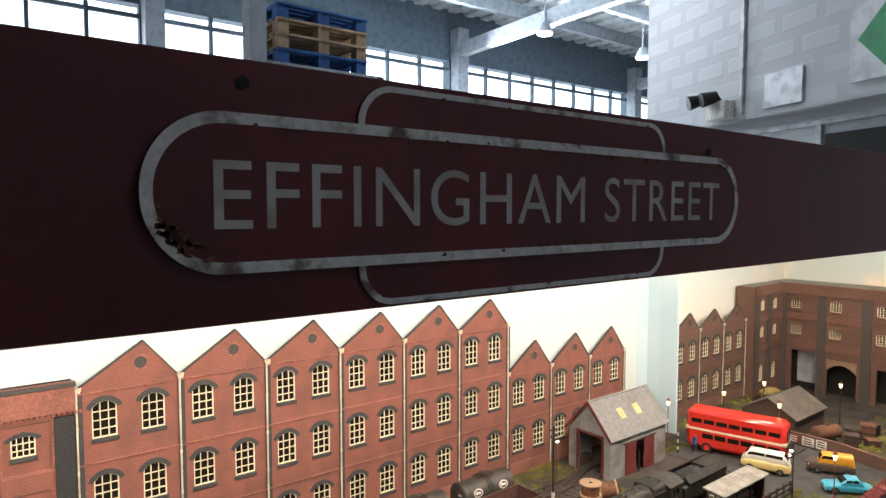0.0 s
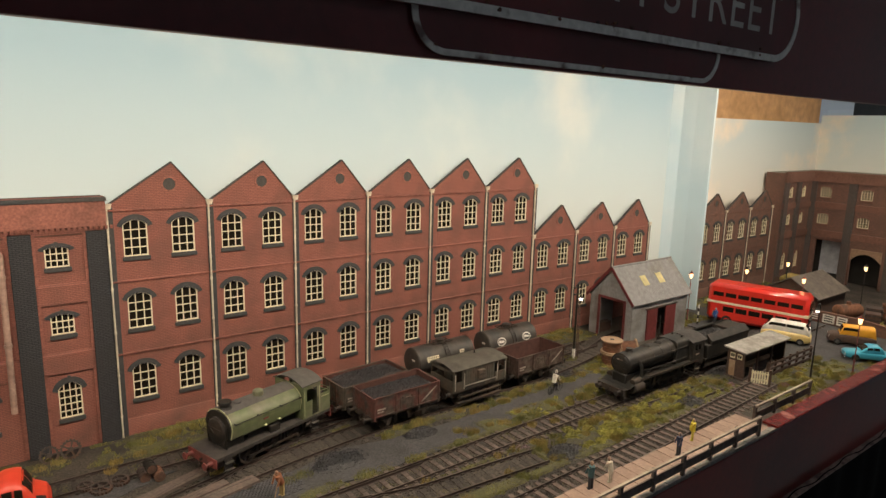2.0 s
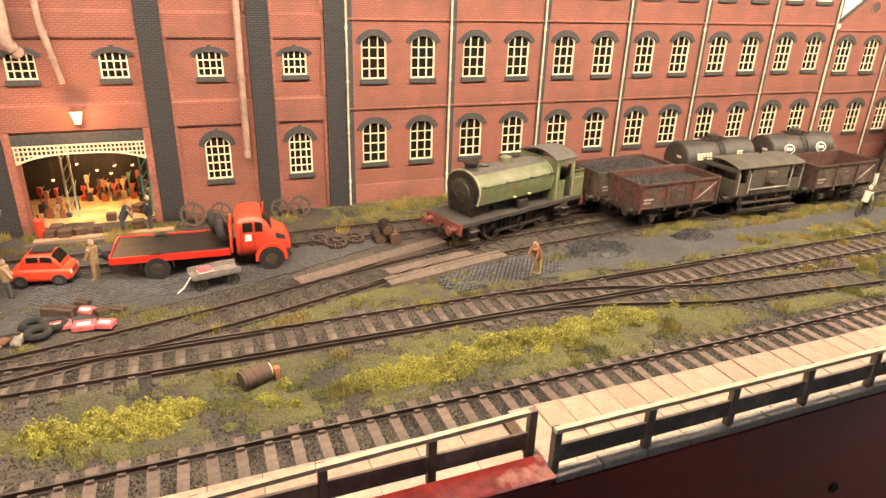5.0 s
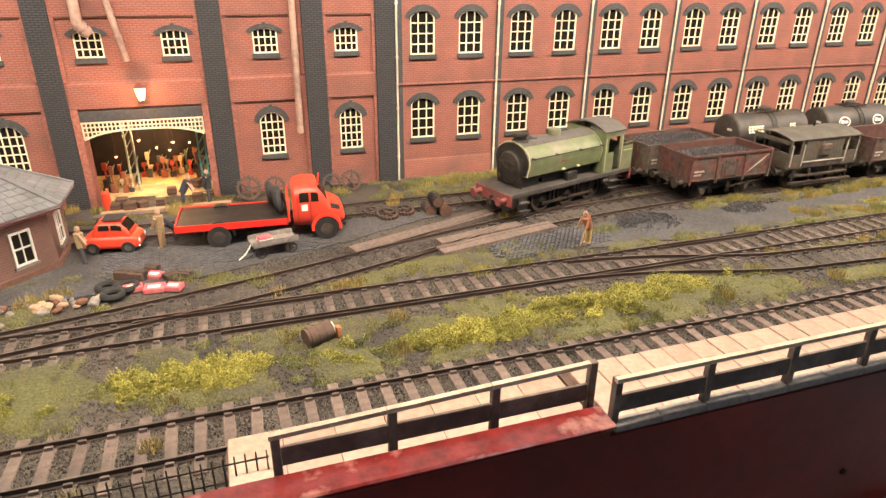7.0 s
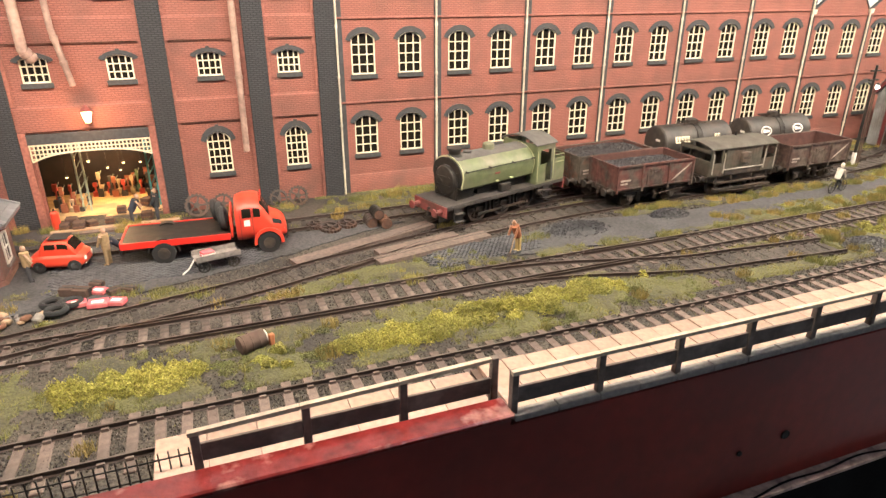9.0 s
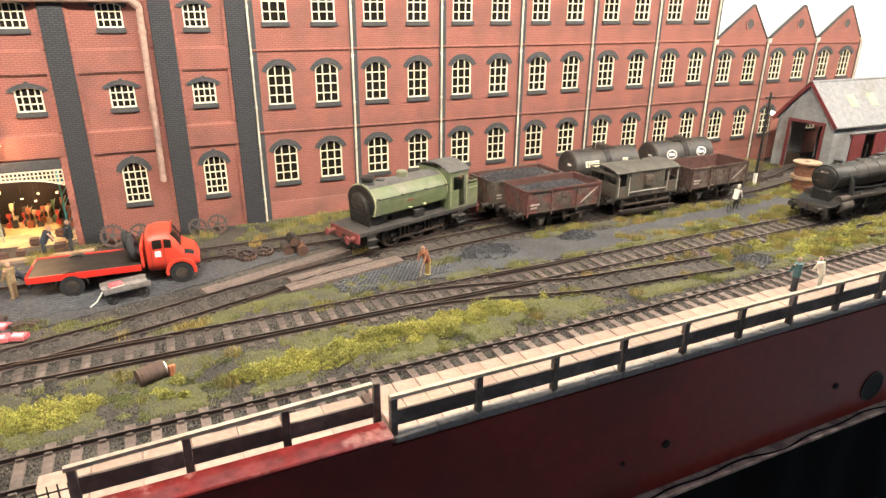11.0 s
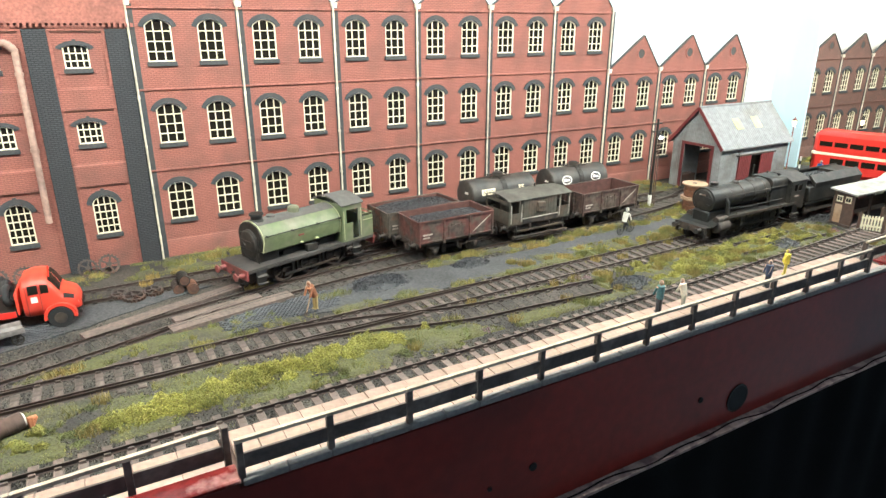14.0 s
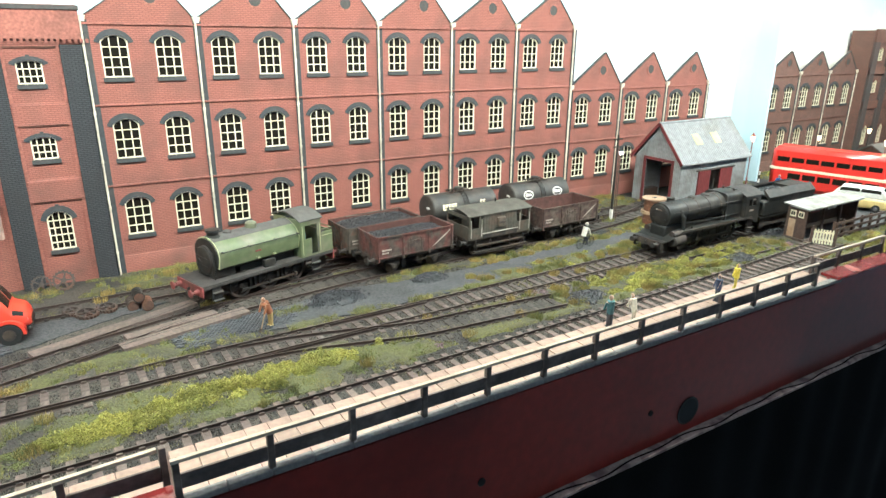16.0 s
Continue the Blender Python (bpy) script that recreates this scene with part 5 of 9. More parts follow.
def tank_wagon(line, x, marks, label):
    px, py, a = on_line(line, x)
    ob = thing("tank_wagon", label, "wagon", (px, py, RZ), a, "tank wagons")
    R, H, L = 0.0235, 0.0525, 0.0560
    b = bmesh.new()
    cyl(b, (-L, 0, H), (L, 0, H), R, seg=40)
    for s in (-1, 1):
        cyl(b, (s * L, 0, H), (s * (L + 0.0015), 0, H), R, R * 0.93, 40)
        cyl(b, (s * (L + 0.0015), 0, H), (s * (L + 0.0035), 0, H), R * 0.93, R * 0.55, 40)
    part("barrel", b, TANK_BLACK, ob)
    b = bmesh.new()
    cyl(b, (0, 0, H + R - 0.001), (0, 0, H + R + 0.0055), 0.0072, seg=20)
    cyl(b, (0, 0, H + R + 0.0055), (0, 0, H + R + 0.0068), 0.0078, 0.005, 20)
    part("manhole", b, TANK_BLACK, ob)
    b = bmesh.new()
    box(b, -0.019, 0.019, -0.009, -0.0078, H + R + 0.0010, H + R + 0.0022)
    box(b, -0.019, 0.019, 0.0078, 0.009, H + R + 0.0010, H + R + 0.0022)
    for k in range(7):
        box(b, -0.018 + 0.006 * k - 0.0006, -0.018 + 0.006 * k + 0.0006, -0.009, 0.009, H + R + 0.0003, H + R + 0.0012)
    part("walkway", b, DARK_METAL, ob)
    for s in (-1, 1):
        b = bmesh.new()
        for u in (-0.004, 0.004):
            pts = [(u, s * (R + 0.0016) * math.cos(radians(q)), H + (R + 0.0016) * math.sin(radians(q))) for q in (80, 60, 40, 20, 0)] + [(u, s * 0.029, 0.021)]
            tube(b, pts, 0.0006, 6)
        for k in range(9):
            q = radians(75 - 12 * k) if k < 7 else None
            p = (s * (R + 0.0016) * math.cos(q), H + (R + 0.0016) * math.sin(q)) if q is not None else (s * (0.0255 + 0.0017 * (k - 6)), H - 0.011 * (k - 6))
            cyl(b, (-0.004, *p), (0.004, *p), 0.0005, seg=6)
        part("ladder", b, DARK_METAL, ob)
    for x2 in (-0.042, 0.042):
        b = bmesh.new()
        prism(b, [(-0.022, 0.0255), (0.022, 0.0255), (0.019, 0.042), (0.010, 0.0325), (-0.010, 0.0325), (-0.019, 0.042)], x2 - 0.003, x2 + 0.003, "x")
        part("saddle", b, CHASSIS_TAN, ob)
    for s in (-1, 1):
        for k, x2 in enumerate((-0.030, 0.030)):
            b = bmesh.new()
            c = [(math.cos(2 * math.pi * i / 24), math.sin(2 * math.pi * i / 24)) for i in range(24)]

            def wrap(u, v, rr=R + 0.0004):
                q = v / R + radians(17)
                return x2 + u, s * rr * math.cos(q), H + rr * math.sin(q)
            if marks == "ovals":
                o = [b.verts.new(wrap(0.0100 * u, 0.0072 * v)) for u, v in c]
                i2 = [b.verts.new(wrap(0.0084 * u, 0.0056 * v)) for u, v in c]
                for i in range(24):
                    b.faces.new((o[i], o[(i + 1) % 24], i2[(i + 1) % 24], i2[i]))
                part("oval_mark", b, WHITE_PAINT, ob, "white oval outline mark")
                b = bmesh.new()
                b.faces.new([b.verts.new(wrap(u, v)) for u, v in ((-0.0060, -0.0019), (-0.0012, -0.0019), (-0.0012, 0.0026), (-0.0060, 0.0026))])
                b.faces.new([b.verts.new(wrap(u, v)) for u, v in ((-0.0006, -0.0019), (0.0058, -0.0019), (0.0058, 0.0014), (-0.0006, 0.0014))])
                part("bar_mark", b, WHITE_PAINT, ob, "white bar mark")
            else:
                w = 0.0125 if k == 0 else 0.0052
                n = 5 if k == 0 else 2
                for q in range(n):
                    u0, u1 = -w + 2 * w * q / n + 0.0005, -w + 2 * w * (q + 1) / n - 0.0006
                    um = u0 + (u1 - u0) * 0.36
                    for ua, ub, va, vb in ((u0, um, -0.0042, 0.0042), (um, u1, 0.0024, 0.0042), (um, u1 - 0.0004, -0.0009, 0.0009), (um, u1, -0.0042, -0.0024)):
                        b.faces.new([b.verts.new(wrap(u, v)) for u, v in ((ua, va), (ub, va), (ub, vb), (ua, vb))])
                part("bar_mark", b, YELLOW_MARK, ob, "row of pale blocks as a mark")
        b = bmesh.new()
        beam(b, (-0.062, s * 0.0245, 0.0285), (0.062, s * 0.0245, 0.0265), 0.0010, 0.0012)
        for x2 in (-0.058, -0.030, 0.030, 0.058):
            beam(b, (x2, s * 0.0245, 0.025), (x2 * 0.75, s * 0.0215, 0.044), 0.0009, 0.0011)
        part("tie_rod", b, CHASSIS_TAN, ob)
    for s in (-1, 1):
        b = bmesh.new()
        box(b, s * (L + 0.0034), s * (L + 0.0038), -0.012, -0.004, H + 0.004, H + 0.007)
        part("number_bar", b, WHITE_PAINT, ob)
    b = bmesh.new()
    box(b, -0.0640, 0.0640, -0.0255, 0.0255, 0.0240, 0.0256)
    part("deck", b, CHASSIS_TAN, ob)
    underframe(ob, 0.0640, 0.074, 0.054, True, CHASSIS_TAN)
    return ob


def brake_van(line, x):
    px, py, a = on_line(line, x)
    ob = thing("brake_van", "olive grey guard's brake van with open end verandas", "wagon", (px, py, RZ), a)
    ob.scale = (0.86, 1.0, 1.0)
    L, W = 0.0640, 0.0275
    b = bmesh.new()
    box(b, -L, L, -W, W, 0.0250, 0.0270)
    part("floor", b, DARK_METAL, ob)
    b = bmesh.new()
    holed(b, -0.036, 0.036, 0.027, 0.061, [], -W, -W + 0.0015)
    holed(b, -0.036, 0.036, 0.027, 0.061, [], W - 0.0015, W)
    for x2 in (-0.036, 0.036):
        box(b, x2 - 0.0008, x2 + 0.0008, -W + 0.0015, W - 0.0015, 0.027, 0.061)
    part("body", b, VAN_GREY, ob)
    for s in (-1, 1):
        for k in range(12):
            b = bmesh.new()
            box(b, -0.0350 + 0.0058 * k, -0.0297 + 0.0058 * k, s * (W + 0.0002) - 0.0003, s * (W + 0.0002) + 0.0003, 0.0275, 0.0605)
            part("plank", b, VAN_GREY, ob)
        b = bmesh.new()
        box(b, -0.0080, 0.0080, s * (W + 0.002) - 0.003, s * (W + 0.002) + 0.003, 0.041, 0.055, 0.001)
        part("lookout", b, VAN_GREY, ob, "ducket lookout on the side")
        b = bmesh.new()
        box(b, -0.0065, 0.0065, s * (W + 0.0052) - 0.0003, s * (W + 0.0052) + 0.0003, 0.0460, 0.0495)
        part("plate", b, BROWN_DIRT, ob)
        b = bmesh.new()
        tube(b, [(-0.038, s * (W + 0.002), 0.0345), (0.038, s * (W + 0.002), 0.0345)], 0.0007, 6)
        part("grab_rail", b, VAN_PALE, ob)
        b = bmesh.new()
        box(b, -0.0360, 0.0360, s * (W + 0.0009) - 0.0006, s * (W + 0.0009) + 0.0006, 0.0270, 0.0325)
        part("lower_board", b, BROWN_DIRT, ob, "dirty brown lower board")
        for u in (-0.040, 0.040, -0.0610, 0.0610):
            b = bmesh.new()
            tube(b, [(u, s * (W + 0.0016), 0.0300), (u, s * (W + 0.0022), 0.0320), (u, s * (W + 0.0022), 0.0540), (u, s * (W + 0.0016), 0.0560)], 0.0007, 6)
            part("grab_rail", b, VAN_PALE, ob)
        b = bmesh.new()
        box(b, -0.050, 0.050, s * (W + 0.0025) - 0.0022, s * (W + 0.0025) + 0.0022, 0.0172, 0.0188)
        part("footboard", b, DARK_METAL, ob)
        b = bmesh.new()
        box(b, -0.056, 0.056, s * (W + 0.0035) - 0.0028, s * (W + 0.0035) + 0.0028, 0.0085, 0.0105)
        for x2 in (-0.050, -0.02, 0.02, 0.050):
            box(b, x2 - 0.001, x2 + 0.001, s * (W + 0.001) - 0.001, s * (W + 0.001) + 0.001, 0.010, 0.025)
        part("footboard", b, DARK_METAL, ob)
        for e in (-1, 1):
            b = bmesh.new()
            box(b, e * 0.050 - 0.0138, e * 0.050 + 0.0138, s * W - 0.0008, s * W + 0.0008, 0.027, 0.043)
            part("veranda_side", b, VAN_GREY, ob)
            for x2 in (L - 0.001, 0.043):
                b = bmesh.new()
                box(b, e * x2 - 0.0012, e * x2 + 0.0012, s * W - 0.0012, s * W + 0.0012, 0.027, 0.061)
                part("post", b, VAN_GREY, ob)
    for e in (-1, 1):
        b = bmesh.new()
        box(b, e * L - 0.0008, e * L + 0.0008, -W, W, 0.027, 0.046)
        box(b, e * L - 0.0012, e * L + 0.0012, -W, W, 0.056, 0.061)
        part("veranda_end", b, VAN_GREY, ob)
        b = bmesh.new()
        box(b, e * 0.0370, e * 0.0370 + e * 0.0006, -0.006, 0.006, 0.028, 0.058)
        part("door", b, DARK_METAL, ob)
    b = bmesh.new()
    n = 10
    prof = [(-W - 0.002 + (2 * W + 0.004) * k / n, 0.0610 + 0.0055 * (1 - (2 * k / n - 1) ** 2)) for k in range(n + 1)]
    prism(b, [*prof, *[(y, z + 0.0012) for y, z in prof[::-1]]], -L - 0.002, L + 0.002, "x")
    part("roof", b, material("van_roof_grey", (0.082, 0.076, 0.060), 0.8, scale=140, second=(0.060, 0.052, 0.042), mix_scale=34), ob)
    b = bmesh.new()
    cyl(b, (0.02, 0.008, 0.063), (0.02, 0.008, 0.073), 0.0014)
    part("stove_pipe", b, BLACK_PAINT, ob)
    underframe(ob, L, 0.084, 0.052, False)
    return ob


mineral_wagon(LOOP, 0.444, WAGON_GREY, "rusty grey steel mineral wagon full of coal", (0.006, 0.009), 1)
tank_wagon(LOOP, 0.5895, "blocks", "black oil tank wagon with pale block markings")
tank_wagon(LOOP, 0.7395, "ovals", "black oil tank wagon with white oval markings")
mineral_wagon(YARD, 0.4620, WAGON_BROWN, "brown steel mineral wagon with a low coal load", (0.009, 0.004), 2)
brake_van(YARD, 0.6030)
mineral_wagon(YARD, 0.7400, WAGON_DARK, "dirty brown steel mineral wagon, empty", None, 3)


PLATE = material("grimy_running_plate", (0.046, 0.040, 0.036), 0.75, vary=0.35, scale=180, second=(0.030, 0.026, 0.024), mix_scale=40, bump=0.2)


def saddle_tank_engine(line, x):
    px, py, a = on_line(line, x)
    ob = thing("saddle_tank_engine", "weathered light green saddle tank steam engine with red buffer beam", "locomotive", (px, py, RZ), a)
    F, B, W = -0.0935, 0.0930, 0.0290
    b = bmesh.new()
    box(b, F, B, -W, W, 0.0285, 0.0305, 0.0004)
    part("running_plate", b, PLATE, ob)
    for s in (-1, 1):
        b = bmesh.new()
        box(b, F + 0.002, B - 0.002, s * 0.0125 - 0.001, s * 0.0125 + 0.001, 0.008, 0.0285)
        part("frame", b, DARK_METAL, ob)
        b = bmesh.new()
        box(b, F, B, s * (W - 0.0006) - 0.0005, s * (W - 0.0006) + 0.0005, 0.0262, 0.0285)
        part("valance", b, PLATE, ob)
    for e, x2 in ((-1, F), (1, B)):
        b = bmesh.new()
        box(b, x2 - 0.001, x2 + 0.001, -W, W, 0.0175, 0.0300, 0.0003)
        part("buffer_beam", b, BUFFER_RED, ob, "faded red buffer beam")
        buffers(ob, x2 + e * 0.001, 0.0235, e, BUFFER_RED, 0.0205)
        hook(ob, x2 + e * 0.001, 0.0220, e)
    # saddle tank: flat lower sides, round shoulders
    def section(grow=0.0):
        pts = []
        for k in range(49):
            q = math.pi * k / 48
            pts.append(((0.0265 + grow) * math.cos(q), 0.0560 + (0.0215 + grow) * abs(math.sin(q)) ** 0.9))
        return [(0.0235 + grow, 0.0440 - grow), *pts, (-0.0235 - grow, 0.0440 - grow)]
    b = bmesh.new()
    prism(b, section(), -0.0680, 0.0430, "x")
    part("saddle_tank", b, [GREEN], ob)
    b = bmesh.new()
    prism(b, section(0.0003), -0.0686, -0.0679, "x")
    part("tank_band", b, GREEN_LINE, ob, "pale lining band")
    b = bmesh.new()
    prism(b, section(0.0003), 0.0412, 0.0419, "x")
    part("tank_band", b, GREEN_LINE, ob, "pale lining band")
    b = bmesh.new()
    prism(b, section(-0.0012), -0.0705, -0.0684, "x")
    part("tank_front", b, BLACK_PAINT, ob)
    b = bmesh.new()
    top = [(y * 1.004, z + 0.0003) for y, z in section()[1:-1] if z > 0.0735]
    prism(b, [*top, *[(y * 0.98, z - 0.0015) for y, z in top[::-1]]], -0.0677, 0.0422, "x")
    part("tank_top", b, SOOT_TOP, ob, "soot-grey top of the tank")
    b = bmesh.new()
    cyl(b, (-0.0730, 0, 0.0500), (0.040, 0, 0.0500), 0.0185, seg=28)
    part("boiler", b, BLACK_PAINT, ob)
    b = bmesh.new()
    cyl(b, (-0.0745, 0, 0.0505), (-0.0730, 0, 0.0505), 0.0160, 0.0175, 28)
    cyl(b, (-0.0760, 0, 0.0505), (-0.0745, 0, 0.0505), 0.0100, 0.0160, 28)
    beam(b, (-0.0762, -0.013, 0.0555), (-0.0762, 0.013, 0.0555), 0.0008, 0.0012)
    beam(b, (-0.0762, -0.013, 0.0455), (-0.0762, 0.013, 0.0455), 0.0008, 0.0012)
    tube(b, [(-0.0775, 0, 0.0505), (-0.0775, 0.005, 0.0540)], 0.0006, 6)
    part("smokebox_door", b, BLACK_PAINT, ob)
    b = bmesh.new()
    box(b, -0.0725, -0.0440, -0.0165, 0.0165, 0.0305, 0.0460, 0.001)
    part("smokebox_saddle", b, BLACK_PAINT, ob)
    b = bmesh.new()
    box(b, -0.036, 0.042, -0.0130, 0.0130, 0.0305, 0.0400)
    part("firebox", b, BLACK_PAINT, ob)
    b = bmesh.new()
    cyl(b, (-0.0595, 0, 0.0765), (-0.0595, 0, 0.0790), 0.0098, 0.0068, 24)
    cyl(b, (-0.0595, 0, 0.0790), (-0.0595, 0, 0.0835), 0.0068, 0.0072, 24)
    cyl(b, (-0.0595, 0, 0.0835), (-0.0595, 0, 0.0855), 0.0086, 0.0080, 24)
    part("chimney", b, BLACK_PAINT, ob)
    b = bmesh.new()
    cyl(b, (-0.0410, 0, 0.0770), (-0.0410, 0, 0.0795), 0.0052, 0.0048, 18)
    cyl(b, (-0.0410, 0, 0.0795), (-0.0410, 0, 0.0802), 0.0056, 0.0044, 18)
    part("filler_cap", b, SOOT_TOP, ob)
    b = bmesh.new()
    cyl(b, (-0.009, 0, 0.0768), (-0.009, 0, 0.0830), 0.0072, 0.0068, 20)
    ball(b, (-0.009, 0, 0.0828), 0.0068, 1, 1, 0.35, 20, 8)
    part("dome", b, GREEN, ob)
    for s in (-1, 1):
        b = bmesh.new()
        y = s * 0.0283
        tube(b, [(-0.0670, y, 0.0640), (0.0415, y, 0.0640)], 0.0006, 6)
        for x2 in (-0.064, -0.030, 0.006, 0.039):
            cyl(b, (x2, s * 0.0255, 0.0640), (x2, s * 0.0292, 0.0640), 0.0010, seg=8)
        part("handrail", b, BLACK_PAINT, ob)
        b = bmesh.new()
        box(b, -0.022, -0.014, s * 0.0267 - 0.0002, s * 0.0267 + 0.0002, 0.0545, 0.0565)
        part("name_bar", b, BUFFER_RED, ob)
        for x2 in (-0.018, 0.004):
            b = bmesh.new()
            box(b, x2 - 0.002, x2 + 0.002, s * 0.0265 - 0.0015, s * 0.0265 + 0.0015, 0.0455, 0.0470)
            part("step_lug", b, GREEN_LINE, ob)
    # cab
    for s in (-1, 1):
        b = bmesh.new()
        holed(b, 0.0430, 0.0740, 0.0305, 0.0775, [(0.0490, 0.0600, 0.0540, 0.0715), (0.0595, 0.0680, 0.0325, 0.0715)], s * 0.0285 - 0.0006, s * 0.0285 + 0.0006)
        part("cab_side", b, GREEN, ob)
        b = bmesh.new()
        for u in (0.0450, 0.0722):
            box(b, u - 0.0004, u + 0.0004, s * 0.0293 - 0.0002, s * 0.0293 + 0.0002, 0.034, 0.071)
        box(b, 0.0755, 0.0915, s * 0.0293 - 0.0002, s * 0.0293 + 0.0002, 0.0530, 0.0538)
        part("lining", b, GREEN_LINE, ob)
        b = bmesh.new()
        for u in (0.0588, 0.0688):
            cyl(b, (u, s * 0.0298, 0.033), (u, s * 0.0298, 0.056), 0.0005, seg=6)
        part("grab_rail", b, CHROME, ob)
        b = bmesh.new()
        box(b, 0.0740, 0.0920, s * 0.0285 - 0.0006, s * 0.0285 + 0.0006, 0.0305, 0.0580)
        part("bunker_side", b, GREEN, ob)
        for x2 in (0.0640, -0.0760):
            b = bmesh.new()
            for z in (0.0105, 0.0195):
                box(b, x2 - 0.006, x2 + 0.006, s * 0.0285 - 0.0035, s * 0.0285 + 0.0015, z - 0.0005, z + 0.0005)
            box(b, x2 - 0.006, x2 + 0.006, s * 0.0265 - 0.0005, s * 0.0265 + 0.0005, 0.0100, 0.0285)
            for u in (-0.006, 0.0054):
                box(b, x2 + u, x2 + u + 0.0006, s * 0.0265 - 0.0008, s * 0.0285 + 0.0008, 0.0100, 0.0240)
            part("step", b, PLATE, ob)
    b = bmesh.new()
    box(b, 0.0424, 0.0436, -0.0280, 0.0280, 0.0305, 0.0790)
    part("cab_front", b, GREEN, ob)
    b = bmesh.new()
    holed(b, -0.0280, 0.0280, 0.0305, 0.0775, [(-0.020, -0.006, 0.062, 0.073), (0.006, 0.020, 0.062, 0.073)], 0.0728, 0.0740, "x")
    box(b, 0.0908, 0.0920, -0.0280, 0.0280, 0.0305, 0.0580)
    tube(b, [(0.0745, -0.0285, 0.0620), (0.0910, -0.0285, 0.0620), (0.0910, 0.0285, 0.0620), (0.0745, 0.0285, 0.0620)], 0.0006, 6)
    for yy in (-0.0285, 0.0285):
        cyl(b, (0.0910, yy, 0.0575), (0.0910, yy, 0.0620), 0.0006, seg=6)
    part("cab_back", b, GREEN, ob)
    b = bmesh.new()
    n = 12
    prof = [(-0.0305 + 0.061 * k / n, 0.0775 + 0.0085 * (1 - (2 * k / n - 1) ** 2)) for k in range(n + 1)]
    prism(b, [*prof, *[(y, z + 0.0012) for y, z in prof[::-1]]], 0.0400, 0.0765, "x")
    part("cab_roof", b, SOOT_TOP, ob)
    coal_heap(ob, 0.0745, 0.0905, -0.0275, 0.0275, 0.0520, 0.005, 9, 260)
    b = bmesh.new()
    box(b, 0.0440, 0.0500, -0.012, 0.012, 0.0306, 0.060)
    part("backhead", b, BLACK_PAINT, ob)
    b = bmesh.new()
    cyl(b, (0.0545, -0.015, 0.0306), (0.0545, -0.015, 0.0590), 0.0055, 0.0045, 10)
    ball(b, (0.0545, -0.015, 0.0635), 0.0040)
    part("driver_figurine", b, material("blue_overall", (0.03, 0.10, 0.30), 0.8, scale=200), ob, "blue painted model figure in the cab")
    wheels_on(ob, (-0.0400, -0.0010, 0.0370), DRIVER, 0.0149)
    for s in (-1, 1):
        b = bmesh.new()
        beam(b, (-0.0405, s * 0.0205, 0.0095), (0.0375, s * 0.0205, 0.0095), 0.0012, 0.0026)
        for x2 in (-0.040, -0.001, 0.037):
            cyl(b, (x2, s * 0.0190, 0.0095), (x2, s * 0.0222, 0.0095), 0.0022, seg=10)
        part("coupling_rod", b, DARK_METAL, ob)
        for x2 in (-0.0205, 0.0180, 0.0560):
            b = bmesh.new()
            box(b, x2 - 0.0010, x2 + 0.0014, s * 0.0164 - 0.0015, s * 0.0164 + 0.0015, 0.006, 0.024)
            part("brake_block", b, BROWN_DIRT, ob)
        # sandbox, injector pipes and lamp irons
        b = bmesh.new()
        box(b, -0.0100, 0.0060, s * 0.0225 - 0.0030, s * 0.0225 + 0.0030, 0.0305, 0.0400, 0.0008)
        part("tool_box", b, BLACK_PAINT, ob)
        b = bmesh.new()
        tube(b, [(0.0480, s * 0.0265, 0.0270), (0.0500, s * 0.0275, 0.0190), (0.0560, s * 0.0275, 0.0150), (0.0580, s * 0.0260, 0.0230)], 0.0011, 8)
        cyl(b, (0.0470, s * 0.0275, 0.0205), (0.0560, s * 0.0275, 0.0205), 0.0022, seg=10)
        part("injector", b, BROWN_DIRT, ob)
        b = bmesh.new()
        tube(b, [(-0.0715, s * 0.0180, 0.0306), (-0.0722, s * 0.0200, 0.0480), (-0.0712, s * 0.0175, 0.0620)], 0.0009, 8)
        part("steam_pipe", b, BLACK_PAINT, ob)
    return ob


saddle_tank_engine(LOOP, 0.270)


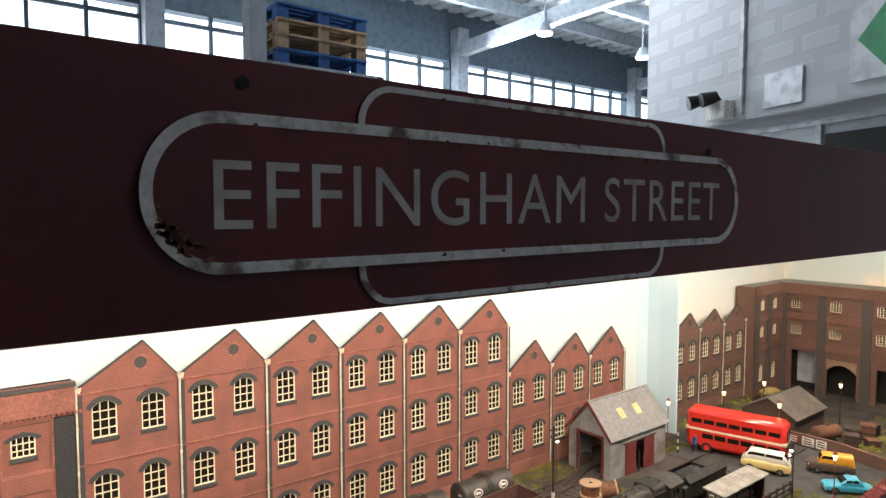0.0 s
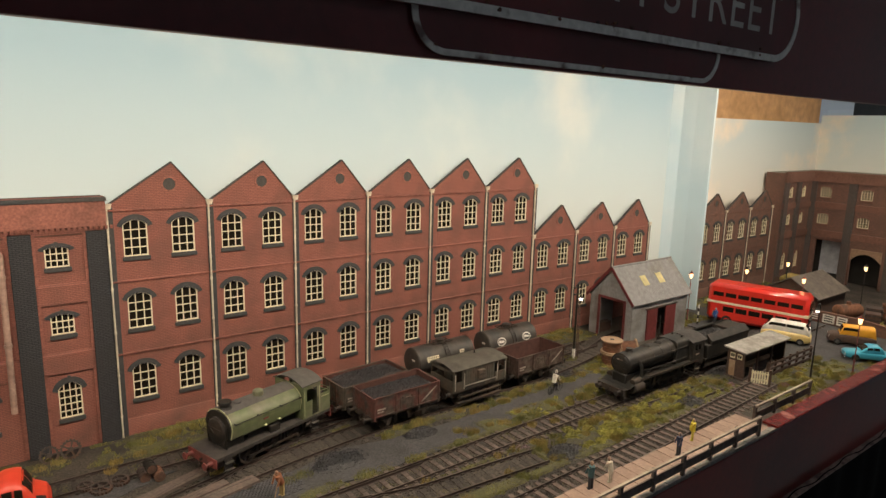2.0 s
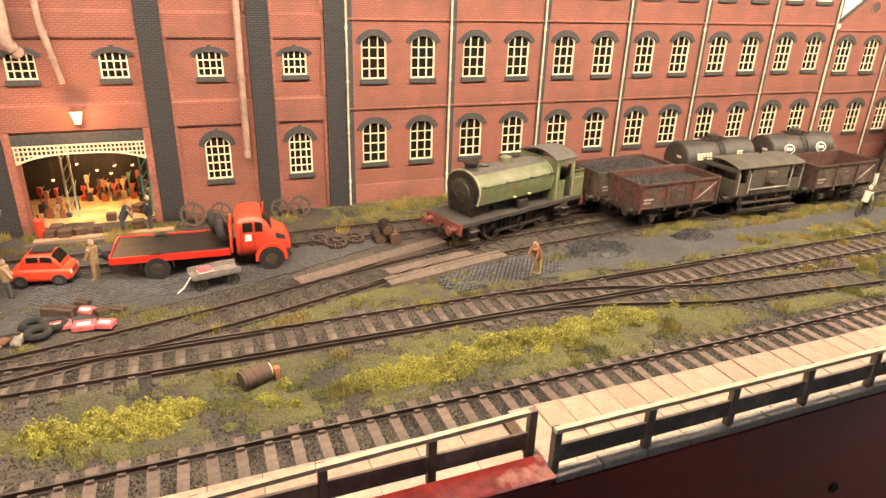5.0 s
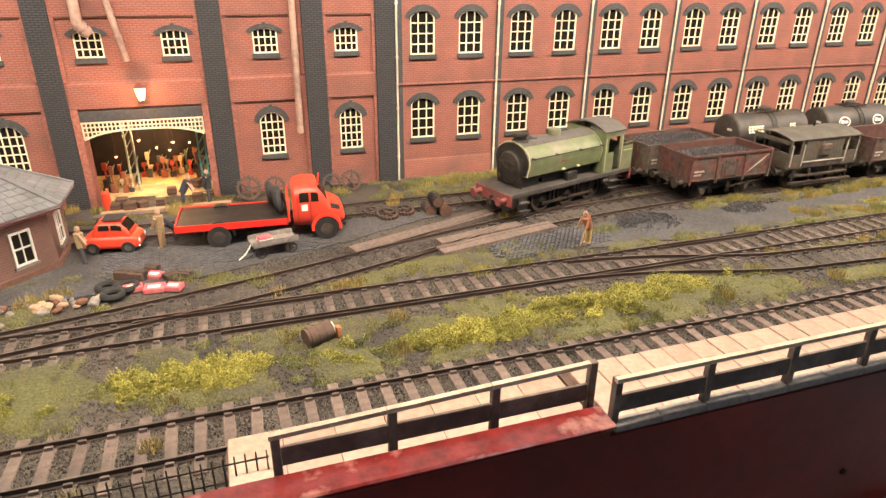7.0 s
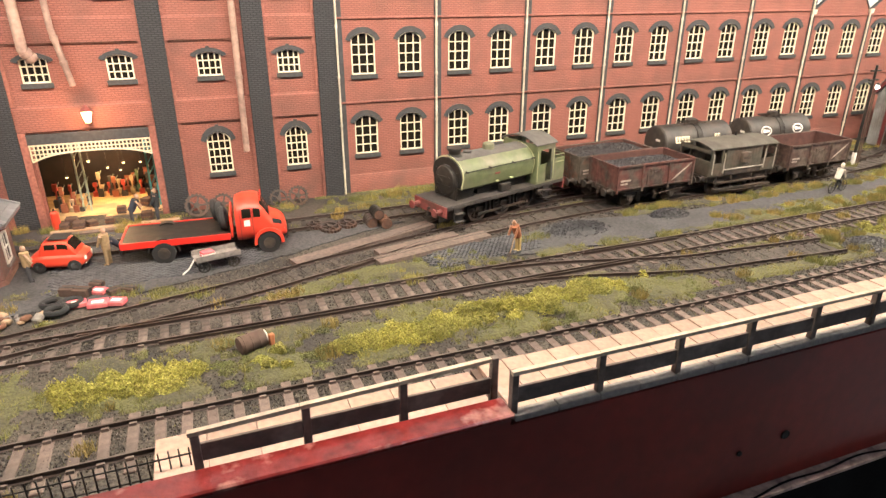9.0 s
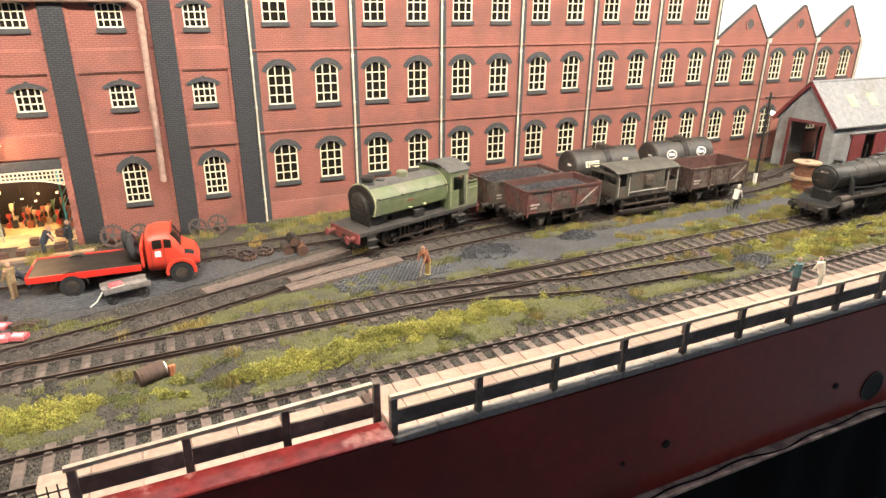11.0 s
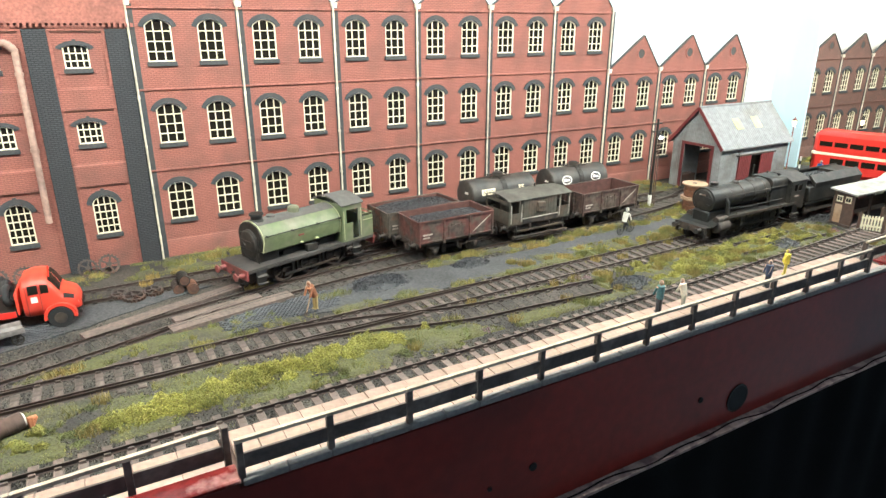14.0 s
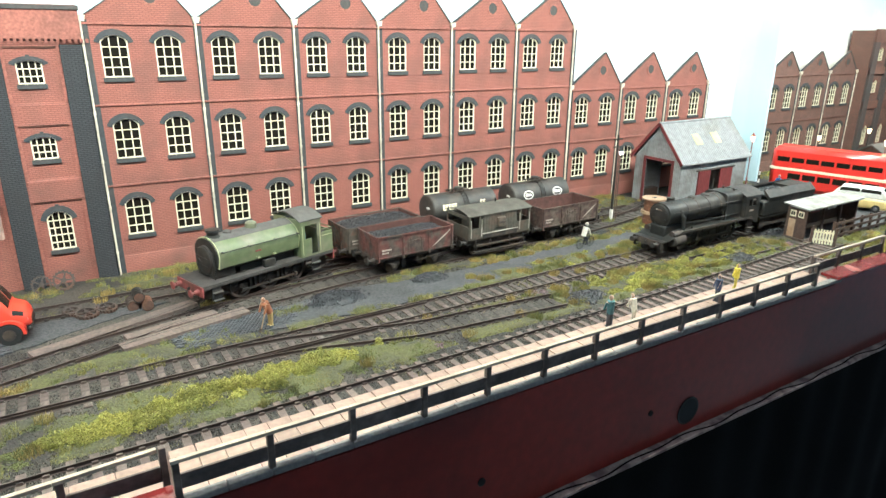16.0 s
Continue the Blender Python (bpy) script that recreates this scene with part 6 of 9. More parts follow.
def black_engine(line, x):
    """A mixed-traffic engine with tender; front towards -x, origin at the front buffer beam."""
    px, py, a = on_line(line, x)
    ob = thing("black_steam_engine", "sooty black tender steam engine facing the yard", "locomotive", (px, py, RZ), 0.3)
    ob.scale = (0.98, 0.94, 0.87)
    W = 0.0300
    b = bmesh.new()
    box(b, 0.008, 0.020, -0.028, 0.028, 0.0255, 0.0270, 0.0003)
    prism(b, [(0.020, 0.0255), (0.020, 0.0270), (0.050, 0.0400), (0.215, 0.0400), (0.215, 0.0385), (0.050, 0.0385)], -W, W)
    part("running_plate", b, BLACK_PAINT, ob)
    b = bmesh.new()
    box(b, 0.007, 0.009, -0.0275, 0.0275, 0.0165, 0.0270)
    part("buffer_beam", b, BROWN_DIRT, ob)
    buffers(ob, 0.007, 0.0225, -1, DARK_METAL, 0.0200)
    hook(ob, 0.007, 0.0220, -1)
    b = bmesh.new()
    cyl(b, (0.030, 0, 0.0640), (0.070, 0, 0.0640), 0.0205, seg=32)
    part("smokebox", b, BLACK_PAINT, ob)
    b = bmesh.new()
    cyl(b, (0.070, 0, 0.0640), (0.170, 0, 0.0655), 0.0198, 0.0215, 32)
    part("boiler", b, BLACK_PAINT, ob)
    for x2 in (0.071, 0.095, 0.120, 0.145):
        b = bmesh.new()
        cyl(b, (x2, 0, 0.0640 + (x2 - 0.07) * 0.015), (x2 + 0.0012, 0, 0.0640 + (x2 - 0.07) * 0.015), 0.0203 + (x2 - 0.07) * 0.017, seg=32)
        part("boiler_band", b, DARK_METAL, ob)
    b = bmesh.new()
    prism(b, [(-0.0222, 0.0400), (-0.0222, 0.0795), (-0.0205, 0.0840), (-0.0165, 0.0866), (0.0, 0.0882), (0.0165, 0.0866), (0.0205, 0.0840), (0.0222, 0.0795), (0.0222, 0.0400)], 0.158, 0.199, "x")
    part("firebox", b, BLACK_PAINT, ob)
    b = bmesh.new()
    for yy in (-0.010, 0.010):
        cyl(b, (0.188, yy, 0.0870), (0.188, yy, 0.0915), 0.0022, 0.0016, 10)
    part("safety_valve", b, DARK_METAL, ob)
    b = bmesh.new()
    box(b, 0.0270, 0.0680, -0.0150, 0.0150, 0.0270, 0.0470, 0.002)
    part("smokebox_saddle", b, BLACK_PAINT, ob)
    b = bmesh.new()
    cyl(b, (0.0285, 0, 0.0640), (0.030, 0, 0.0640), 0.0165, 0.0180, 28)
    cyl(b, (0.0265, 0, 0.0640), (0.0285, 0, 0.0640), 0.0080, 0.0165, 28)
    beam(b, (0.0270, -0.014, 0.0700), (0.0270, 0.014, 0.0700), 0.0008, 0.0012)
    beam(b, (0.0270, -0.014, 0.0580), (0.0270, 0.014, 0.0580), 0.0008, 0.0012)
    part("smokebox_door", b, BLACK_PAINT, ob)
    b = bmesh.new()
    box(b, 0.0262, 0.0266, -0.0055, 0.0055, 0.0725, 0.0745)
    part("number_bar", b, FADED_MARK, ob)
    b = bmesh.new()
    cyl(b, (0.050, 0, 0.0830), (0.050, 0, 0.0870), 0.0080, 0.0055, 20)
    cyl(b, (0.050, 0, 0.0870), (0.050, 0, 0.0910), 0.0055, 0.0062, 20)
    part("chimney", b, BLACK_PAINT, ob)
    for x2, r in ((0.098, 0.0060), (0.130, 0.0072)):
        b = bmesh.new()
        ball(b, (x2, 0, 0.0845), r, 1.1, 1, 0.62, 20, 10)
        part("dome", b, BLACK_PAINT, ob)
    for s in (-1, 1):
        b = bmesh.new()
        cyl(b, (0.0330, s * 0.0245, 0.0235), (0.0560, s * 0.0245, 0.0250), 0.0100, seg=20)
        cyl(b, (0.0315, s * 0.0245, 0.0235), (0.0330, s * 0.0245, 0.0235), 0.0080, 0.0095, 20)
        cyl(b, (0.0330, s * 0.0245, 0.0350), (0.0560, s * 0.0245, 0.0360), 0.0055, seg=16)
        part("cylinder", b, BROWN_DIRT, ob)
        b = bmesh.new()
        beam(b, (0.0560, s * 0.0235, 0.0245), (0.1150, s * 0.0235, 0.0165), 0.0012, 0.0028)
        beam(b, (0.0840, s * 0.0222, 0.0160), (0.1800, s * 0.0222, 0.0160), 0.0012, 0.0030)
        beam(b, (0.0560, s * 0.0240, 0.0300), (0.0800, s * 0.0240, 0.0300), 0.0018, 0.0020)
        beam(b, (0.0760, s * 0.0250, 0.0420), (0.0900, s * 0.0245, 0.0180), 0.0012, 0.0020)
        part("connecting_rod", b, BROWN_DIRT, ob)
        b = bmesh.new()
        box(b, 0.0700, 0.0960, s * 0.0262 - 0.0010, s * 0.0262 + 0.0010, 0.0330, 0.0362)
        prism(b, [(0.0860, 0.0180), (0.0900, 0.0180), (0.0960, 0.0330), (0.0880, 0.0330)], s * 0.0262 - 0.0010, s * 0.0262 + 0.0010)
        part("slide_bracket", b, BROWN_DIRT, ob)
        b = bmesh.new()
        box(b, 0.0500, 0.2150, s * 0.0298 - 0.0006, s * 0.0298 + 0.0006, 0.0362, 0.0402)
        part("valance", b, BROWN_DIRT, ob, "dirt-browned edge of the running plate")
        b = bmesh.new()
        tube(b, [(0.0540, s * 0.0170, 0.0720), (0.0560, s * 0.0235, 0.0600), (0.0560, s * 0.0250, 0.0400)], 0.0030, 12)
        part("steam_pipe", b, BLACK_PAINT, ob)
        b = bmesh.new()
        box(b, 0.0100, 0.0170, s * 0.0255 - 0.0025, s * 0.0255 + 0.0025, 0.0090, 0.0102)
        box(b, 0.0100, 0.0112, s * 0.0255 - 0.0025, s * 0.0255 + 0.0025, 0.0090, 0.0255)
        part("front_step", b, BROWN_DIRT, ob)
        b = bmesh.new()
        box(b, 0.2120, 0.2260, s * 0.0280 - 0.0030, s * 0.0280 + 0.0020, 0.0085, 0.0098)
        box(b, 0.2120, 0.2260, s * 0.0280 - 0.0030, s * 0.0280 + 0.0020, 0.0175, 0.0188)
        box(b, 0.2120, 0.2260, s * 0.0262 - 0.0006, s * 0.0262 + 0.0006, 0.0085, 0.0400)
        part("cab_step", b, BROWN_DIRT, ob)
        b = bmesh.new()
        tube(b, [(0.034, s * 0.0225, 0.0710), (0.195, s * 0.0235, 0.0730)], 0.0006, 6)
        part("handrail", b, DARK_METAL, ob)
        b = bmesh.new()
        tube(b, [(0.060, s * 0.0205, 0.0500), (0.100, s * 0.0225, 0.0480), (0.190, s * 0.0225, 0.0480)], 0.0010, 8)
        tube(b, [(0.135, s * 0.0150, 0.0790), (0.150, s * 0.0215, 0.0650), (0.152, s * 0.0220, 0.0430)], 0.0008, 8)
        part("pipework", b, BLACK_PAINT, ob)
        b = bmesh.new()
        box(b, 0.055, 0.185, s * 0.0160 - 0.0010, s * 0.0160 + 0.0010, 0.010, 0.040)
        part("frame", b, BLACK_PAINT, ob)
        b = bmesh.new()
        holed(b, 0.1980, 0.2350, 0.0400, 0.0780, [(0.2060, 0.2130, 0.0600, 0.0720), (0.2160, 0.2250, 0.0600, 0.0720)], s * 0.0290 - 0.0006, s * 0.0290 + 0.0006)
        prism(b, [(0.2300, 0.0270), (0.2350, 0.0270), (0.2350, 0.0400), (0.2050, 0.0400)], s * 0.0290 - 0.0006, s * 0.0290 + 0.0006)
        part("cab_side", b, BLACK_PAINT, ob)
        b = bmesh.new()
        box(b, 0.2080, 0.2200, s * 0.0298 - 0.0002, s * 0.0298 + 0.0002, 0.0500, 0.0530)
        part("number_bar", b, FADED_MARK, ob)
    b = bmesh.new()
    box(b, 0.1972, 0.1984, -0.0285, 0.0285, 0.0400, 0.0800)
    part("cab_front", b, BLACK_PAINT, ob)
    b = bmesh.new()
    n = 12
    prof = [(-0.0300 + 0.060 * k / n, 0.0775 + 0.0105 * (1 - (2 * k / n - 1) ** 2)) for k in range(n + 1)]
    prism(b, [*prof, *[(y, z + 0.0012) for y, z in prof[::-1]]], 0.1950, 0.2400, "x")
    part("cab_roof", b, PLATE, ob)
    wheels_on(ob, (0.0260, 0.0660), WHEEL, 0.0105)
    wheels_on(ob, (0.0900, 0.1320, 0.1740), BIG_DRIVER, 0.0205)
    # tender
    b = bmesh.new()
    box(b, 0.2440, 0.3960, -0.0285, 0.0285, 0.0300, 0.0330)
    box(b, 0.2480, 0.3940, -0.0290, 0.0290, 0.0330, 0.0620, 0.002)
    for s in (-1, 1):
        prism(b, [(s * 0.0290, 0.0600), (s * 0.0300, 0.0680), (s * 0.0180, 0.0800), (s * 0.0170, 0.0780), (s * 0.0280, 0.0600)], 0.2600, 0.3940, "x")
    box(b, 0.3400, 0.3940, -0.0180, 0.0180, 0.0620, 0.0770)
    part("tender", b, BLACK_PAINT, ob)
    for s in (-1, 1):
        b = bmesh.new()
        box(b, 0.2480, 0.3940, s * 0.0250 - 0.001, s * 0.0250 + 0.001, 0.0140, 0.0300)
        part("tender_frame", b, BROWN_DIRT, ob)
    coal_heap(ob, 0.2620, 0.3400, -0.0170, 0.0170, 0.0680, 0.010, 5, 500)
    wheels_on(ob, (0.2680, 0.3180, 0.3680), WHEEL, 0.0125)
    return ob


black_engine(MAIN, 0.7800)

# ---------------------------------------------------------------- roads, setts and crossing boards
def patch(name, outline, z0, z1, mat, label, category, kind="structure"):
    """A low slab with a ragged outline."""
    b = bmesh.new()
    pts = []
    for (xa, ya), (xb, yb) in zip(outline, outline[1:] + outline[:1]):
        n = max(1, int(math.hypot(xb - xa, yb - ya) / 0.008))
        for k in range(n):
            u, v = xa + (xb - xa) * k / n, ya + (yb - ya) * k / n
            pts.append((u + 0.004 * noise.noise((u * 90, v * 90, 1)), v + 0.004 * noise.noise((u * 90, v * 90, 7))))
    prism(b, pts, z0, z1, "z")
    return tagged(new(name, mesh_of(name, b, mat)), label, category, "", kind)


patch("road_yard", [(0.24, 0.664), (0.36, 0.657), (0.55, 0.659), (0.76, 0.668), (0.86, 0.690), (0.90, 0.735), (0.84, 0.742), (0.72, 0.728), (0.55, 0.716), (0.42, 0.722), (0.36, 0.735), (0.27, 0.718)], DECK - 0.001, DECK + 0.0016, ROAD, "dark slate grey gritted yard road", "road")
patch("road_workshop", [(-0.40, 0.700), (-0.20, 0.702), (-0.10, 0.715), (0.02, 0.752), (0.10, 0.785), (0.16, 0.805), (0.10, 0.812), (-0.02, 0.810), (-0.10, 0.912), (-0.25, 0.915), (-0.40, 0.80)], DECK - 0.001, DECK + 0.0013, ROAD, "dark gritted ground before the workshop", "road")
patch("road_street", [(1.22, 0.54), (1.27, 0.44), (1.56, 0.44), (1.565, 0.66), (1.56, 0.85), (1.30, 0.90), (1.27, 0.80), (1.30, 0.68)], DECK - 0.001, DECK + 0.0016, ROAD, "dark grey street surface", "road")


def setts(label, x0, x1, y0, y1, dx=0.0050, dy=0.0031, turn=0.0, seed=1):
    rnd = random.Random(seed)
    b = bmesh.new()
    rot = Matrix.Translation(((x0 + x1) / 2, (y0 + y1) / 2, DECK)) @ pose(0, 0, 0, 0, 0, turn)
    nx, ny = int((x1 - x0) / dx), int((y1 - y0) / dy)
    for i in range(nx):
        for j in range(ny):
            u = (i + 0.5 * (j % 2)) * dx - (x1 - x0) / 2
            v = j * dy - (y1 - y0) / 2
            if noise.noise(((u + x0) * 40, (v + y0) * 40, 2)) > 0.42 or (abs(u) > (x1 - x0) * 0.42 and rnd.random() < 0.4):
                continue
            h = 0.0024 + rnd.uniform(-0.0003, 0.0003)
            q = [(u, v), (u + dx * 0.88, v), (u + dx * 0.88, v + dy * 0.84), (u, v + dy * 0.84)]
            lo = [b.verts.new(rot @ Vector((p[0], p[1], 0.0006))) for p in q]
            hi = [b.verts.new(rot @ Vector((p[0] + (0.0003 if k in (0, 3) else -0.0003), p[1] + (0.0003 if k < 2 else -0.0003), h))) for k, p in enumerate(q)]
            b.faces.new(hi)
            for k in range(4):
                b.faces.new((lo[k], lo[(k + 1) % 4], hi[(k + 1) % 4], hi[k]))
    return tagged(new("stone_setts", mesh_of("stone_setts", b, SETT)), label, "setts", "", "stuff")


setts("worn grey stone setts in the yard road", 0.145, 0.275, 0.668, 0.716, turn=6, seed=2)
setts("worn grey stone setts before the workshop", -0.20, 0.0, 0.735, 0.815, turn=4, seed=3)

cross = thing("crossing_boards", "brown timber crossing boards laid beside the rails", "crossing")
for k, (xa, ya, xb, yb) in enumerate(((0.098, 0.697, 0.232, 0.7265), (0.104, 0.718, 0.20, 0.7385), (0.02, 0.723, 0.185, 0.780))):
    b = bmesh.new()
    beam(b, (xa, ya, DECK + 0.0028), (xb, yb, DECK + 0.0028), 0.017 if k != 1 else 0.013, 0.0042)
    part("board", b, SLEEPER_PALE, cross)

for x, y, r, h, s in ((0.337, 0.710, 0.041, 0.011, 11), (0.468, 0.713, 0.027, 0.009, 12), (0.604, 0.559, 0.032, 0.009, 13), (1.068, 0.605, 0.040, 0.008, 14), (0.82, 0.745, 0.022, 0.006, 15), (0.90, 0.555, 0.028, 0.009, 16)):
    ob = thing("coal_pile", "low heap of spilled black coal on the ground", "coal", (x, y, DECK + 0.0012), 0, "coal heaps")
    coal_heap(ob, -r, r, -r * 0.62, r * 0.62, 0.0, h, s, 700, "coal_heap", 0.0024, True)


# ---------------------------------------------------------------- plants
def plant_material(name, a, b2, island=0.4):
    return material(name, a, 0.9, vary=0.3, scale=90, second=b2, mix_scale=30, mix=(0.4, 0.6), bump=0, island=island)


GRASS = plant_material("static_grass", (0.25, 0.225, 0.062), (0.15, 0.155, 0.046))
STRAW = plant_material("straw_grass", (0.33, 0.24, 0.07), (0.24, 0.19, 0.055))
FOAM = plant_material("foliage_clump", (0.315, 0.290, 0.058), (0.225, 0.215, 0.048), 0.5)
MOSS = plant_material("low_weeds", (0.15, 0.15, 0.045), (0.095, 0.105, 0.036))
HEATHER = plant_material("heather", (0.26, 0.14, 0.19), (0.18, 0.12, 0.13))


def blades(verts, faces, rnd, x, y, z, h, lean, w=0.00055):
    a = rnd.random() * math.tau
    dx, dy = math.cos(a) * w / 2, math.sin(a) * w / 2
    l = rnd.uniform(0, lean) * h
    c = rnd.random() * math.tau
    n = len(verts)
    verts += [(x - dx, y - dy, z), (x + dx, y + dy, z), (x + math.cos(c) * l, y + math.sin(c) * l, z + h)]
    faces.append((n, n + 1, n + 2))


def stuff_mesh(name, verts, faces, mat, label, category):
    me = bpy.data.meshes.new(name)
    me.from_pydata(verts, [], faces)
    me.materials.append(mat)
    return tagged(new(name, me), label, category, "", "stuff")


def clear_of_rails(x, y, gap=0.0205):
    return all(abs(y - curve_y(line, x)) > gap or not (x0 < x < x1) for line, x0, x1 in ((MAIN, -0.7, 1.55), (NEAR, -0.7, 1.1), (LOOP, -0.4, 0.98), (YARD, 0.05, 1.19), (WALLSIDE, -0.7, 0.4), (STUB, 0.3, 0.565)))


def field(label, areas, mat, count, h0, h1, seed, lean=0.6, thr=0.0, on_rails=False, name="grass"):
    """Grass over boxes (x0, x1, y0, y1, share), gathered in tufts by a noise."""
    rnd = random.Random(seed)
    verts, faces = [], []
    total = sum(a[4] for a in areas)
    for x0, x1, y0, y1, s in areas:
        for k in range(int(count * s / total)):
            x, y = rnd.uniform(x0, x1), rnd.uniform(y0, y1)
            q = noise.noise((x * 38, y * 38, seed)) + 0.4 * noise.noise((x * 120, y * 120, seed + 3))
            if q < thr or not (on_rails or clear_of_rails(x, y)):
                continue
            blades(verts, faces, rnd, x, y, DECK - 0.0004, rnd.uniform(h0, h1) * (0.6 + 0.8 * max(0, q)), lean)
    return stuff_mesh(name, verts, faces, mat, label, "grass")


GREEN_AREAS = [(-0.50, 0.34, 0.522, 0.600, 3.0), (0.30, 1.06, 0.532, 0.603, 4.0), (0.25, 0.80, 0.644, 0.666, 2.4), (0.10, 0.30, 0.643, 0.668, 1.8), (0.12, 1.04, 0.858, 0.932, 5.0),
               (-0.30, 0.12, 0.868, 0.930, 0.7), (0.40, 0.86, 0.720, 0.750, 3.2), (0.55, 1.05, 0.648, 0.695, 3.2), (0.84, 1.045, 0.68, 0.80, 3.4), (0.84, 1.10, 0.655, 0.69, 3.0), (1.0, 1.32, 0.437, 0.535, 4.0), (1.25, 1.50, 0.437, 0.470, 3.0), (1.25, 1.38, 0.80, 0.90, 3.0), (1.44, 1.90, 0.86, 0.92, 4.0), (0.25, 0.45, 0.740, 0.790, 0.5),
               (-0.35, -0.18, 0.66, 0.74, 0.5), (1.44, 1.90, 0.80, 0.92, 1.2), (1.60, 2.0, 0.44, 0.60, 1.0), (-0.12, 0.2, 0.648, 0.70, 0.9)]


def in_green(x, y):
    q = noise.noise((x * 26, y * 26, 5)) + 0.45 * noise.noise((x * 90, y * 90, 8))
    return any(x0 < x < x1 and y0 < y < y1 and q > 0.12 - 0.10 * s for x0, x1, y0, y1, s in GREEN_AREAS)


# turf: a low ragged sheet wherever the weeds have taken hold
CELL = 0.0036
cells = {}
for i in range(int(2.40 / CELL)):
    for j in range(int(0.50 / CELL)):
        x, y = -0.45 + i * CELL, 0.437 + j * CELL
        if in_green(x, y) and clear_of_rails(x, y, 0.0225):
            cells[i, j] = (x, y)
bm = bmesh.new()
corner = {}


def turf_vert(i, j):
    if (i, j) not in corner:
        x, y = -0.45 + i * CELL, 0.437 + j * CELL
        full = sum((i - a, j - c) in cells for a in (0, 1) for c in (0, 1)) == 4
        h = 0.0022 + 0.0012 * noise.noise((x * 200, y * 200, 2)) if full else 0.0001
        corner[i, j] = bm.verts.new((x + 0.0011 * noise.noise((x * 400, y * 400, 4)), y + 0.0011 * noise.noise((x * 400, y * 400, 6)), DECK + h))
    return corner[i, j]


for i, j in cells:
    bm.faces.new((turf_vert(i, j), turf_vert(i + 1, j), turf_vert(i + 1, j + 1), turf_vert(i, j + 1)))
tagged(new("turf", mesh_of("turf", bm, TURF, True)), "olive green turf over the railway yard", "grass", "", "stuff")
spots = list(cells.values())
rnd = random.Random(61)
verts, faces = [], []
for _ in range(300000):
    x, y = rnd.choice(spots)
    x, y = x + rnd.random() * CELL, y + rnd.random() * CELL
    q = 0.5 + 0.9 * max(0, noise.noise((x * 60, y * 60, 9)) + 0.3)
    blades(verts, faces, rnd, x, y, DECK + 0.0006, rnd.uniform(0.0014, 0.0036) * q, 0.8, 0.0005)
for _ in range(600):
    cx, cy = rnd.choice(spots)
    hh, rr = rnd.uniform(0.0035, 0.0075), rnd.uniform(0.003, 0.007)
    for _ in range(70):
        a, d = rnd.random() * math.tau, rr * math.sqrt(rnd.random())
        blades(verts, faces, rnd, cx + d * math.cos(a), cy + d * math.sin(a), DECK + 0.0004, hh * rnd.uniform(0.5, 1.1), 0.6, 0.00055)
stuff_mesh("grass", verts, faces, GRASS, "short olive grass over the railway yard", "grass")
field("thin weeds between the rails", [(-0.5, 1.1, 0.475, 0.512, 1), (0.3, 0.9, 0.61, 0.65, 1.2), (0.3, 0.62, 0.55, 0.60, 1.0), (-0.2, 0.4, 0.82, 0.85, 1), (0.4, 0.9, 0.75, 0.79, 0.5)], GRASS, 22000, 0.0018, 0.0035, 8, thr=0.28, on_rails=True)


def tufts(label, mat, spots, seed, h=0.009, r=0.009, n=150, name="grass_tufts"):
    rnd = random.Random(seed)
    verts, faces = [], []
    for x, y, k in spots:
        for _ in range(int(n * k)):
            a, d = rnd.random() * math.tau, r * math.sqrt(rnd.random()) * k
            blades(verts, faces, rnd, x + d * math.cos(a), y + d * math.sin(a) * 0.8, DECK - 0.0003, h * rnd.uniform(0.55, 1.1), 0.55, 0.0006)
    return stuff_mesh(name, verts, faces, mat, label, "grass")


tufts("straw coloured grass tufts beside the rails", STRAW, [(-0.055, 0.660, 0.8), (-0.005, 0.656, 1.0), (0.012, 0.658, 1.0), (0.030, 0.592, 0.9), (-0.055, 0.588, 1.0), (0.02, 0.548, 1.2), (0.05, 0.552, 1.0), (-0.175, 0.462, 0.8), (-0.14, 0.493, 0.8), (0.20, 0.768, 1.2), (0.215, 0.772, 1.0),
                                                            (0.30, 0.545, 0.9), (0.42, 0.545, 0.9), (0.40, 0.602, 0.8), (0.55, 0.602, 1.0), (0.50, 0.560, 0.8), (0.62, 0.640, 0.9), (0.66, 0.632, 1.0), (0.70, 0.60, 1.2), (0.68, 0.585, 1.0), (0.04, 0.90, 1.0), (0.02, 0.895, 0.9), (-0.245, 0.70, 1.4), (-0.225, 0.71, 1.2),
                                                            (-0.26, 0.88, 1.3), (-0.10, 0.888, 0.9), (0.56, 0.735, 1.0), (0.70, 0.735, 1.2), (0.74, 0.738, 1.0), (0.50, 0.738, 0.8), (0.76, 0.645, 1.0), (0.93, 0.60, 1.2), (0.10, 0.865, 1.0), (0.13, 0.868, 1.0), (0.09, 0.845, 0.9)], 21)
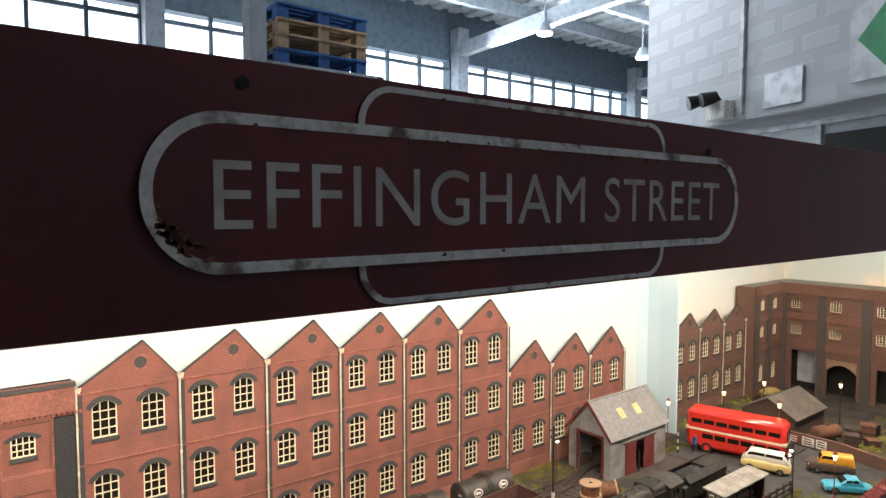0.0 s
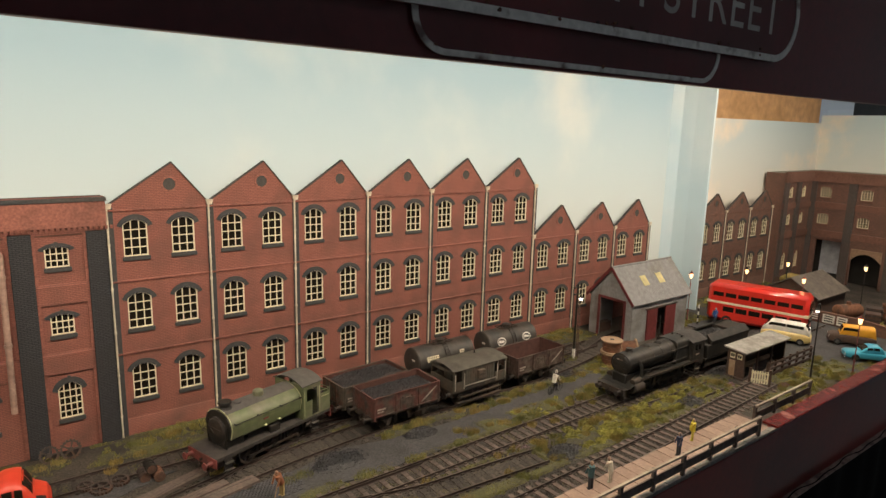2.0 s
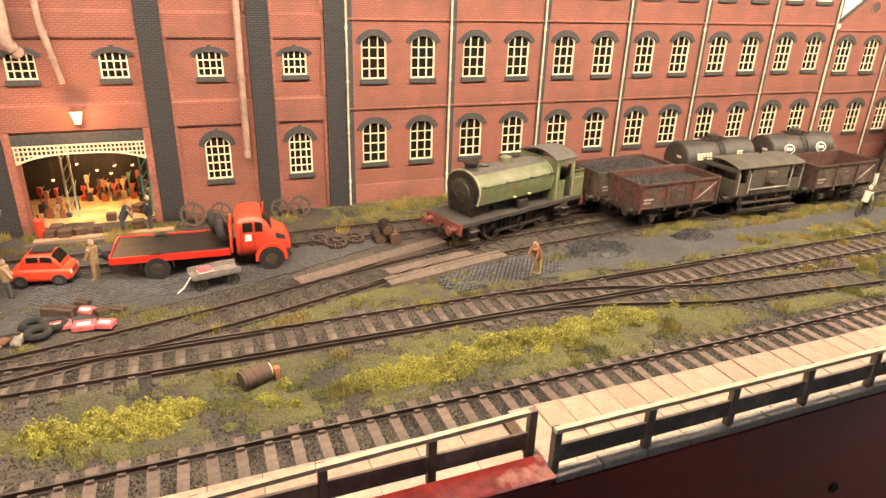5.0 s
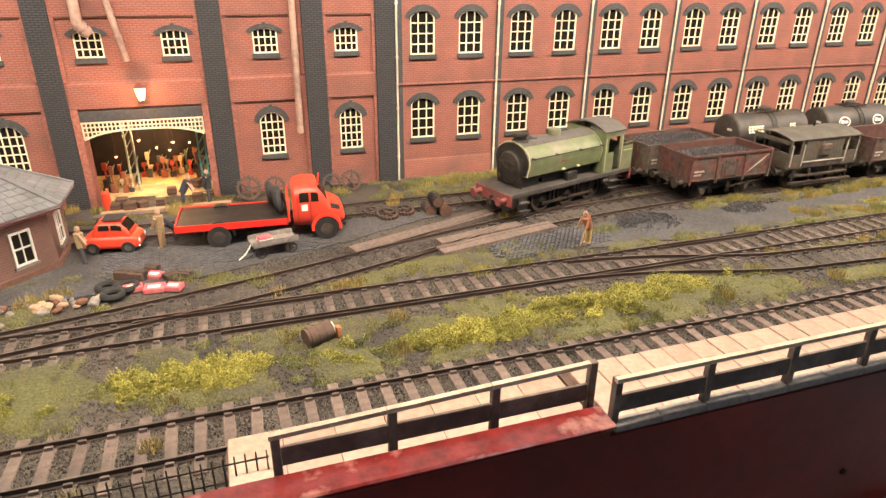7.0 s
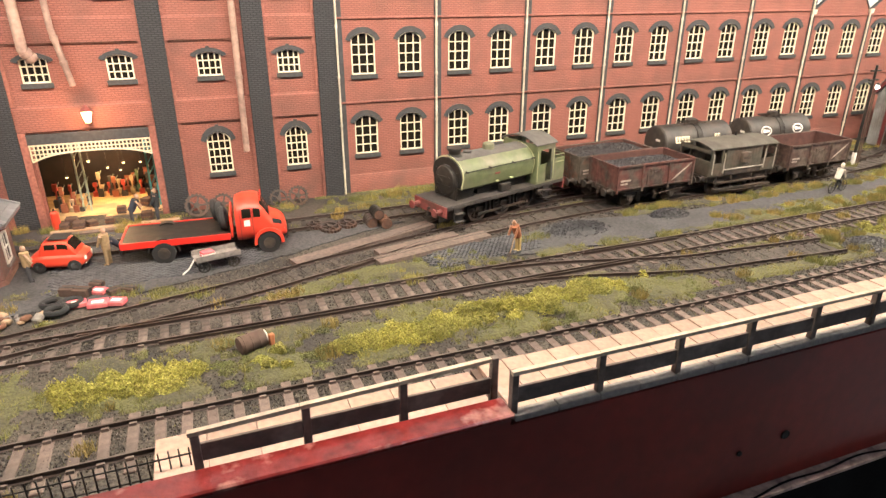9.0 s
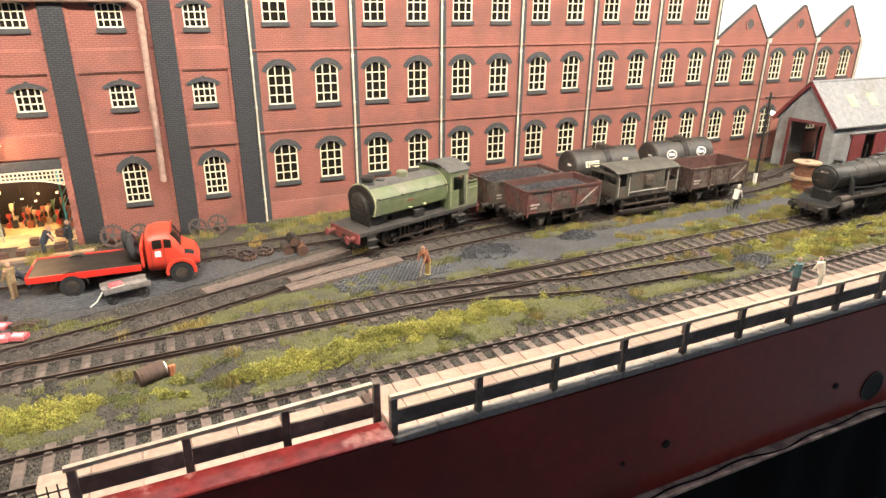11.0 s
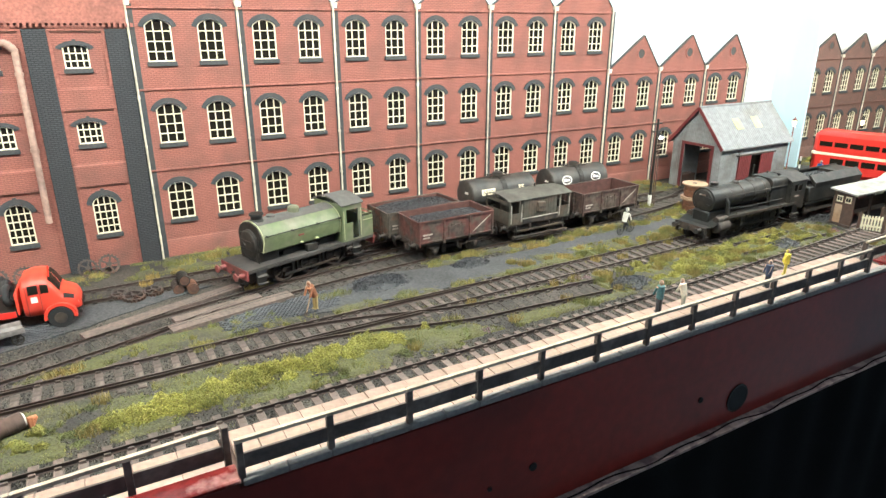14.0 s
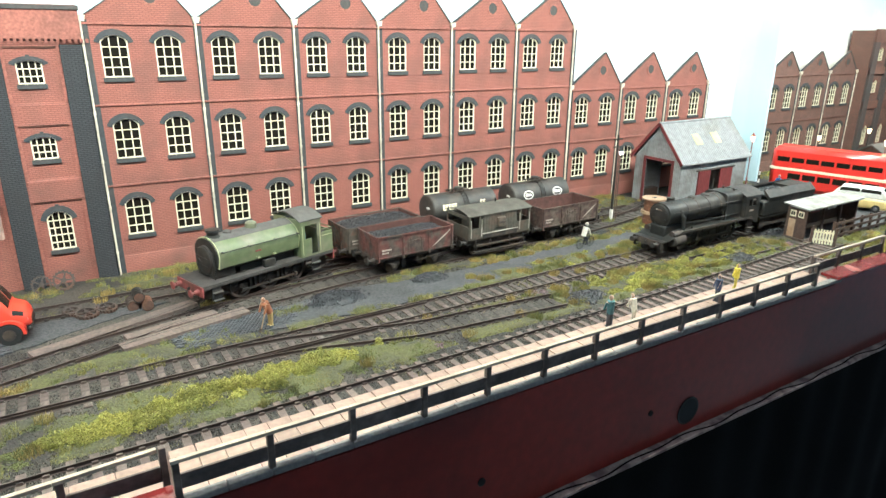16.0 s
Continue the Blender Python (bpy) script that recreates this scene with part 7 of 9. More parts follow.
tufts("fresh yellow-green grass tufts", GRASS, [(0.265, 0.700, 1.0), (0.285, 0.702, 1.0), (0.12, 0.648, 1.1), (0.16, 0.652, 1.1), (-0.07, 0.690, 1.2), (-0.13, 0.715, 1.2), (-0.10, 0.702, 1.0), (0.35, 0.660, 1.2), (0.42, 0.656, 1.2), (0.50, 0.656, 1.1), (0.60, 0.660, 1.2), (0.36, 0.575, 1.2), (0.14, 0.90, 1.5), (0.18, 0.905, 1.5), (0.22, 0.91, 1.4),
                                                (0.30, 0.905, 1.4), (0.38, 0.91, 1.5), (0.46, 0.905, 1.3), (0.55, 0.905, 1.4), (0.65, 0.905, 1.4), (0.84, 0.89, 1.6), (0.87, 0.87, 1.6), (0.90, 0.86, 1.6), (0.86, 0.84, 1.4), (0.88, 0.80, 1.2), (-0.31, 0.665, 1.2)], 22, 0.008, 0.012, 240)


rnd = random.Random(63)
tufts("scattered dry straw tufts over the yard", STRAW, [(*rnd.choice(spots), rnd.uniform(0.35, 0.8)) for _ in range(110)], 23, 0.0065, 0.008, 110)


rnd = random.Random(66)
tall = []
for x0, x1, y0, y1, n in ((0.50, 1.02, 0.538, 0.604, 120), (0.50, 0.90, 0.646, 0.690, 70), (0.42, 0.88, 0.722, 0.748, 60), (1.0, 1.30, 0.44, 0.53, 70), (0.85, 1.03, 0.70, 0.80, 60), (0.15, 1.03, 0.895, 0.930, 130), (1.26, 1.36, 0.80, 0.88, 20), (-0.34, -0.10, 0.875, 0.925, 20)):
    for _ in range(n):
        q = (rnd.uniform(x0, x1), rnd.uniform(y0, y1), rnd.uniform(0.5, 1.1))
        if clear_of_rails(q[0], q[1], 0.024):
            tall.append(q)
tufts("yellow-green static grass tufts across the yard", GRASS, tall[::2], 24, 0.0090, 0.010, 210)
tufts("pale straw grass tufts across the yard", STRAW, tall[1::3], 25, 0.0095, 0.010, 200)


def bushes(label, spots, mat, seed, per=900, leaf=0.0010, name="bushes"):
    """Clumps of small leaves, thicker in the heart, with an uneven outline."""
    rnd = random.Random(seed)
    verts, faces = [], []
    for x, y, r, h in spots:
        for _ in range(int(per * (r / 0.01) ** 1.3)):
            a, d, e = rnd.random() * math.tau, r * rnd.random() ** 0.6, rnd.random()
            bump2 = 0.75 + 0.5 * noise.noise((x * 300 + math.cos(a) * 2, y * 300 + math.sin(a) * 2, e * 2))
            px, py = x + d * math.cos(a) * bump2, y + d * math.sin(a) * bump2 * 0.8
            pz = DECK + h * bump2 * math.sqrt(max(0.02, 1 - (d / r) ** 2)) * (0.25 + 0.75 * e)
            m = Euler((rnd.uniform(-1.1, 1.1), rnd.uniform(-1.1, 1.1), rnd.random() * 6.3)).to_matrix()
            s = leaf * rnd.uniform(0.5, 1.1)
            n = len(verts)
            verts += [tuple(Vector((px, py, pz)) + m @ Vector(q)) for q in ((-s, -s * 0.5, 0), (s, -s * 0.5, 0), (0, s, s * 0.3))]
            faces.append((n, n + 1, n + 2))
    return stuff_mesh(name, verts, faces, mat, label, "bush")


rnd = random.Random(77)
row = []
x = -0.34
while x < 0.345:
    dense = 0.12 if x < -0.165 else 1.0 if x < -0.072 else 0.30 if x < 0.035 else 1.0 if x < 0.29 else 0.3
    if rnd.random() < dense:
        size = 0.55 + 0.45 * dense
        row.append((x, 0.5545 + max(0, x - 0.1) * 0.08 + rnd.uniform(-0.012, 0.012), rnd.uniform(0.009, 0.015) * size, rnd.uniform(0.008, 0.016) * size))
    x += rnd.uniform(0.003, 0.006)
low = [(rnd.uniform(-0.48, 0.36), 0.552 + rnd.gauss(0, 0.019), rnd.uniform(0.006, 0.013), rnd.uniform(0.0022, 0.0042)) for _ in range(120)]
low = [q for q in low if 0.521 < q[1] < 0.596]
bushes("dark olive low weeds between the tracks", low, MOSS, 34, 520, 0.0007, "low_weeds")
bushes("low row of bright yellow-green bushes between the tracks", row, FOAM, 31, 1700, 0.0008)
more = [(0.62 + rnd.uniform(0, 0.36), 0.573 + rnd.uniform(-0.026, 0.026), rnd.uniform(0.006, 0.013), rnd.uniform(0.005, 0.012)) for _ in range(80)]
more += [(rnd.uniform(0.86, 1.03), rnd.uniform(0.70, 0.78), rnd.uniform(0.005, 0.010), rnd.uniform(0.004, 0.009)) for _ in range(26)]
more += [(rnd.uniform(0.62, 1.04), rnd.uniform(0.656, 0.690), rnd.uniform(0.004, 0.008), rnd.uniform(0.003, 0.007)) for _ in range(34)]
more = [q for q in more if clear_of_rails(q[0], q[1], 0.022)]
more += [(1.12 + rnd.uniform(0, 0.15), 0.50 + rnd.uniform(-0.04, 0.03), rnd.uniform(0.008, 0.012), rnd.uniform(0.005, 0.010)) for _ in range(18)]
more += [(1.48 + rnd.uniform(0, 0.4), 0.88 + rnd.uniform(-0.04, 0.03), rnd.uniform(0.008, 0.014), rnd.uniform(0.006, 0.012)) for _ in range(26)]
more += [(1.62 + rnd.uniform(0, 0.3), 0.50 + rnd.uniform(-0.04, 0.05), rnd.uniform(0.008, 0.016), rnd.uniform(0.006, 0.014)) for _ in range(26)]
bushes("scattered bright green bushes in the yard", more, FOAM, 32)
bushes("small clumps of faded purple heather", [(0.555, 0.600, 0.008, 0.008), (0.565, 0.597, 0.008, 0.008), (0.735, 0.600, 0.009, 0.007), (0.69, 0.738, 0.008, 0.008), (1.02, 0.555, 0.012, 0.008), (0.38, 0.540, 0.008, 0.005), (1.10, 0.50, 0.012, 0.008)], HEATHER, 33, 320, 0.0011)

# loose ballast and cinders
rnd = random.Random(55)
verts, faces = [], []
for _ in range(80000):
    x = rnd.uniform(-0.45, 1.05)
    y = rnd.choice((curve_y(MAIN, x), curve_y(NEAR, x), curve_y(NEAR, x), curve_y(LOOP, x), 0.60, 0.53, 0.73)) + rnd.gauss(0, 0.016)
    if y < 0.4735 and x > -0.1:
        continue
    s = rnd.uniform(0.0005, 0.0013)
    n = len(verts)
    z = DECK + 0.0002
    a = rnd.random() * math.tau
    verts += [(x + s * math.cos(a), y + s * math.sin(a), z), (x + s * math.cos(a + 2.1), y + s * math.sin(a + 2.1), z), (x + s * math.cos(a + 4.2), y + s * math.sin(a + 4.2), z), (x, y, z + s * 1.1)]
    faces += [(n, n + 1, n + 3), (n + 1, n + 2, n + 3), (n + 2, n, n + 3)]
stuff_mesh("ballast_stones", verts, faces, material("grey_brown_stones", (0.080, 0.067, 0.055), 0.9, scale=300, second=(0.040, 0.035, 0.031), mix_scale=60, island=0.7, bump=0), "loose grey-brown ballast stones between the sleepers", "ballast")

# ---------------------------------------------------------------- goods shed
shed = thing("goods_shed", "grey corrugated goods shed with dark red doors and pale roof", "shed", (1.050, 0.790, DECK))
SL, SW, SE, SR = 0.195, 0.110, 0.090, 0.153
b = bmesh.new()
holed(b, 0.0, SL, 0.0, SE, [(0.060, 0.140, 0.0, 0.066)], 0.0, 0.003)
for k in range(48):
    u = 0.002 + 0.0040 * k
    if not 0.056 < u < 0.141:
        box(b, u, u + 0.0018, -0.0008, 0.0, 0.0, SE)
holed(b, 0.0, SL, 0.0, SE, [(0.075, 0.118, 0.0, 0.066)], SW - 0.003, SW)
part("long_wall", b, SHED_GREY, shed, smooth=False)
for x2, opening in ((0.0, True), (SL - 0.003, False)):
    b = bmesh.new()
    holes = [(0.022, 0.083, 0.0, 0.084)] if opening else []
    holed(b, 0.003, SW - 0.003, 0.0, SE, holes, x2, x2 + 0.003, "x")
    prism(b, [(0.003, SE), (SW - 0.003, SE), (SW / 2, SR)], x2, x2 + 0.003, "x")
    for k in range(26):
        v = 0.004 + 0.0040 * k
        top = SE + (SR - SE) * (1 - abs(2 * v / SW - 1)) - 0.002
        if opening:
            box(b, x2 - 0.0007, x2, v, v + 0.0018, 0.0845 if 0.0205 < v < 0.083 else 0.0, top)
    part("gable_wall", b, SHED_GREY, shed, smooth=False)
for s in (-1, 1):
    b = bmesh.new()
    low, high = (SW / 2 + s * (SW / 2 + 0.006), SE - 0.0064), (SW / 2, SR)
    cols = []
    for k in range(161):
        u = -0.007 + (SL + 0.014) * k / 160
        dz = 0.0011 if k % 4 < 2 else 0.0
        cols.append([b.verts.new((u, y, z)) for y, z in ((low[0], low[1] + dz + 0.001), (high[0], high[1] + dz + 0.001), (high[0], high[1] - 0.0006), (low[0], low[1] - 0.0006))])
    for c0, c1 in zip(cols, cols[1:]):
        for q in range(4):
            b.faces.new((c0[q], c0[(q + 1) % 4], c1[(q + 1) % 4], c1[q]))
    b.faces.new(cols[0])
    b.faces.new(cols[-1][::-1])
    bmesh.ops.recalc_face_normals(b, faces=b.faces[:])
    rf = part("roof_slope", b, ROOF_SHEET, shed, smooth=False)
    if s < 0:
        for u in (0.070, 0.125):
            b = bmesh.new()
            beam(b, (u, SW / 2 - 0.020, SR - 0.0214), (u, SW / 2 - 0.036, SR - 0.0396), 0.019, 0.0016)
            part("skylight", b, material("yellowed_skylight", (0.50, 0.43, 0.20), 0.5, scale=100), rf, "yellowed roof light sheet")
b = bmesh.new()
cyl(b, (-0.007, SW / 2, SR + 0.0016), (SL + 0.007, SW / 2, SR + 0.0016), 0.0022, seg=10)
part("ridge", b, ROOF_SHEET, shed)
b = bmesh.new()
for s in (-1, 1):
    beam(b, (-0.0078, SW / 2 + s * (SW / 2 + 0.006), SE - 0.006), (-0.0078, SW / 2, SR + 0.0005), 0.0014, 0.006)
part("bargeboard", b, DARK_RED, shed, "dark red bargeboards")
for v0, v1, z0, z1 in ((0.0165, 0.0222, 0.0, 0.089), (0.0828, 0.0885, 0.0, 0.089), (0.0222, 0.0828, 0.0838, 0.089)):
    b = bmesh.new()
    box(b, -0.0018, -0.0002, v0, v1, z0, z1)
    part("door_frame", b, DARK_RED, shed)
for u0, u1 in ((0.048, 0.082), (0.112, 0.148)):
    b = bmesh.new()
    box(b, u0, u1, -0.0032, -0.0012, 0.001, 0.068)
    door = part("sliding_door", b, DARK_RED, shed, "dark red sliding door")
    for k in range(7):
        u = u0 + (u1 - u0) * k / 7
        b = bmesh.new()
        box(b, u + 0.0003, u + (u1 - u0) / 7 - 0.0003, -0.0038, -0.0032, 0.001, 0.068)
        part("plank", b, DARK_RED, door)
b = bmesh.new()
box(b, 0.042, 0.155, -0.0042, -0.0010, 0.0682, 0.0705)
part("door_rail", b, DARK_METAL, shed)
b = bmesh.new()
cyl(b, (0.090, -0.006, 0.0), (0.090, -0.006, 0.050), 0.0012)
part("gutter_pipe", b, BLACK_PAINT, shed)
b = bmesh.new()
box(b, 0.006, 0.05, 0.09, 0.105, 0.0, 0.02)
part("inner_bench", b, BROWN_WOOD, shed)

# cable drums
for k, (x, y, up, lying) in enumerate(((0.928, 0.742, 0.0, False), (0.9285, 0.7425, 0.0244, False), (0.966, 0.752, 0.0, True))):
    ob = thing("cable_drum", "wooden cable drum with wound brown cable, " + ("lying on its rim" if lying else "on top of another" if up else "standing under another"), "drum", (x, y, DECK + up), 20 + 15 * k, "cable drums")
    ob.scale = (1.24, 1.24, 0.82)
    if lying:
        ob.matrix_basis = pose(x, y, DECK + 0.0160 * 1.15, 82, 0, 48) @ Matrix.Scale(1.15, 4)
    for z in (0.0, 0.0265):
        b = bmesh.new()
        cyl(b, (0, 0, z), (0, 0, z + 0.0026), 0.0165 if not lying else 0.016, seg=26)
        part("flange", b, TIMBER, ob, "pale timber flange")
    b = bmesh.new()
    cyl(b, (0, 0, 0.0026), (0, 0, 0.0265), 0.0130, seg=26)
    cyl(b, (0, 0, 0.0125), (0, 0, 0.0150), 0.0140, seg=26)
    part("cable", b, RUST, ob, "brown wound cable")
    b = bmesh.new()
    cyl(b, (0, 0, 0.0291), (0, 0, 0.0297), 0.0032, seg=12)
    part("hub", b, BLACK_PAINT, ob)

# crates and an oil drum rack beside the shed
for x, y, w, h, mt in ((1.020, 0.766, 0.014, 0.014, BUFFER_RED), (1.036, 0.772, 0.014, 0.010, BROWN_WOOD), (1.008, 0.745, 0.010, 0.008, TIMBER)):
    ob = thing("crate", "small wooden crate beside the goods shed", "crate", (x, y, DECK), 15, "crates by the shed")
    b = bmesh.new()
    box(b, -w / 2, w / 2, -w / 2, w / 2, 0, h, 0.0006)
    part("body", b, mt, ob)
    b = bmesh.new()
    for z in (h * 0.2, h * 0.7):
        box(b, -w / 2 - 0.0006, w / 2 + 0.0006, -w / 2 - 0.0006, w / 2 + 0.0006, z, z + 0.0015)
    part("batten", b, BROWN_WOOD, ob)

# telegraph pole with a lamp
pole = thing("signal_pole", "tall dark pole with a ladder, crossarm and small lamp", "pole", (0.889, 0.800, DECK))
b = bmesh.new()
cyl(b, (0, 0, 0), (0, 0, 0.020), 0.0030, seg=10)
part("white_foot", b, WHITE_PAINT, pole, "white painted foot")
b = bmesh.new()
cyl(b, (0, 0, 0.020), (0, 0, 0.150), 0.0024, 0.0018, 10)
part("shaft", b, BLACK_PAINT, pole)
b = bmesh.new()
for z in (0.128, 0.141):
    box(b, -0.010, 0.010, -0.0012, 0.0012, z, z + 0.0022)
part("crossarm", b, BLACK_PAINT, pole)
b = bmesh.new()
for u in (0.0045, 0.0095):
    cyl(b, (u, -0.002, 0.0), (u * 0.7, -0.002, 0.122), 0.0008, seg=6)
for k in range(16):
    box(b, 0.0040, 0.0092, -0.0024, -0.0016, 0.006 + 0.0074 * k, 0.0070 + 0.0074 * k)
part("ladder", b, BROWN_WOOD, pole)
b = bmesh.new()
ball(b, (0.006, -0.004, 0.119), 0.0030)
part("lamp", b, LAMP_COOL, pole)
b = bmesh.new()
cyl(b, (0.006, -0.004, 0.1215), (0.006, -0.004, 0.1255), 0.0042, 0.001, 12)
part("shade", b, BLACK_PAINT, pole)


# ---------------------------------------------------------------- street lamps
def street_lamp(x, y, h, red, cool=False, power=0.012):
    ob = thing("street_lamp", "lit %s street lamp on a slim post" % ("red gas" if red else "black"), "lamp", (x, y, DECK), 0, "street lamps")
    mt = BUFFER_RED if red else BLACK_PAINT
    b = bmesh.new()
    cyl(b, (0, 0, 0), (0, 0, h * 0.25), 0.0018, 0.0013, 10)
    cyl(b, (0, 0, h * 0.25), (0, 0, h - 0.006), 0.0011, 0.0009, 10)
    cyl(b, (0, 0, h * 0.25), (0, 0, h * 0.27), 0.0022, seg=10)
    box(b, -0.004, 0.004, -0.0004, 0.0004, h * 0.82, h * 0.82 + 0.0008)
    part("post", b, mt, ob)
    b = bmesh.new()
    cyl(b, (0, 0, h - 0.006), (0, 0, h + 0.004), 0.0024, 0.0044, 6)
    part("lantern", b, LAMP_COOL if cool else LAMP_GLOW, ob, "glowing glass lantern")
    b = bmesh.new()
    cyl(b, (0, 0, h + 0.0042), (0, 0, h + 0.0105), 0.0056, 0.0008, 6)
    ball(b, (0, 0, h + 0.011), 0.0010)
    part("cap", b, mt, ob)
    return ob


street_lamp(1.297, 0.817, 0.112, True)
street_lamp(1.270, 0.456, 0.104, True)
street_lamp(1.515, 0.800, 0.100, False)
street_lamp(1.480, 0.650, 0.112, True)
street_lamp(1.640, 0.760, 0.112, False)
street_lamp(1.80, 0.640, 0.105, False)
ob = thing("swan_neck_lamp", "black swan neck yard lamp with a bright bulb", "lamp", (1.182, 0.492, DECK))
b = bmesh.new()
tube(b, [(0, 0, 0), (0, 0, 0.135), (-0.003, 0, 0.141), (-0.007, 0, 0.140), (-0.009, 0, 0.134)], 0.0012, 8)
cyl(b, (0, 0, 0), (0, 0, 0.03), 0.0020, 0.0014, 10)
part("post", b, BLACK_PAINT, ob)
b = bmesh.new()
ball(b, (-0.009, 0, 0.1285), 0.0030)
part("bulb", b, LAMP_COOL, ob)
b = bmesh.new()
cyl(b, (-0.009, 0, 0.130), (-0.009, 0, 0.1345), 0.0046, 0.0012, 12)
part("shade", b, BLACK_PAINT, ob)


# ---------------------------------------------------------------- road vehicles
def road_wheel(ob, x, y, r, w, hub=CHROME):
    b = bmesh.new()
    cyl(b, (x, y - w / 2, r), (x, y + w / 2, r), r, seg=18)
    wh = part("wheel", b, TYRE, ob)
    b = bmesh.new()
    cyl(b, (x, y - w / 2 - 0.0004, r), (x, y + w / 2 + 0.0004, r), r * 0.55, seg=14)
    part("hub", b, hub, wh)


bus = thing("double_decker_bus", "bright red double-decker bus with a cream band", "bus", (1.392, 0.702, DECK + 0.0016), -75)
BL, BW = 0.104, 0.0285


def rounded_slab(b, x0, x1, w, z0, z1, r):
    box(b, x0, x1, -w, w, z0, z1, r)


b = bmesh.new()
rounded_slab(b, -BL, BL, BW, 0.008, 0.096, 0.0085)
part("body", b, RED, bus)
b = bmesh.new()
rounded_slab(b, -BL - 0.0004, BL + 0.0004, BW + 0.0004, 0.0485, 0.0550, 0.001)
part("band", b, CREAM, bus, "cream band between the decks")
for s in (-1, 1):
    for z0, z1, n, x0, x1 in ((0.0665, 0.0760, 7, -0.094, 0.094), (0.0325, 0.0440, 6, -0.070, 0.094)):
        for k in range(n):
            u0 = x0 + (x1 - x0) * k / n + 0.002
            u1 = x0 + (x1 - x0) * (k + 1) / n - 0.002
            b = bmesh.new()
            box(b, u0, u1, s * (BW + 0.0002) - 0.0004, s * (BW + 0.0002) + 0.0004, z0, z1, 0.0003)
            part("window", b, PANE, bus)
for e in (-1, 1):
    for z0, z1 in ((0.0630, 0.0800), (0.0310, 0.0470)):
        b = bmesh.new()
        box(b, e * (BL + 0.0002) - 0.0004, e * (BL + 0.0002) + 0.0004, -0.022, 0.022, z0, z1, 0.0003)
        part("window", b, PANE, bus)
b = bmesh.new()
box(b, BL, BL + 0.0008, -0.014, 0.014, 0.0550, 0.0615)
part("blind_box", b, BLACK_PAINT, bus)
for y in (-0.018, 0.018):
    b = bmesh.new()
    cyl(b, (BL - 0.001, y, 0.0180), (BL + 0.0012, y, 0.0180), 0.0032, seg=12)
    part("headlight", b, LAMP_COOL, bus, "lit headlight")
for x2 in (-0.058, 0.062):
    for s in (-1, 1):
        road_wheel(bus, x2, s * (BW - 0.003), 0.0115, 0.007, RED)


def station(rows, x):
    """Half width, bottom and top of a rounded body at x, between its rows (x, half width, bottom, top)."""
    for a, c in zip(rows, rows[1:]):
        if a[0] <= x <= c[0]:
            f = (x - a[0]) / (c[0] - a[0])
            return [a[k] + (c[k] - a[k]) * f for k in (1, 2, 3)]
    return list(rows[0][1:] if x < rows[0][0] else rows[-1][1:])


def shell_point(rows, x, q, grow=0.0, power=3.2):
    """A point on the rounded section at x; q runs round it in degrees, 0 at +y and 90 on top."""
    w, z0, z1 = station(rows, x)
    c, s2 = math.cos(radians(q)), math.sin(radians(q))
    r = (abs(c) ** power + abs(s2) ** power) ** (-1 / power)
    return x, (w + grow) * r * c, (z0 + z1) / 2 + ((z1 - z0) / 2 + grow) * r * s2


def shell(b, rows, power=3.2, steps=24, seg=32):
    x0, x1 = rows[0][0], rows[-1][0]
    rings = [[b.verts.new(shell_point(rows, x0 + (x1 - x0) * i / steps, 360 * k / seg, 0, power)) for k in range(seg)] for i in range(steps + 1)]
    for r, q in zip(rings, rings[1:]):
        for k in range(seg):
            b.faces.new((r[k], r[(k + 1) % seg], q[(k + 1) % seg], q[k]))
    b.faces.new(rings[0])
    b.faces.new(rings[-1][::-1])
    bmesh.ops.recalc_face_normals(b, faces=b.faces[:])


def shell_patch(b, rows, x0, x1, q0, q1, grow=0.0003, power=3.2, nx=6, nq=8):
    """A curved pane that lies on a rounded body."""
    lay = []
    for g in (grow, grow - 0.0006):
        lay.append([[b.verts.new(shell_point(rows, x0 + (x1 - x0) * i / nx, q0 + (q1 - q0) * k / nq, g, power)) for k in range(nq + 1)] for i in range(nx + 1)])
    for v in lay:
        for i in range(nx):
            for k in range(nq):
                b.faces.new((v[i][k], v[i + 1][k], v[i + 1][k + 1], v[i][k + 1]))
    rim = [(i, 0) for i in range(nx)] + [(nx, k) for k in range(nq)] + [(i, nq) for i in range(nx, 0, -1)] + [(0, k) for k in range(nq, 0, -1)]
    for (i, k), (m, n) in zip(rim, rim[1:] + rim[:1]):
        b.faces.new((lay[0][i][k], lay[0][m][n], lay[1][m][n], lay[1][i][k]))
    bmesh.ops.recalc_face_normals(b, faces=b.faces[:])


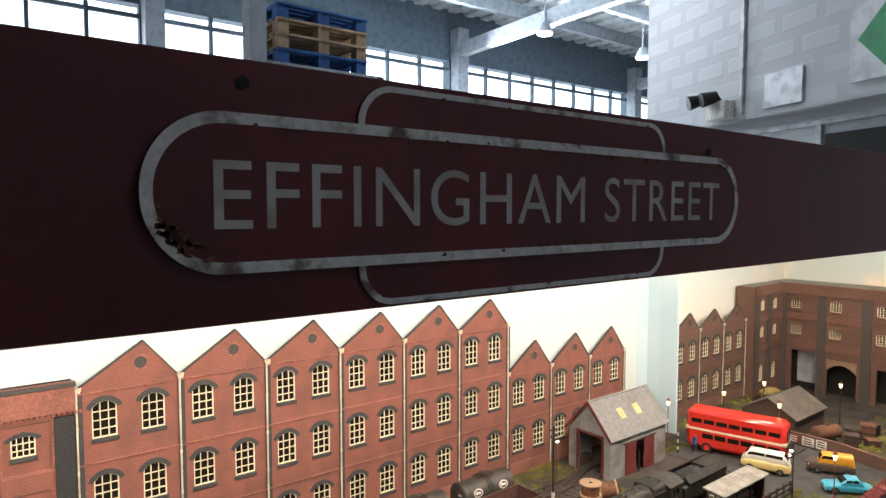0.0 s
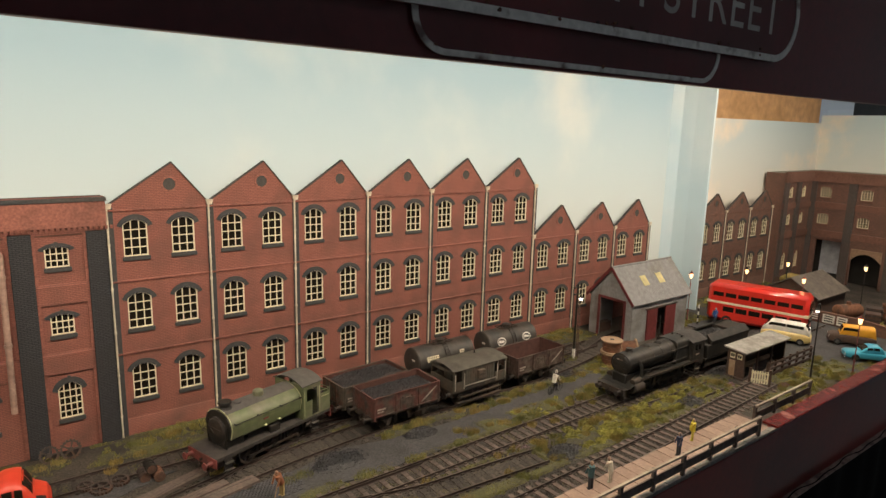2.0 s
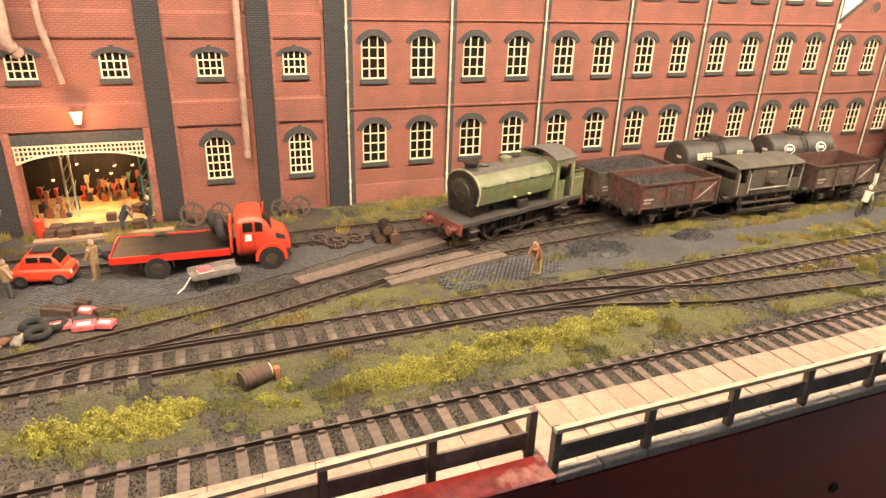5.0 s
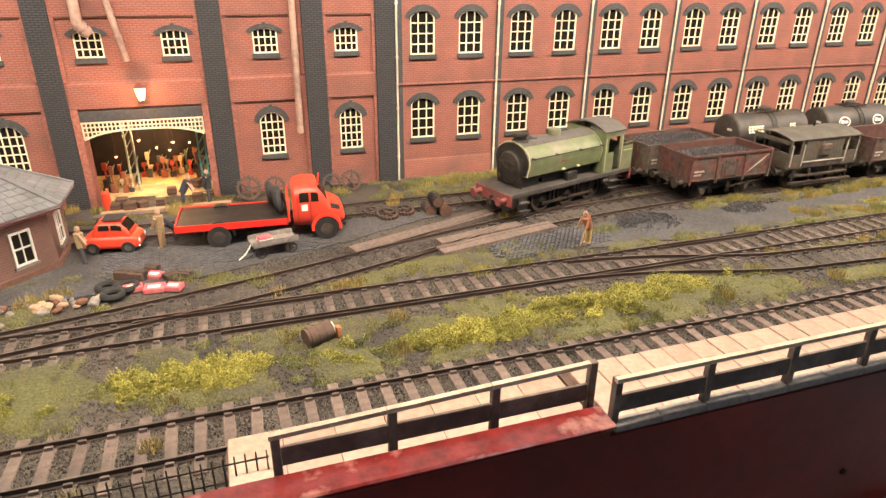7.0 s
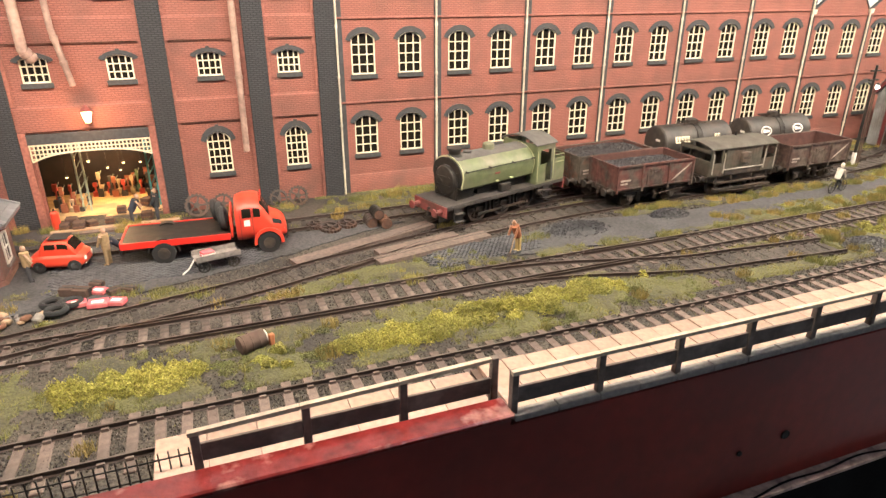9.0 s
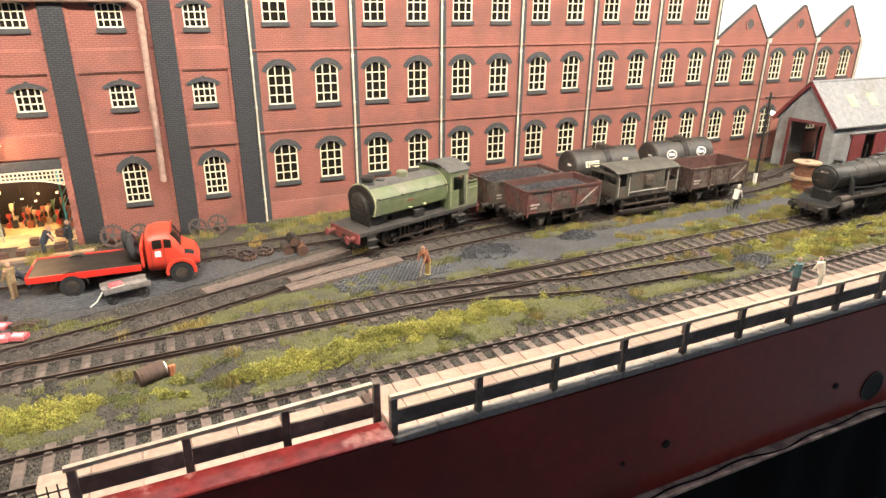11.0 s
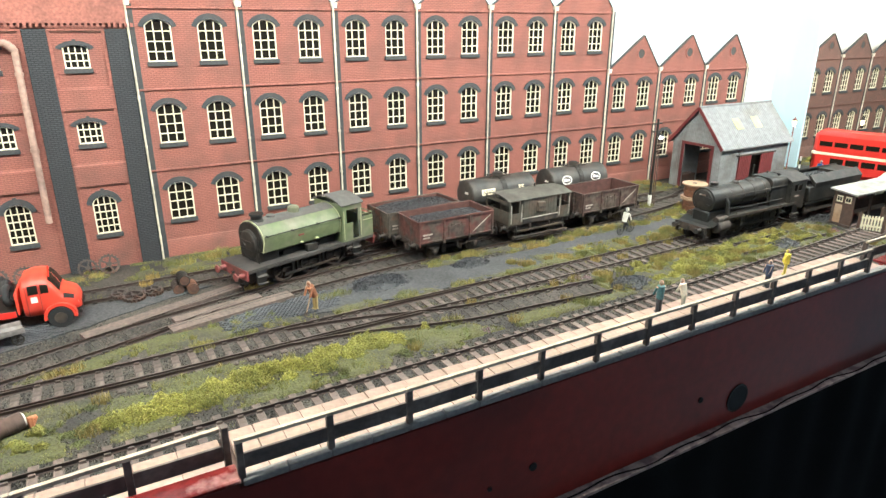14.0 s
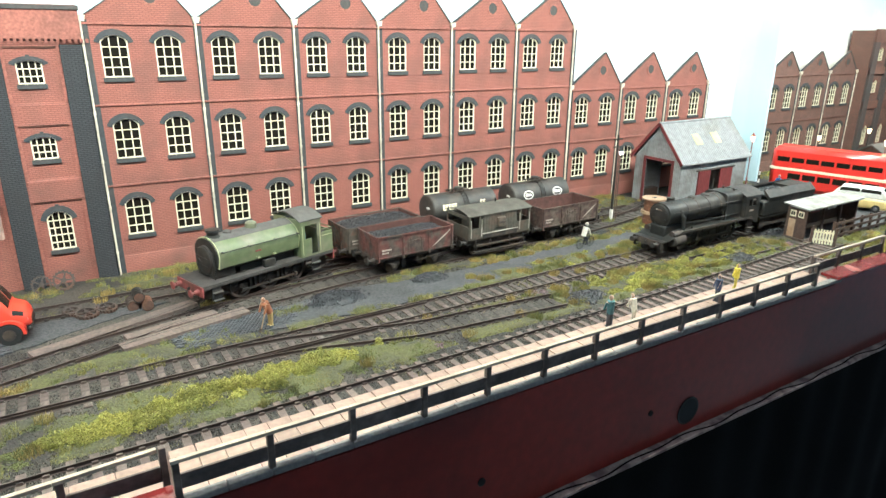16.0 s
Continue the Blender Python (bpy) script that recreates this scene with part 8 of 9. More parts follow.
def car(name, label, p, rz, L, W, H, mat, top=None, category="car", van=False, cabin=(0.28, 0.78), wheel=0.0072):
    """A road car with a rounded body and cabin, its front towards -x."""
    ob = thing(name, label, category, p, rz)
    low, belt, h = wheel * 0.6, H * 0.58, W / 2
    b = bmesh.new()
    shell(b, [(-L / 2, h * 0.70, low + 0.003, belt * 0.80), (-L / 2 + 0.002, h * 0.88, low + 0.001, belt * 0.90), (-L * 0.40, h * 0.98, low, belt * 0.97), (-L * 0.2, h, low, belt),
              (L * 0.3, h, low, belt), (L * 0.42, h * 0.97, low, belt * 0.97), (L / 2 - 0.002, h * 0.86, low + 0.001, belt * 0.88), (L / 2, h * 0.70, low + 0.003, belt * 0.78)], 4.5)
    part("body", b, mat, ob)
    c0, c1 = -L / 2 + L * cabin[0], -L / 2 + L * cabin[1]
    front = L * (0.07 if van else 0.16)
    rear = L * (0.03 if van else 0.12)
    roof = [(c0, h * 0.86, belt - 0.006, belt + 0.0006), (c0 + front * 0.5, h * 0.87, belt - 0.006, belt + (H - belt) * 0.62), (c0 + front, h * 0.86, belt - 0.006, H - 0.0008), (c0 + front * 1.5, h * 0.85, belt - 0.006, H),
            (c1 - rear * 1.3, h * 0.85, belt - 0.006, H), (c1 - rear * 0.7, h * 0.86, belt - 0.006, H - 0.0010), (c1 - rear * 0.3, h * 0.86, belt - 0.006, belt + (H - belt) * 0.55), (c1, h * 0.84, belt - 0.006, belt + 0.0006)]
    b = bmesh.new()
    shell(b, roof, 4.0)
    part("cabin", b, top or mat, ob)
    n = 1 if van else 2
    for s in (-1, 1):
        for k in range(n):
            u0 = c0 + front * 0.75 + (c1 - c0 - front * 0.75 - rear) * k / 2 + 0.0008
            u1 = c0 + front * 0.75 + (c1 - c0 - front * 0.75 - rear) * (k + 1) / 2 - 0.0008
            b = bmesh.new()
            shell_patch(b, roof, u0, u1, 90 - s * 78, 90 - s * 52, power=4.0)
            part("window", b, PANE, ob)
        b = bmesh.new()
        cyl(b, (-L / 2 - 0.0002, s * W * 0.30, belt * 0.66), (-L / 2 + 0.003, s * W * 0.30, belt * 0.66), 0.0022, seg=12)
        part("headlight", b, WHITE_PAINT, ob)
        for x2 in (-L * 0.31, L * 0.31):
            road_wheel(ob, x2, s * (h - 0.0016), wheel, 0.0040)
    for nm, u0, u1 in (("windscreen", c0 + front * 0.18, c0 + front * 0.90), ("rear_window", c1 - rear * 0.85, c1 - rear * 0.2)):
        if van and nm == "rear_window":
            continue
        b = bmesh.new()
        shell_patch(b, roof, u0, u1, 48, 132, power=4.0)
        part(nm, b, PANE, ob)
    for e in (-1, 1):
        b = bmesh.new()
        box(b, e * L / 2 - 0.0012, e * L / 2 + 0.0012, -h * 0.85, h * 0.85, low + 0.001, low + 0.0035, 0.0005)
        part("bumper", b, CHROME, ob)
    return ob


car("camper_van", "white and yellow camper van parked by the bus", (1.357, 0.620, DECK + 0.0016), -72, 0.094, 0.037, 0.044, material("pale_yellow_paint", (0.72, 0.55, 0.22), 0.35, vary=0.08, scale=90, bump=0.02), WHITE_PAINT, "van", False, (0.02, 0.98))
car("parcel_van", "yellow and brown delivery van parked in the street", (1.455, 0.530, DECK + 0.0016), -62, 0.086, 0.036, 0.042, BROWN_WOOD, YELLOW, "van", True, (0.22, 0.98))
car("saloon_car", "sky blue saloon car parked in the street", (1.378, 0.470, DECK + 0.0016), -52, 0.088, 0.035, 0.032, BLUE)
iset = car("bubble_car", "small orange-red bubble car outside the workshop", (-0.192, 0.800, DECK + 0.0014), 170, 0.050, 0.029, 0.030, ORANGE_RED, None, "car", False, (0.12, 0.80), 0.0058)
b = bmesh.new()
box(b, -0.012, 0.006, -0.009, 0.009, 0.0311, 0.0318, 0.0004)
part("sunroof", b, TYRE, iset, "dark folding sunroof")

truck = thing("flatbed_lorry", "orange-red flatbed lorry with spare tyres on its bed", "lorry", (-0.072, 0.797, DECK + 0.0014), -4)
TW = 0.0265
b = bmesh.new()
box(b, -0.061, 0.040, -TW, TW, 0.0205, 0.0240, 0.0004)
part("bed", b, BLACK_PAINT, truck, "worn black load bed")
for s in (-1, 1):
    b = bmesh.new()
    box(b, -0.062, 0.040, s * (TW + 0.0008) - 0.0008, s * (TW + 0.0008) + 0.0008, 0.0185, 0.0248)
    part("side_rail", b, RED, truck, "red side rail")
    b = bmesh.new()
    box(b, -0.055, 0.085, s * 0.011 - 0.0012, s * 0.011 + 0.0012, 0.0130, 0.0190)
    part("chassis", b, BLACK_PAINT, truck)
b = bmesh.new()
box(b, -0.0630, -0.0618, -TW, TW, 0.0185, 0.0248)
part("tail_rail", b, RED, truck)
CAB = [(0.044, 0.0235, 0.012, 0.0500), (0.0460, 0.0250, 0.0110, 0.0535), (0.0560, 0.0262, 0.0110, 0.0560), (0.0680, 0.0262, 0.0115, 0.0560), (0.0745, 0.0258, 0.0130, 0.0545), (0.0800, 0.0252, 0.0150, 0.0490),
       (0.0850, 0.0245, 0.0150, 0.0410), (0.0885, 0.0240, 0.0150, 0.0355), (0.0960, 0.0225, 0.0140, 0.0335), (0.1030, 0.0200, 0.0130, 0.0305), (0.1065, 0.0165, 0.0130, 0.0260), (0.1080, 0.0120, 0.0140, 0.0220)]
CAB = [(0.046 + (x - 0.044) * 0.79, w, z0, z1) for x, w, z0, z1 in CAB]
b = bmesh.new()
shell(b, CAB, 3.6, 40, 40)
part("cab", b, ORANGE_RED, truck)
for s in (-1, 1):
    b = bmesh.new()
    shell_patch(b, CAB, 0.0709, 0.0798, 90 - s * 42, 90 - s * 2, 0.0003, 3.6)
    part("windscreen", b, PANE, truck)
    for u0, u1 in ((0.0527, 0.0618), (0.0638, 0.0709)):
        b = bmesh.new()
        shell_patch(b, CAB, u0, u1, 90 - s * 76, 90 - s * 55, 0.0003, 3.6)
        part("side_window", b, PANE, truck)
    # vent shown by a black patch in place of its shaded slot
    b = bmesh.new()
    shell_patch(b, CAB, 0.0823, 0.0914, 90 - s * 62, 90 - s * 42, 0.0003, 3.6)
    part("bonnet_vent", b, INSIDE_SHADE, truck)
    b = bmesh.new()
    shell_patch(b, CAB, 0.0543, 0.0602, 90 - s * 98, 90 - s * 82, 0.0003, 3.6)
    part("door_badge", b, WHITE_PAINT, truck)
    b = bmesh.new()
    box(b, 0.0507, 0.0511, s * 0.0262 - 0.0003, s * 0.0262 + 0.0003, 0.0160, 0.0480)
    box(b, 0.0627, 0.0631, s * 0.0262 - 0.0003, s * 0.0262 + 0.0003, 0.0160, 0.0480)
    part("door_seam", b, DARK_RED, truck)
    b = bmesh.new()
    cyl(b, (0.0934, s * 0.0150, 0.0215), (0.0951, s * 0.0155, 0.0215), 0.0026, seg=12)
    part("headlight", b, WHITE_PAINT, truck)
    b = bmesh.new()
    pts = [(0.0772 + 0.0150 * math.cos(radians(q)), 0.0115 + 0.0150 * math.sin(radians(q))) for q in range(-8, 189, 14)]
    prism(b, [*pts, *[(0.0772 + (u - 0.0772) * 0.80, 0.0115 + (v - 0.0115) * 0.80) for u, v in pts[::-1]]], s * (TW - 0.003) - 0.0045, s * (TW - 0.003) + 0.0045)
    part("mudguard", b, ORANGE_RED, truck)
    # solid black filling paints the shade under the mudguard
    b = bmesh.new()
    prism(b, [(0.0772 + (u - 0.0772) * 0.80, 0.0115 + (v - 0.0115) * 0.80) for u, v in pts], s * (TW - 0.004) - 0.0040, s * (TW - 0.004) + 0.0040)
    part("wheel_arch", b, INSIDE_SHADE, truck)
    b = bmesh.new()
    pts = [(-0.024 + 0.0150 * math.cos(radians(q)), 0.0112 + 0.0150 * math.sin(radians(q))) for q in range(0, 181, 18)]
    prism(b, [*pts, *[(-0.024 + (u + 0.024) * 0.93, 0.0112 + (v - 0.0112) * 0.93) for u, v in pts[::-1]]], s * (TW - 0.003) - 0.004, s * (TW - 0.003) + 0.004)
    part("rear_mudguard", b, BLACK_PAINT, truck)
    for x2 in (-0.024, 0.0772):
        road_wheel(truck, x2, s * (TW - 0.0012), 0.0110, 0.0065, DARK_METAL)
b = bmesh.new()
cyl(b, (0.0715, -0.0130, 0.0500), (0.0730, -0.0135, 0.0640), 0.0008, seg=8)
part("wiper_post", b, ORANGE_RED, truck)
b = bmesh.new()
box(b, 0.0405, 0.0430, -TW + 0.002, TW - 0.002, 0.0190, 0.0420, 0.0006)
part("headboard", b, ORANGE_RED, truck)
b = bmesh.new()
box(b, 0.0935, 0.0965, -TW + 0.005, TW - 0.005, 0.0105, 0.0140, 0.0006)
part("bumper", b, BLACK_PAINT, truck)
b = bmesh.new()
box(b, 0.0945, 0.0970, -0.009, 0.009, 0.0150, 0.0205)
part("grille", b, BLACK_PAINT, truck)


def torus(b, p, r, t, axis="y", seg=20, ring=8):
    vs = []
    for i in range(seg):
        a = math.tau * i / seg
        row2 = []
        for j in range(ring):
            q = math.tau * j / ring
            u, v, w = (r + t * math.cos(q)) * math.cos(a), (r + t * math.cos(q)) * math.sin(a), t * math.sin(q)
            c = {"y": (u, w, v), "z": (u, v, w), "x": (w, u, v)}[axis]
            row2.append(b.verts.new(Vector(p) + Vector(c)))
        vs.append(row2)
    for i in range(seg):
        for j in range(ring):
            b.faces.new((vs[i][j], vs[(i + 1) % seg][j], vs[(i + 1) % seg][(j + 1) % ring], vs[i][(j + 1) % ring]))
    bmesh.ops.recalc_face_normals(b, faces=b.faces[:])
    return b


for k, (x, y) in enumerate(((-0.0385, 0.783), (-0.0400, 0.799), (-0.0450, 0.812))):
    ob = thing("tyre", "black lorry tyre standing on the flatbed", "tyre", (x, y, DECK + 0.0258 + 0.0125), 0, "tyres on the lorry")
    ob.matrix_basis = pose(x, y, DECK + 0.0257 + 0.0124, -8, 0, 76 + 5 * k)
    b = bmesh.new()
    torus(b, (0, 0, 0), 0.0088, 0.0036)
    part("rubber", b, TYRE, ob)
for x, y in ((-0.188, 0.708), (-0.172, 0.704), (-0.182, 0.692)):
    ob = thing("tyre", "old black tyre lying on the ground", "tyre", (x, y, DECK + 0.0044), 20, "tyres on the ground")
    b = bmesh.new()
    torus(b, (0, 0, 0), 0.0072, 0.0028, "z")
    part("rubber", b, TYRE, ob)

cart = thing("platform_trolley", "grey four-wheeled luggage trolley carrying a pink parcel", "trolley", (-0.050, 0.7455, DECK + 0.001), 12)
b = bmesh.new()
box(b, -0.021, 0.021, -0.010, 0.010, 0.0120, 0.0136)
part("deck", b, EDGE_STONE, cart)
for s in (-1, 1):
    b = bmesh.new()
    box(b, -0.021, 0.021, s * 0.010 - 0.0006, s * 0.010 + 0.0006, 0.0137, 0.0180)
    part("side", b, EDGE_STONE, cart)
    for x2 in (-0.014, 0.014):
        b = bmesh.new()
        torus(b, (x2, s * 0.0085, 0.0058), 0.0050, 0.0008)
        for q in range(3):
            a = math.pi * q / 3
            beam(b, (x2 - 0.005 * math.cos(a), s * 0.0085, 0.0058 - 0.005 * math.sin(a)), (x2 + 0.005 * math.cos(a), s * 0.0085, 0.0058 + 0.005 * math.sin(a)), 0.0006, 0.0008)
        part("wheel", b, BLACK_PAINT, cart)
b = bmesh.new()
tube(b, [(-0.021, 0, 0.0125), (-0.027, 0, 0.004), (-0.034, -0.004, 0.0015)], 0.0007, 6)
part("drawbar", b, WHITE_PAINT, cart)
b = bmesh.new()
for x2 in (-0.014, 0.014):
    cyl(b, (x2, -0.0085, 0.0058), (x2, 0.0085, 0.0058), 0.0008, seg=6)
    box(b, x2 - 0.001, x2 + 0.001, -0.006, 0.006, 0.0058, 0.0120)
part("axle", b, BLACK_PAINT, cart)
ob = thing("parcel", "pink parcel lying on the trolley", "parcel", (-0.058, 0.744, DECK + 0.0148), 20)
b = bmesh.new()
box(b, -0.006, 0.006, -0.0045, 0.0045, 0, 0.005, 0.0006)
part("carton", b, PINK, ob)
b = bmesh.new()
box(b, -0.0061, 0.0061, -0.0046, 0.0046, 0.0020, 0.0030)
part("label_bar", b, WHITE_PAINT, ob)

rnd = random.Random(8)
for k, (x, y, w, mt, lab) in enumerate(((-0.130, 0.748, 0.011, BROWN_WOOD, "dark"), (-0.118, 0.742, 0.012, BROWN_WOOD, "dark"), (-0.105, 0.744, 0.012, PINK, "pink"), (-0.092, 0.738, 0.010, BROWN_WOOD, "dark"), (-0.120, 0.722, 0.013, PINK, "pink"),
                                        (-0.103, 0.716, 0.014, PINK, "pink"), (-0.088, 0.714, 0.012, PINK, "pink"), (-0.080, 0.737, 0.009, BROWN_WOOD, "dark"), (-0.108, 0.758, 0.010, BROWN_WOOD, "dark"))):
    ob = thing("box", "%s packing box in a pile by the track" % lab, "box", (x - 0.048, y - 0.020, DECK + 0.0013), rnd.uniform(-35, 35), "packing boxes")
    b = bmesh.new()
    w = w * 1.15
    h = w * (rnd.uniform(0.2, 0.34) if mt is PINK else rnd.uniform(0.35, 0.6))
    box(b, -w / 2, w / 2, -w * 0.38, w * 0.38, 0, h, 0.0005)
    part("carton", b, mt, ob)
    b = bmesh.new()
    if mt is PINK:
        box(b, -w * 0.3, w * 0.3, -w * 0.22, w * 0.10, h, h + 0.0002)
        part("label_bar", b, WHITE_PAINT, ob)
    else:
        box(b, -w / 2 - 0.0004, w / 2 + 0.0004, -w * 0.1, w * 0.1, -0.0, h + 0.0004)
        part("strap", b, DARK_METAL, ob)


def gear(x, y, z, r, rx, rz, label, teeth=18):
    ob = thing("gear_wheel", label, "gear", (x, y, z), 0, "scrap gear wheels")
    ob.matrix_basis = pose(x, y, z, rx, 0, rz)
    b = bmesh.new()
    pts = []
    for k in range(teeth * 4):
        a = math.tau * k / (teeth * 4)
        pts.append((math.cos(a), math.sin(a), r if k % 4 < 2 else r * 0.89))
    ring_prism(b, [(u * q, v * q) for u, v, q in pts], [(u * r * 0.74, v * r * 0.74) for u, v, q in pts], -0.0016, 0.0016, "z")
    part("rim", b, GREY_IRON, ob)
    b = bmesh.new()
    for k in range(5):
        a = math.tau * k / 5
        beam(b, (0, 0, 0), (r * 0.78 * math.cos(a), r * 0.78 * math.sin(a), 0), r * 0.14, 0.002)
    part("spokes", b, GREY_IRON, ob)
    b = bmesh.new()
    cyl(b, (0, 0, -0.0025), (0, 0, 0.0025), r * 0.24, seg=14)
    part("hub", b, GREY_IRON, ob)


for x, r in ((-0.064, 0.0145), (-0.034, 0.0130), (0.032, 0.0118), (0.056, 0.0130)):
    gear(x, 0.9120, DECK + r * 0.93, r, 68, 6, "rusty gear wheel leaning on the brick wall")
for x, y, r in ((0.074, 0.806, 0.0130), (0.095, 0.812, 0.0115), (0.060, 0.820, 0.0100)):
    gear(x, y, DECK + 0.0045, r, 9, 30, "rusty gear wheel lying on the ground")
for k, (x, y, z, mt) in enumerate(((0.121, 0.806, 0.0062, GREY_IRON), (0.136, 0.799, 0.0062, RUST), (0.128, 0.803, 0.0168, BLACK_PAINT))):
    ob = thing("oil_drum", "old oil drum lying in a small stack", "drum", (x, y, DECK + z), 0, "oil drums")
    b = bmesh.new()
    cyl(b, (0, -0.010, 0), (0, 0.010, 0), 0.0060, seg=16)
    for q in (-0.0098, -0.003, 0.003, 0.0094):
        cyl(b, (0, q, 0), (0, q + 0.0006, 0), 0.0064, seg=16)
    part("shell", b, mt, ob)
    b = bmesh.new()
    cyl(b, (0, -0.0102, 0), (0, -0.0100, 0), 0.0052, seg=16)
    part("lid", b, RUST, ob)
ob = thing("broken_drum", "rusty broken machine drum lying in the grass", "scrap", (-0.030, 0.5775, DECK + 0.007), 20)
b = bmesh.new()
cyl(b, (-0.014, 0, 0), (0.006, 0, 0.001), 0.0070, 0.0072, 16)
for q in (-0.012, -0.006, 0.0):
    cyl(b, (q, 0, 0), (q + 0.001, 0, 0), 0.0078, seg=16)
part("shell", b, BROWN_WOOD, ob)
b = bmesh.new()
cyl(b, (0.0060, 0, 0.001), (0.0075, 0, 0.001), 0.0066, 0.0050, 14)
part("cap", b, WHITE_PAINT, ob)
b = bmesh.new()
for k in range(7):
    box(b, 0.008 + 0.0010 * k, 0.0115 + 0.001 * k, -0.007 + 0.002 * k, -0.003 + 0.002 * k, -0.0068, 0.004 - 0.0012 * k, 0.0005)
part("rubble", b, material("orange_rust", (0.42, 0.16, 0.07), 0.8, scale=200), ob)

# octagonal brick hut
hut = thing("octagonal_hut", "eight-sided brick hut with a grey slate roof", "hut", (-0.300, 0.800, DECK))
R8 = 0.070
c8 = [(R8 * math.cos(radians(22.5 + 45 * k)), R8 * math.sin(radians(22.5 + 45 * k))) for k in range(8)]
b = bmesh.new()
prism(b, c8, -0.003, 0.058, "z")
part("wall", b, brick_material("brown_brick", (0.20, 0.075, 0.05), (0.15, 0.06, 0.045), (0.16, 0.11, 0.09)), hut, smooth=False)
b = bmesh.new()
prism(b, [(u * 1.04, v * 1.04) for u, v in c8], -0.003, 0.006, "z")
part("plinth", b, DARK_TRIM, hut)
b = bmesh.new()
ring_prism(b, [(u * 1.19, v * 1.19) for u, v in c8], [(u * 0.98, v * 0.98) for u, v in c8], 0.0555, 0.0585, "z")
part("eaves_board", b, DARK_RED, hut, "dark red eaves board")
for k in range(8):
    p0, p1 = [Vector((*q, 0)) * 1.2 for q in (c8[k], c8[(k + 1) % 8])]
    apex = Vector((0, 0, 0.100))
    b = bmesh.new()
    lows = [b.verts.new(v + Vector((0, 0, 0.0575))) for v in (p0, p1)]
    tops = [b.verts.new(apex - Vector((0, 0, 0.0012)))]
    back = [b.verts.new(v * 0.98 + Vector((0, 0, 0.0555))) for v in (p0, p1)] + [b.verts.new(apex - Vector((0, 0, 0.004)))]
    b.faces.new((*lows, tops[0]))
    b.faces.new(back[::-1])
    b.faces.new((lows[0], back[0], back[1], lows[1]))
    slope_part = part("roof_slope", b, SLATE, hut, smooth=False)
    for j in range(11):
        f0, f1 = j / 11, (j + 1.15) / 11
        n = max(1, round(7 * (1 - f0)))
        for i in range(n):
            b = bmesh.new()
            q = []
            for aa, ff in (((i + 0.03) / n, f0), ((i + 0.97) / n, f0), ((i + 0.97) / n, min(1, f1)), ((i + 0.03) / n, min(1, f1))):
                q.append((p0.lerp(p1, aa) + Vector((0, 0, 0.0588))).lerp(apex, ff) + Vector((0, 0, 0.0012 if ff == f0 else 0.0002)))
            vs, ws = [b.verts.new(v) for v in q], [b.verts.new(v - Vector((0, 0, 0.0011))) for v in q]
            b.faces.new(vs)
            b.faces.new(ws[::-1])
            for m2 in range(4):
                b.faces.new((vs[m2], ws[m2], ws[(m2 + 1) % 4], vs[(m2 + 1) % 4]))
            part("slate", b, SLATE, slope_part, smooth=False)
    b = bmesh.new()
    beam(b, p0 + Vector((0, 0, 0.0602)), apex + Vector((0, 0, 0.0014)), 0.004, 0.0016)
    part("hip", b, SLATE, hut)
    a = radians(45 * (k + 1))
    if k in (4, 5, 6, 7):
        m = pose(0, 0, 0, 0, 0, 45 * (k + 1) + 90)
        w = thing("x", "", "")
        w.name, w.parent, w.matrix_basis = "window", hut, pose(R8 * 0.9239 * math.cos(a), R8 * 0.9239 * math.sin(a), 0, 0, 0, 45 * (k + 1) + 90)
        b = bmesh.new()
        ring_prism(b, [(-0.009, 0.014), (0.009, 0.014), (0.009, 0.044), (-0.009, 0.044)], [(-0.0072, 0.0158), (0.0072, 0.0158), (0.0072, 0.0422), (-0.0072, 0.0422)], -0.0016, 0.0005)
        box(b, -0.0072, 0.0072, -0.0012, 0.0004, 0.0283, 0.0297)
        box(b, -0.0005, 0.0005, -0.0010, 0.0004, 0.0158, 0.0422)
        part("frame", b, WHITE_PAINT, w)
        b = bmesh.new()
        box(b, -0.0073, 0.0073, -0.0004, 0.0002, 0.0157, 0.0423)
        part("pane", b, PANE, w)
        b = bmesh.new()
        box(b, -0.0105, 0.0105, -0.0026, 0.0005, 0.0115, 0.0138)
        part("sill", b, EDGE_STONE, w)
b = bmesh.new()
ball(b, (0, 0, 0.102), 0.0035)
part("finial", b, SLATE, hut)

# timber halt hut, fence and sign boards by the street
halt = thing("halt_shelter", "brown timber shelter with a pale flat roof", "shelter", (1.060, 0.556, DECK))
HL = 0.152
b = bmesh.new()
box(b, 0, HL, 0.028, 0.0305, 0.004, 0.054)
box(b, 0, 0.0025, 0, 0.028, 0.004, 0.052)
box(b, HL - 0.0025, HL, 0, 0.028, 0.004, 0.052)
part("wall", b, BROWN_WOOD, halt)
for y0, y1, z0, z1, mt, lab in ((0.003, 0.012, 0.038, 0.048, YELLOW_MARK, "pale notice"), (0.016, 0.025, 0.038, 0.048, YELLOW_MARK, "pale notice"), (0.015, 0.026, 0.005, 0.034, TIMBER, "beige door")):
    b = bmesh.new()
    box(b, -0.0010, -0.0002, y0, y1, z0, z1, 0.0002)
    panel = part("door" if mt is TIMBER else "notice", b, mt, halt, lab)
    if mt is not TIMBER:
        for k in range(2):
            b = bmesh.new()
            box(b, -0.0014, -0.0011, y0 + 0.0012 + 0.0036 * k, y0 + 0.0040 + 0.0036 * k, z0 + 0.002, z1 - 0.002)
            part("poster_bar", b, BLACK_PAINT, panel)
b = bmesh.new()
box(b, -0.002, HL + 0.002, -0.003, 0.033, 0.0, 0.004)
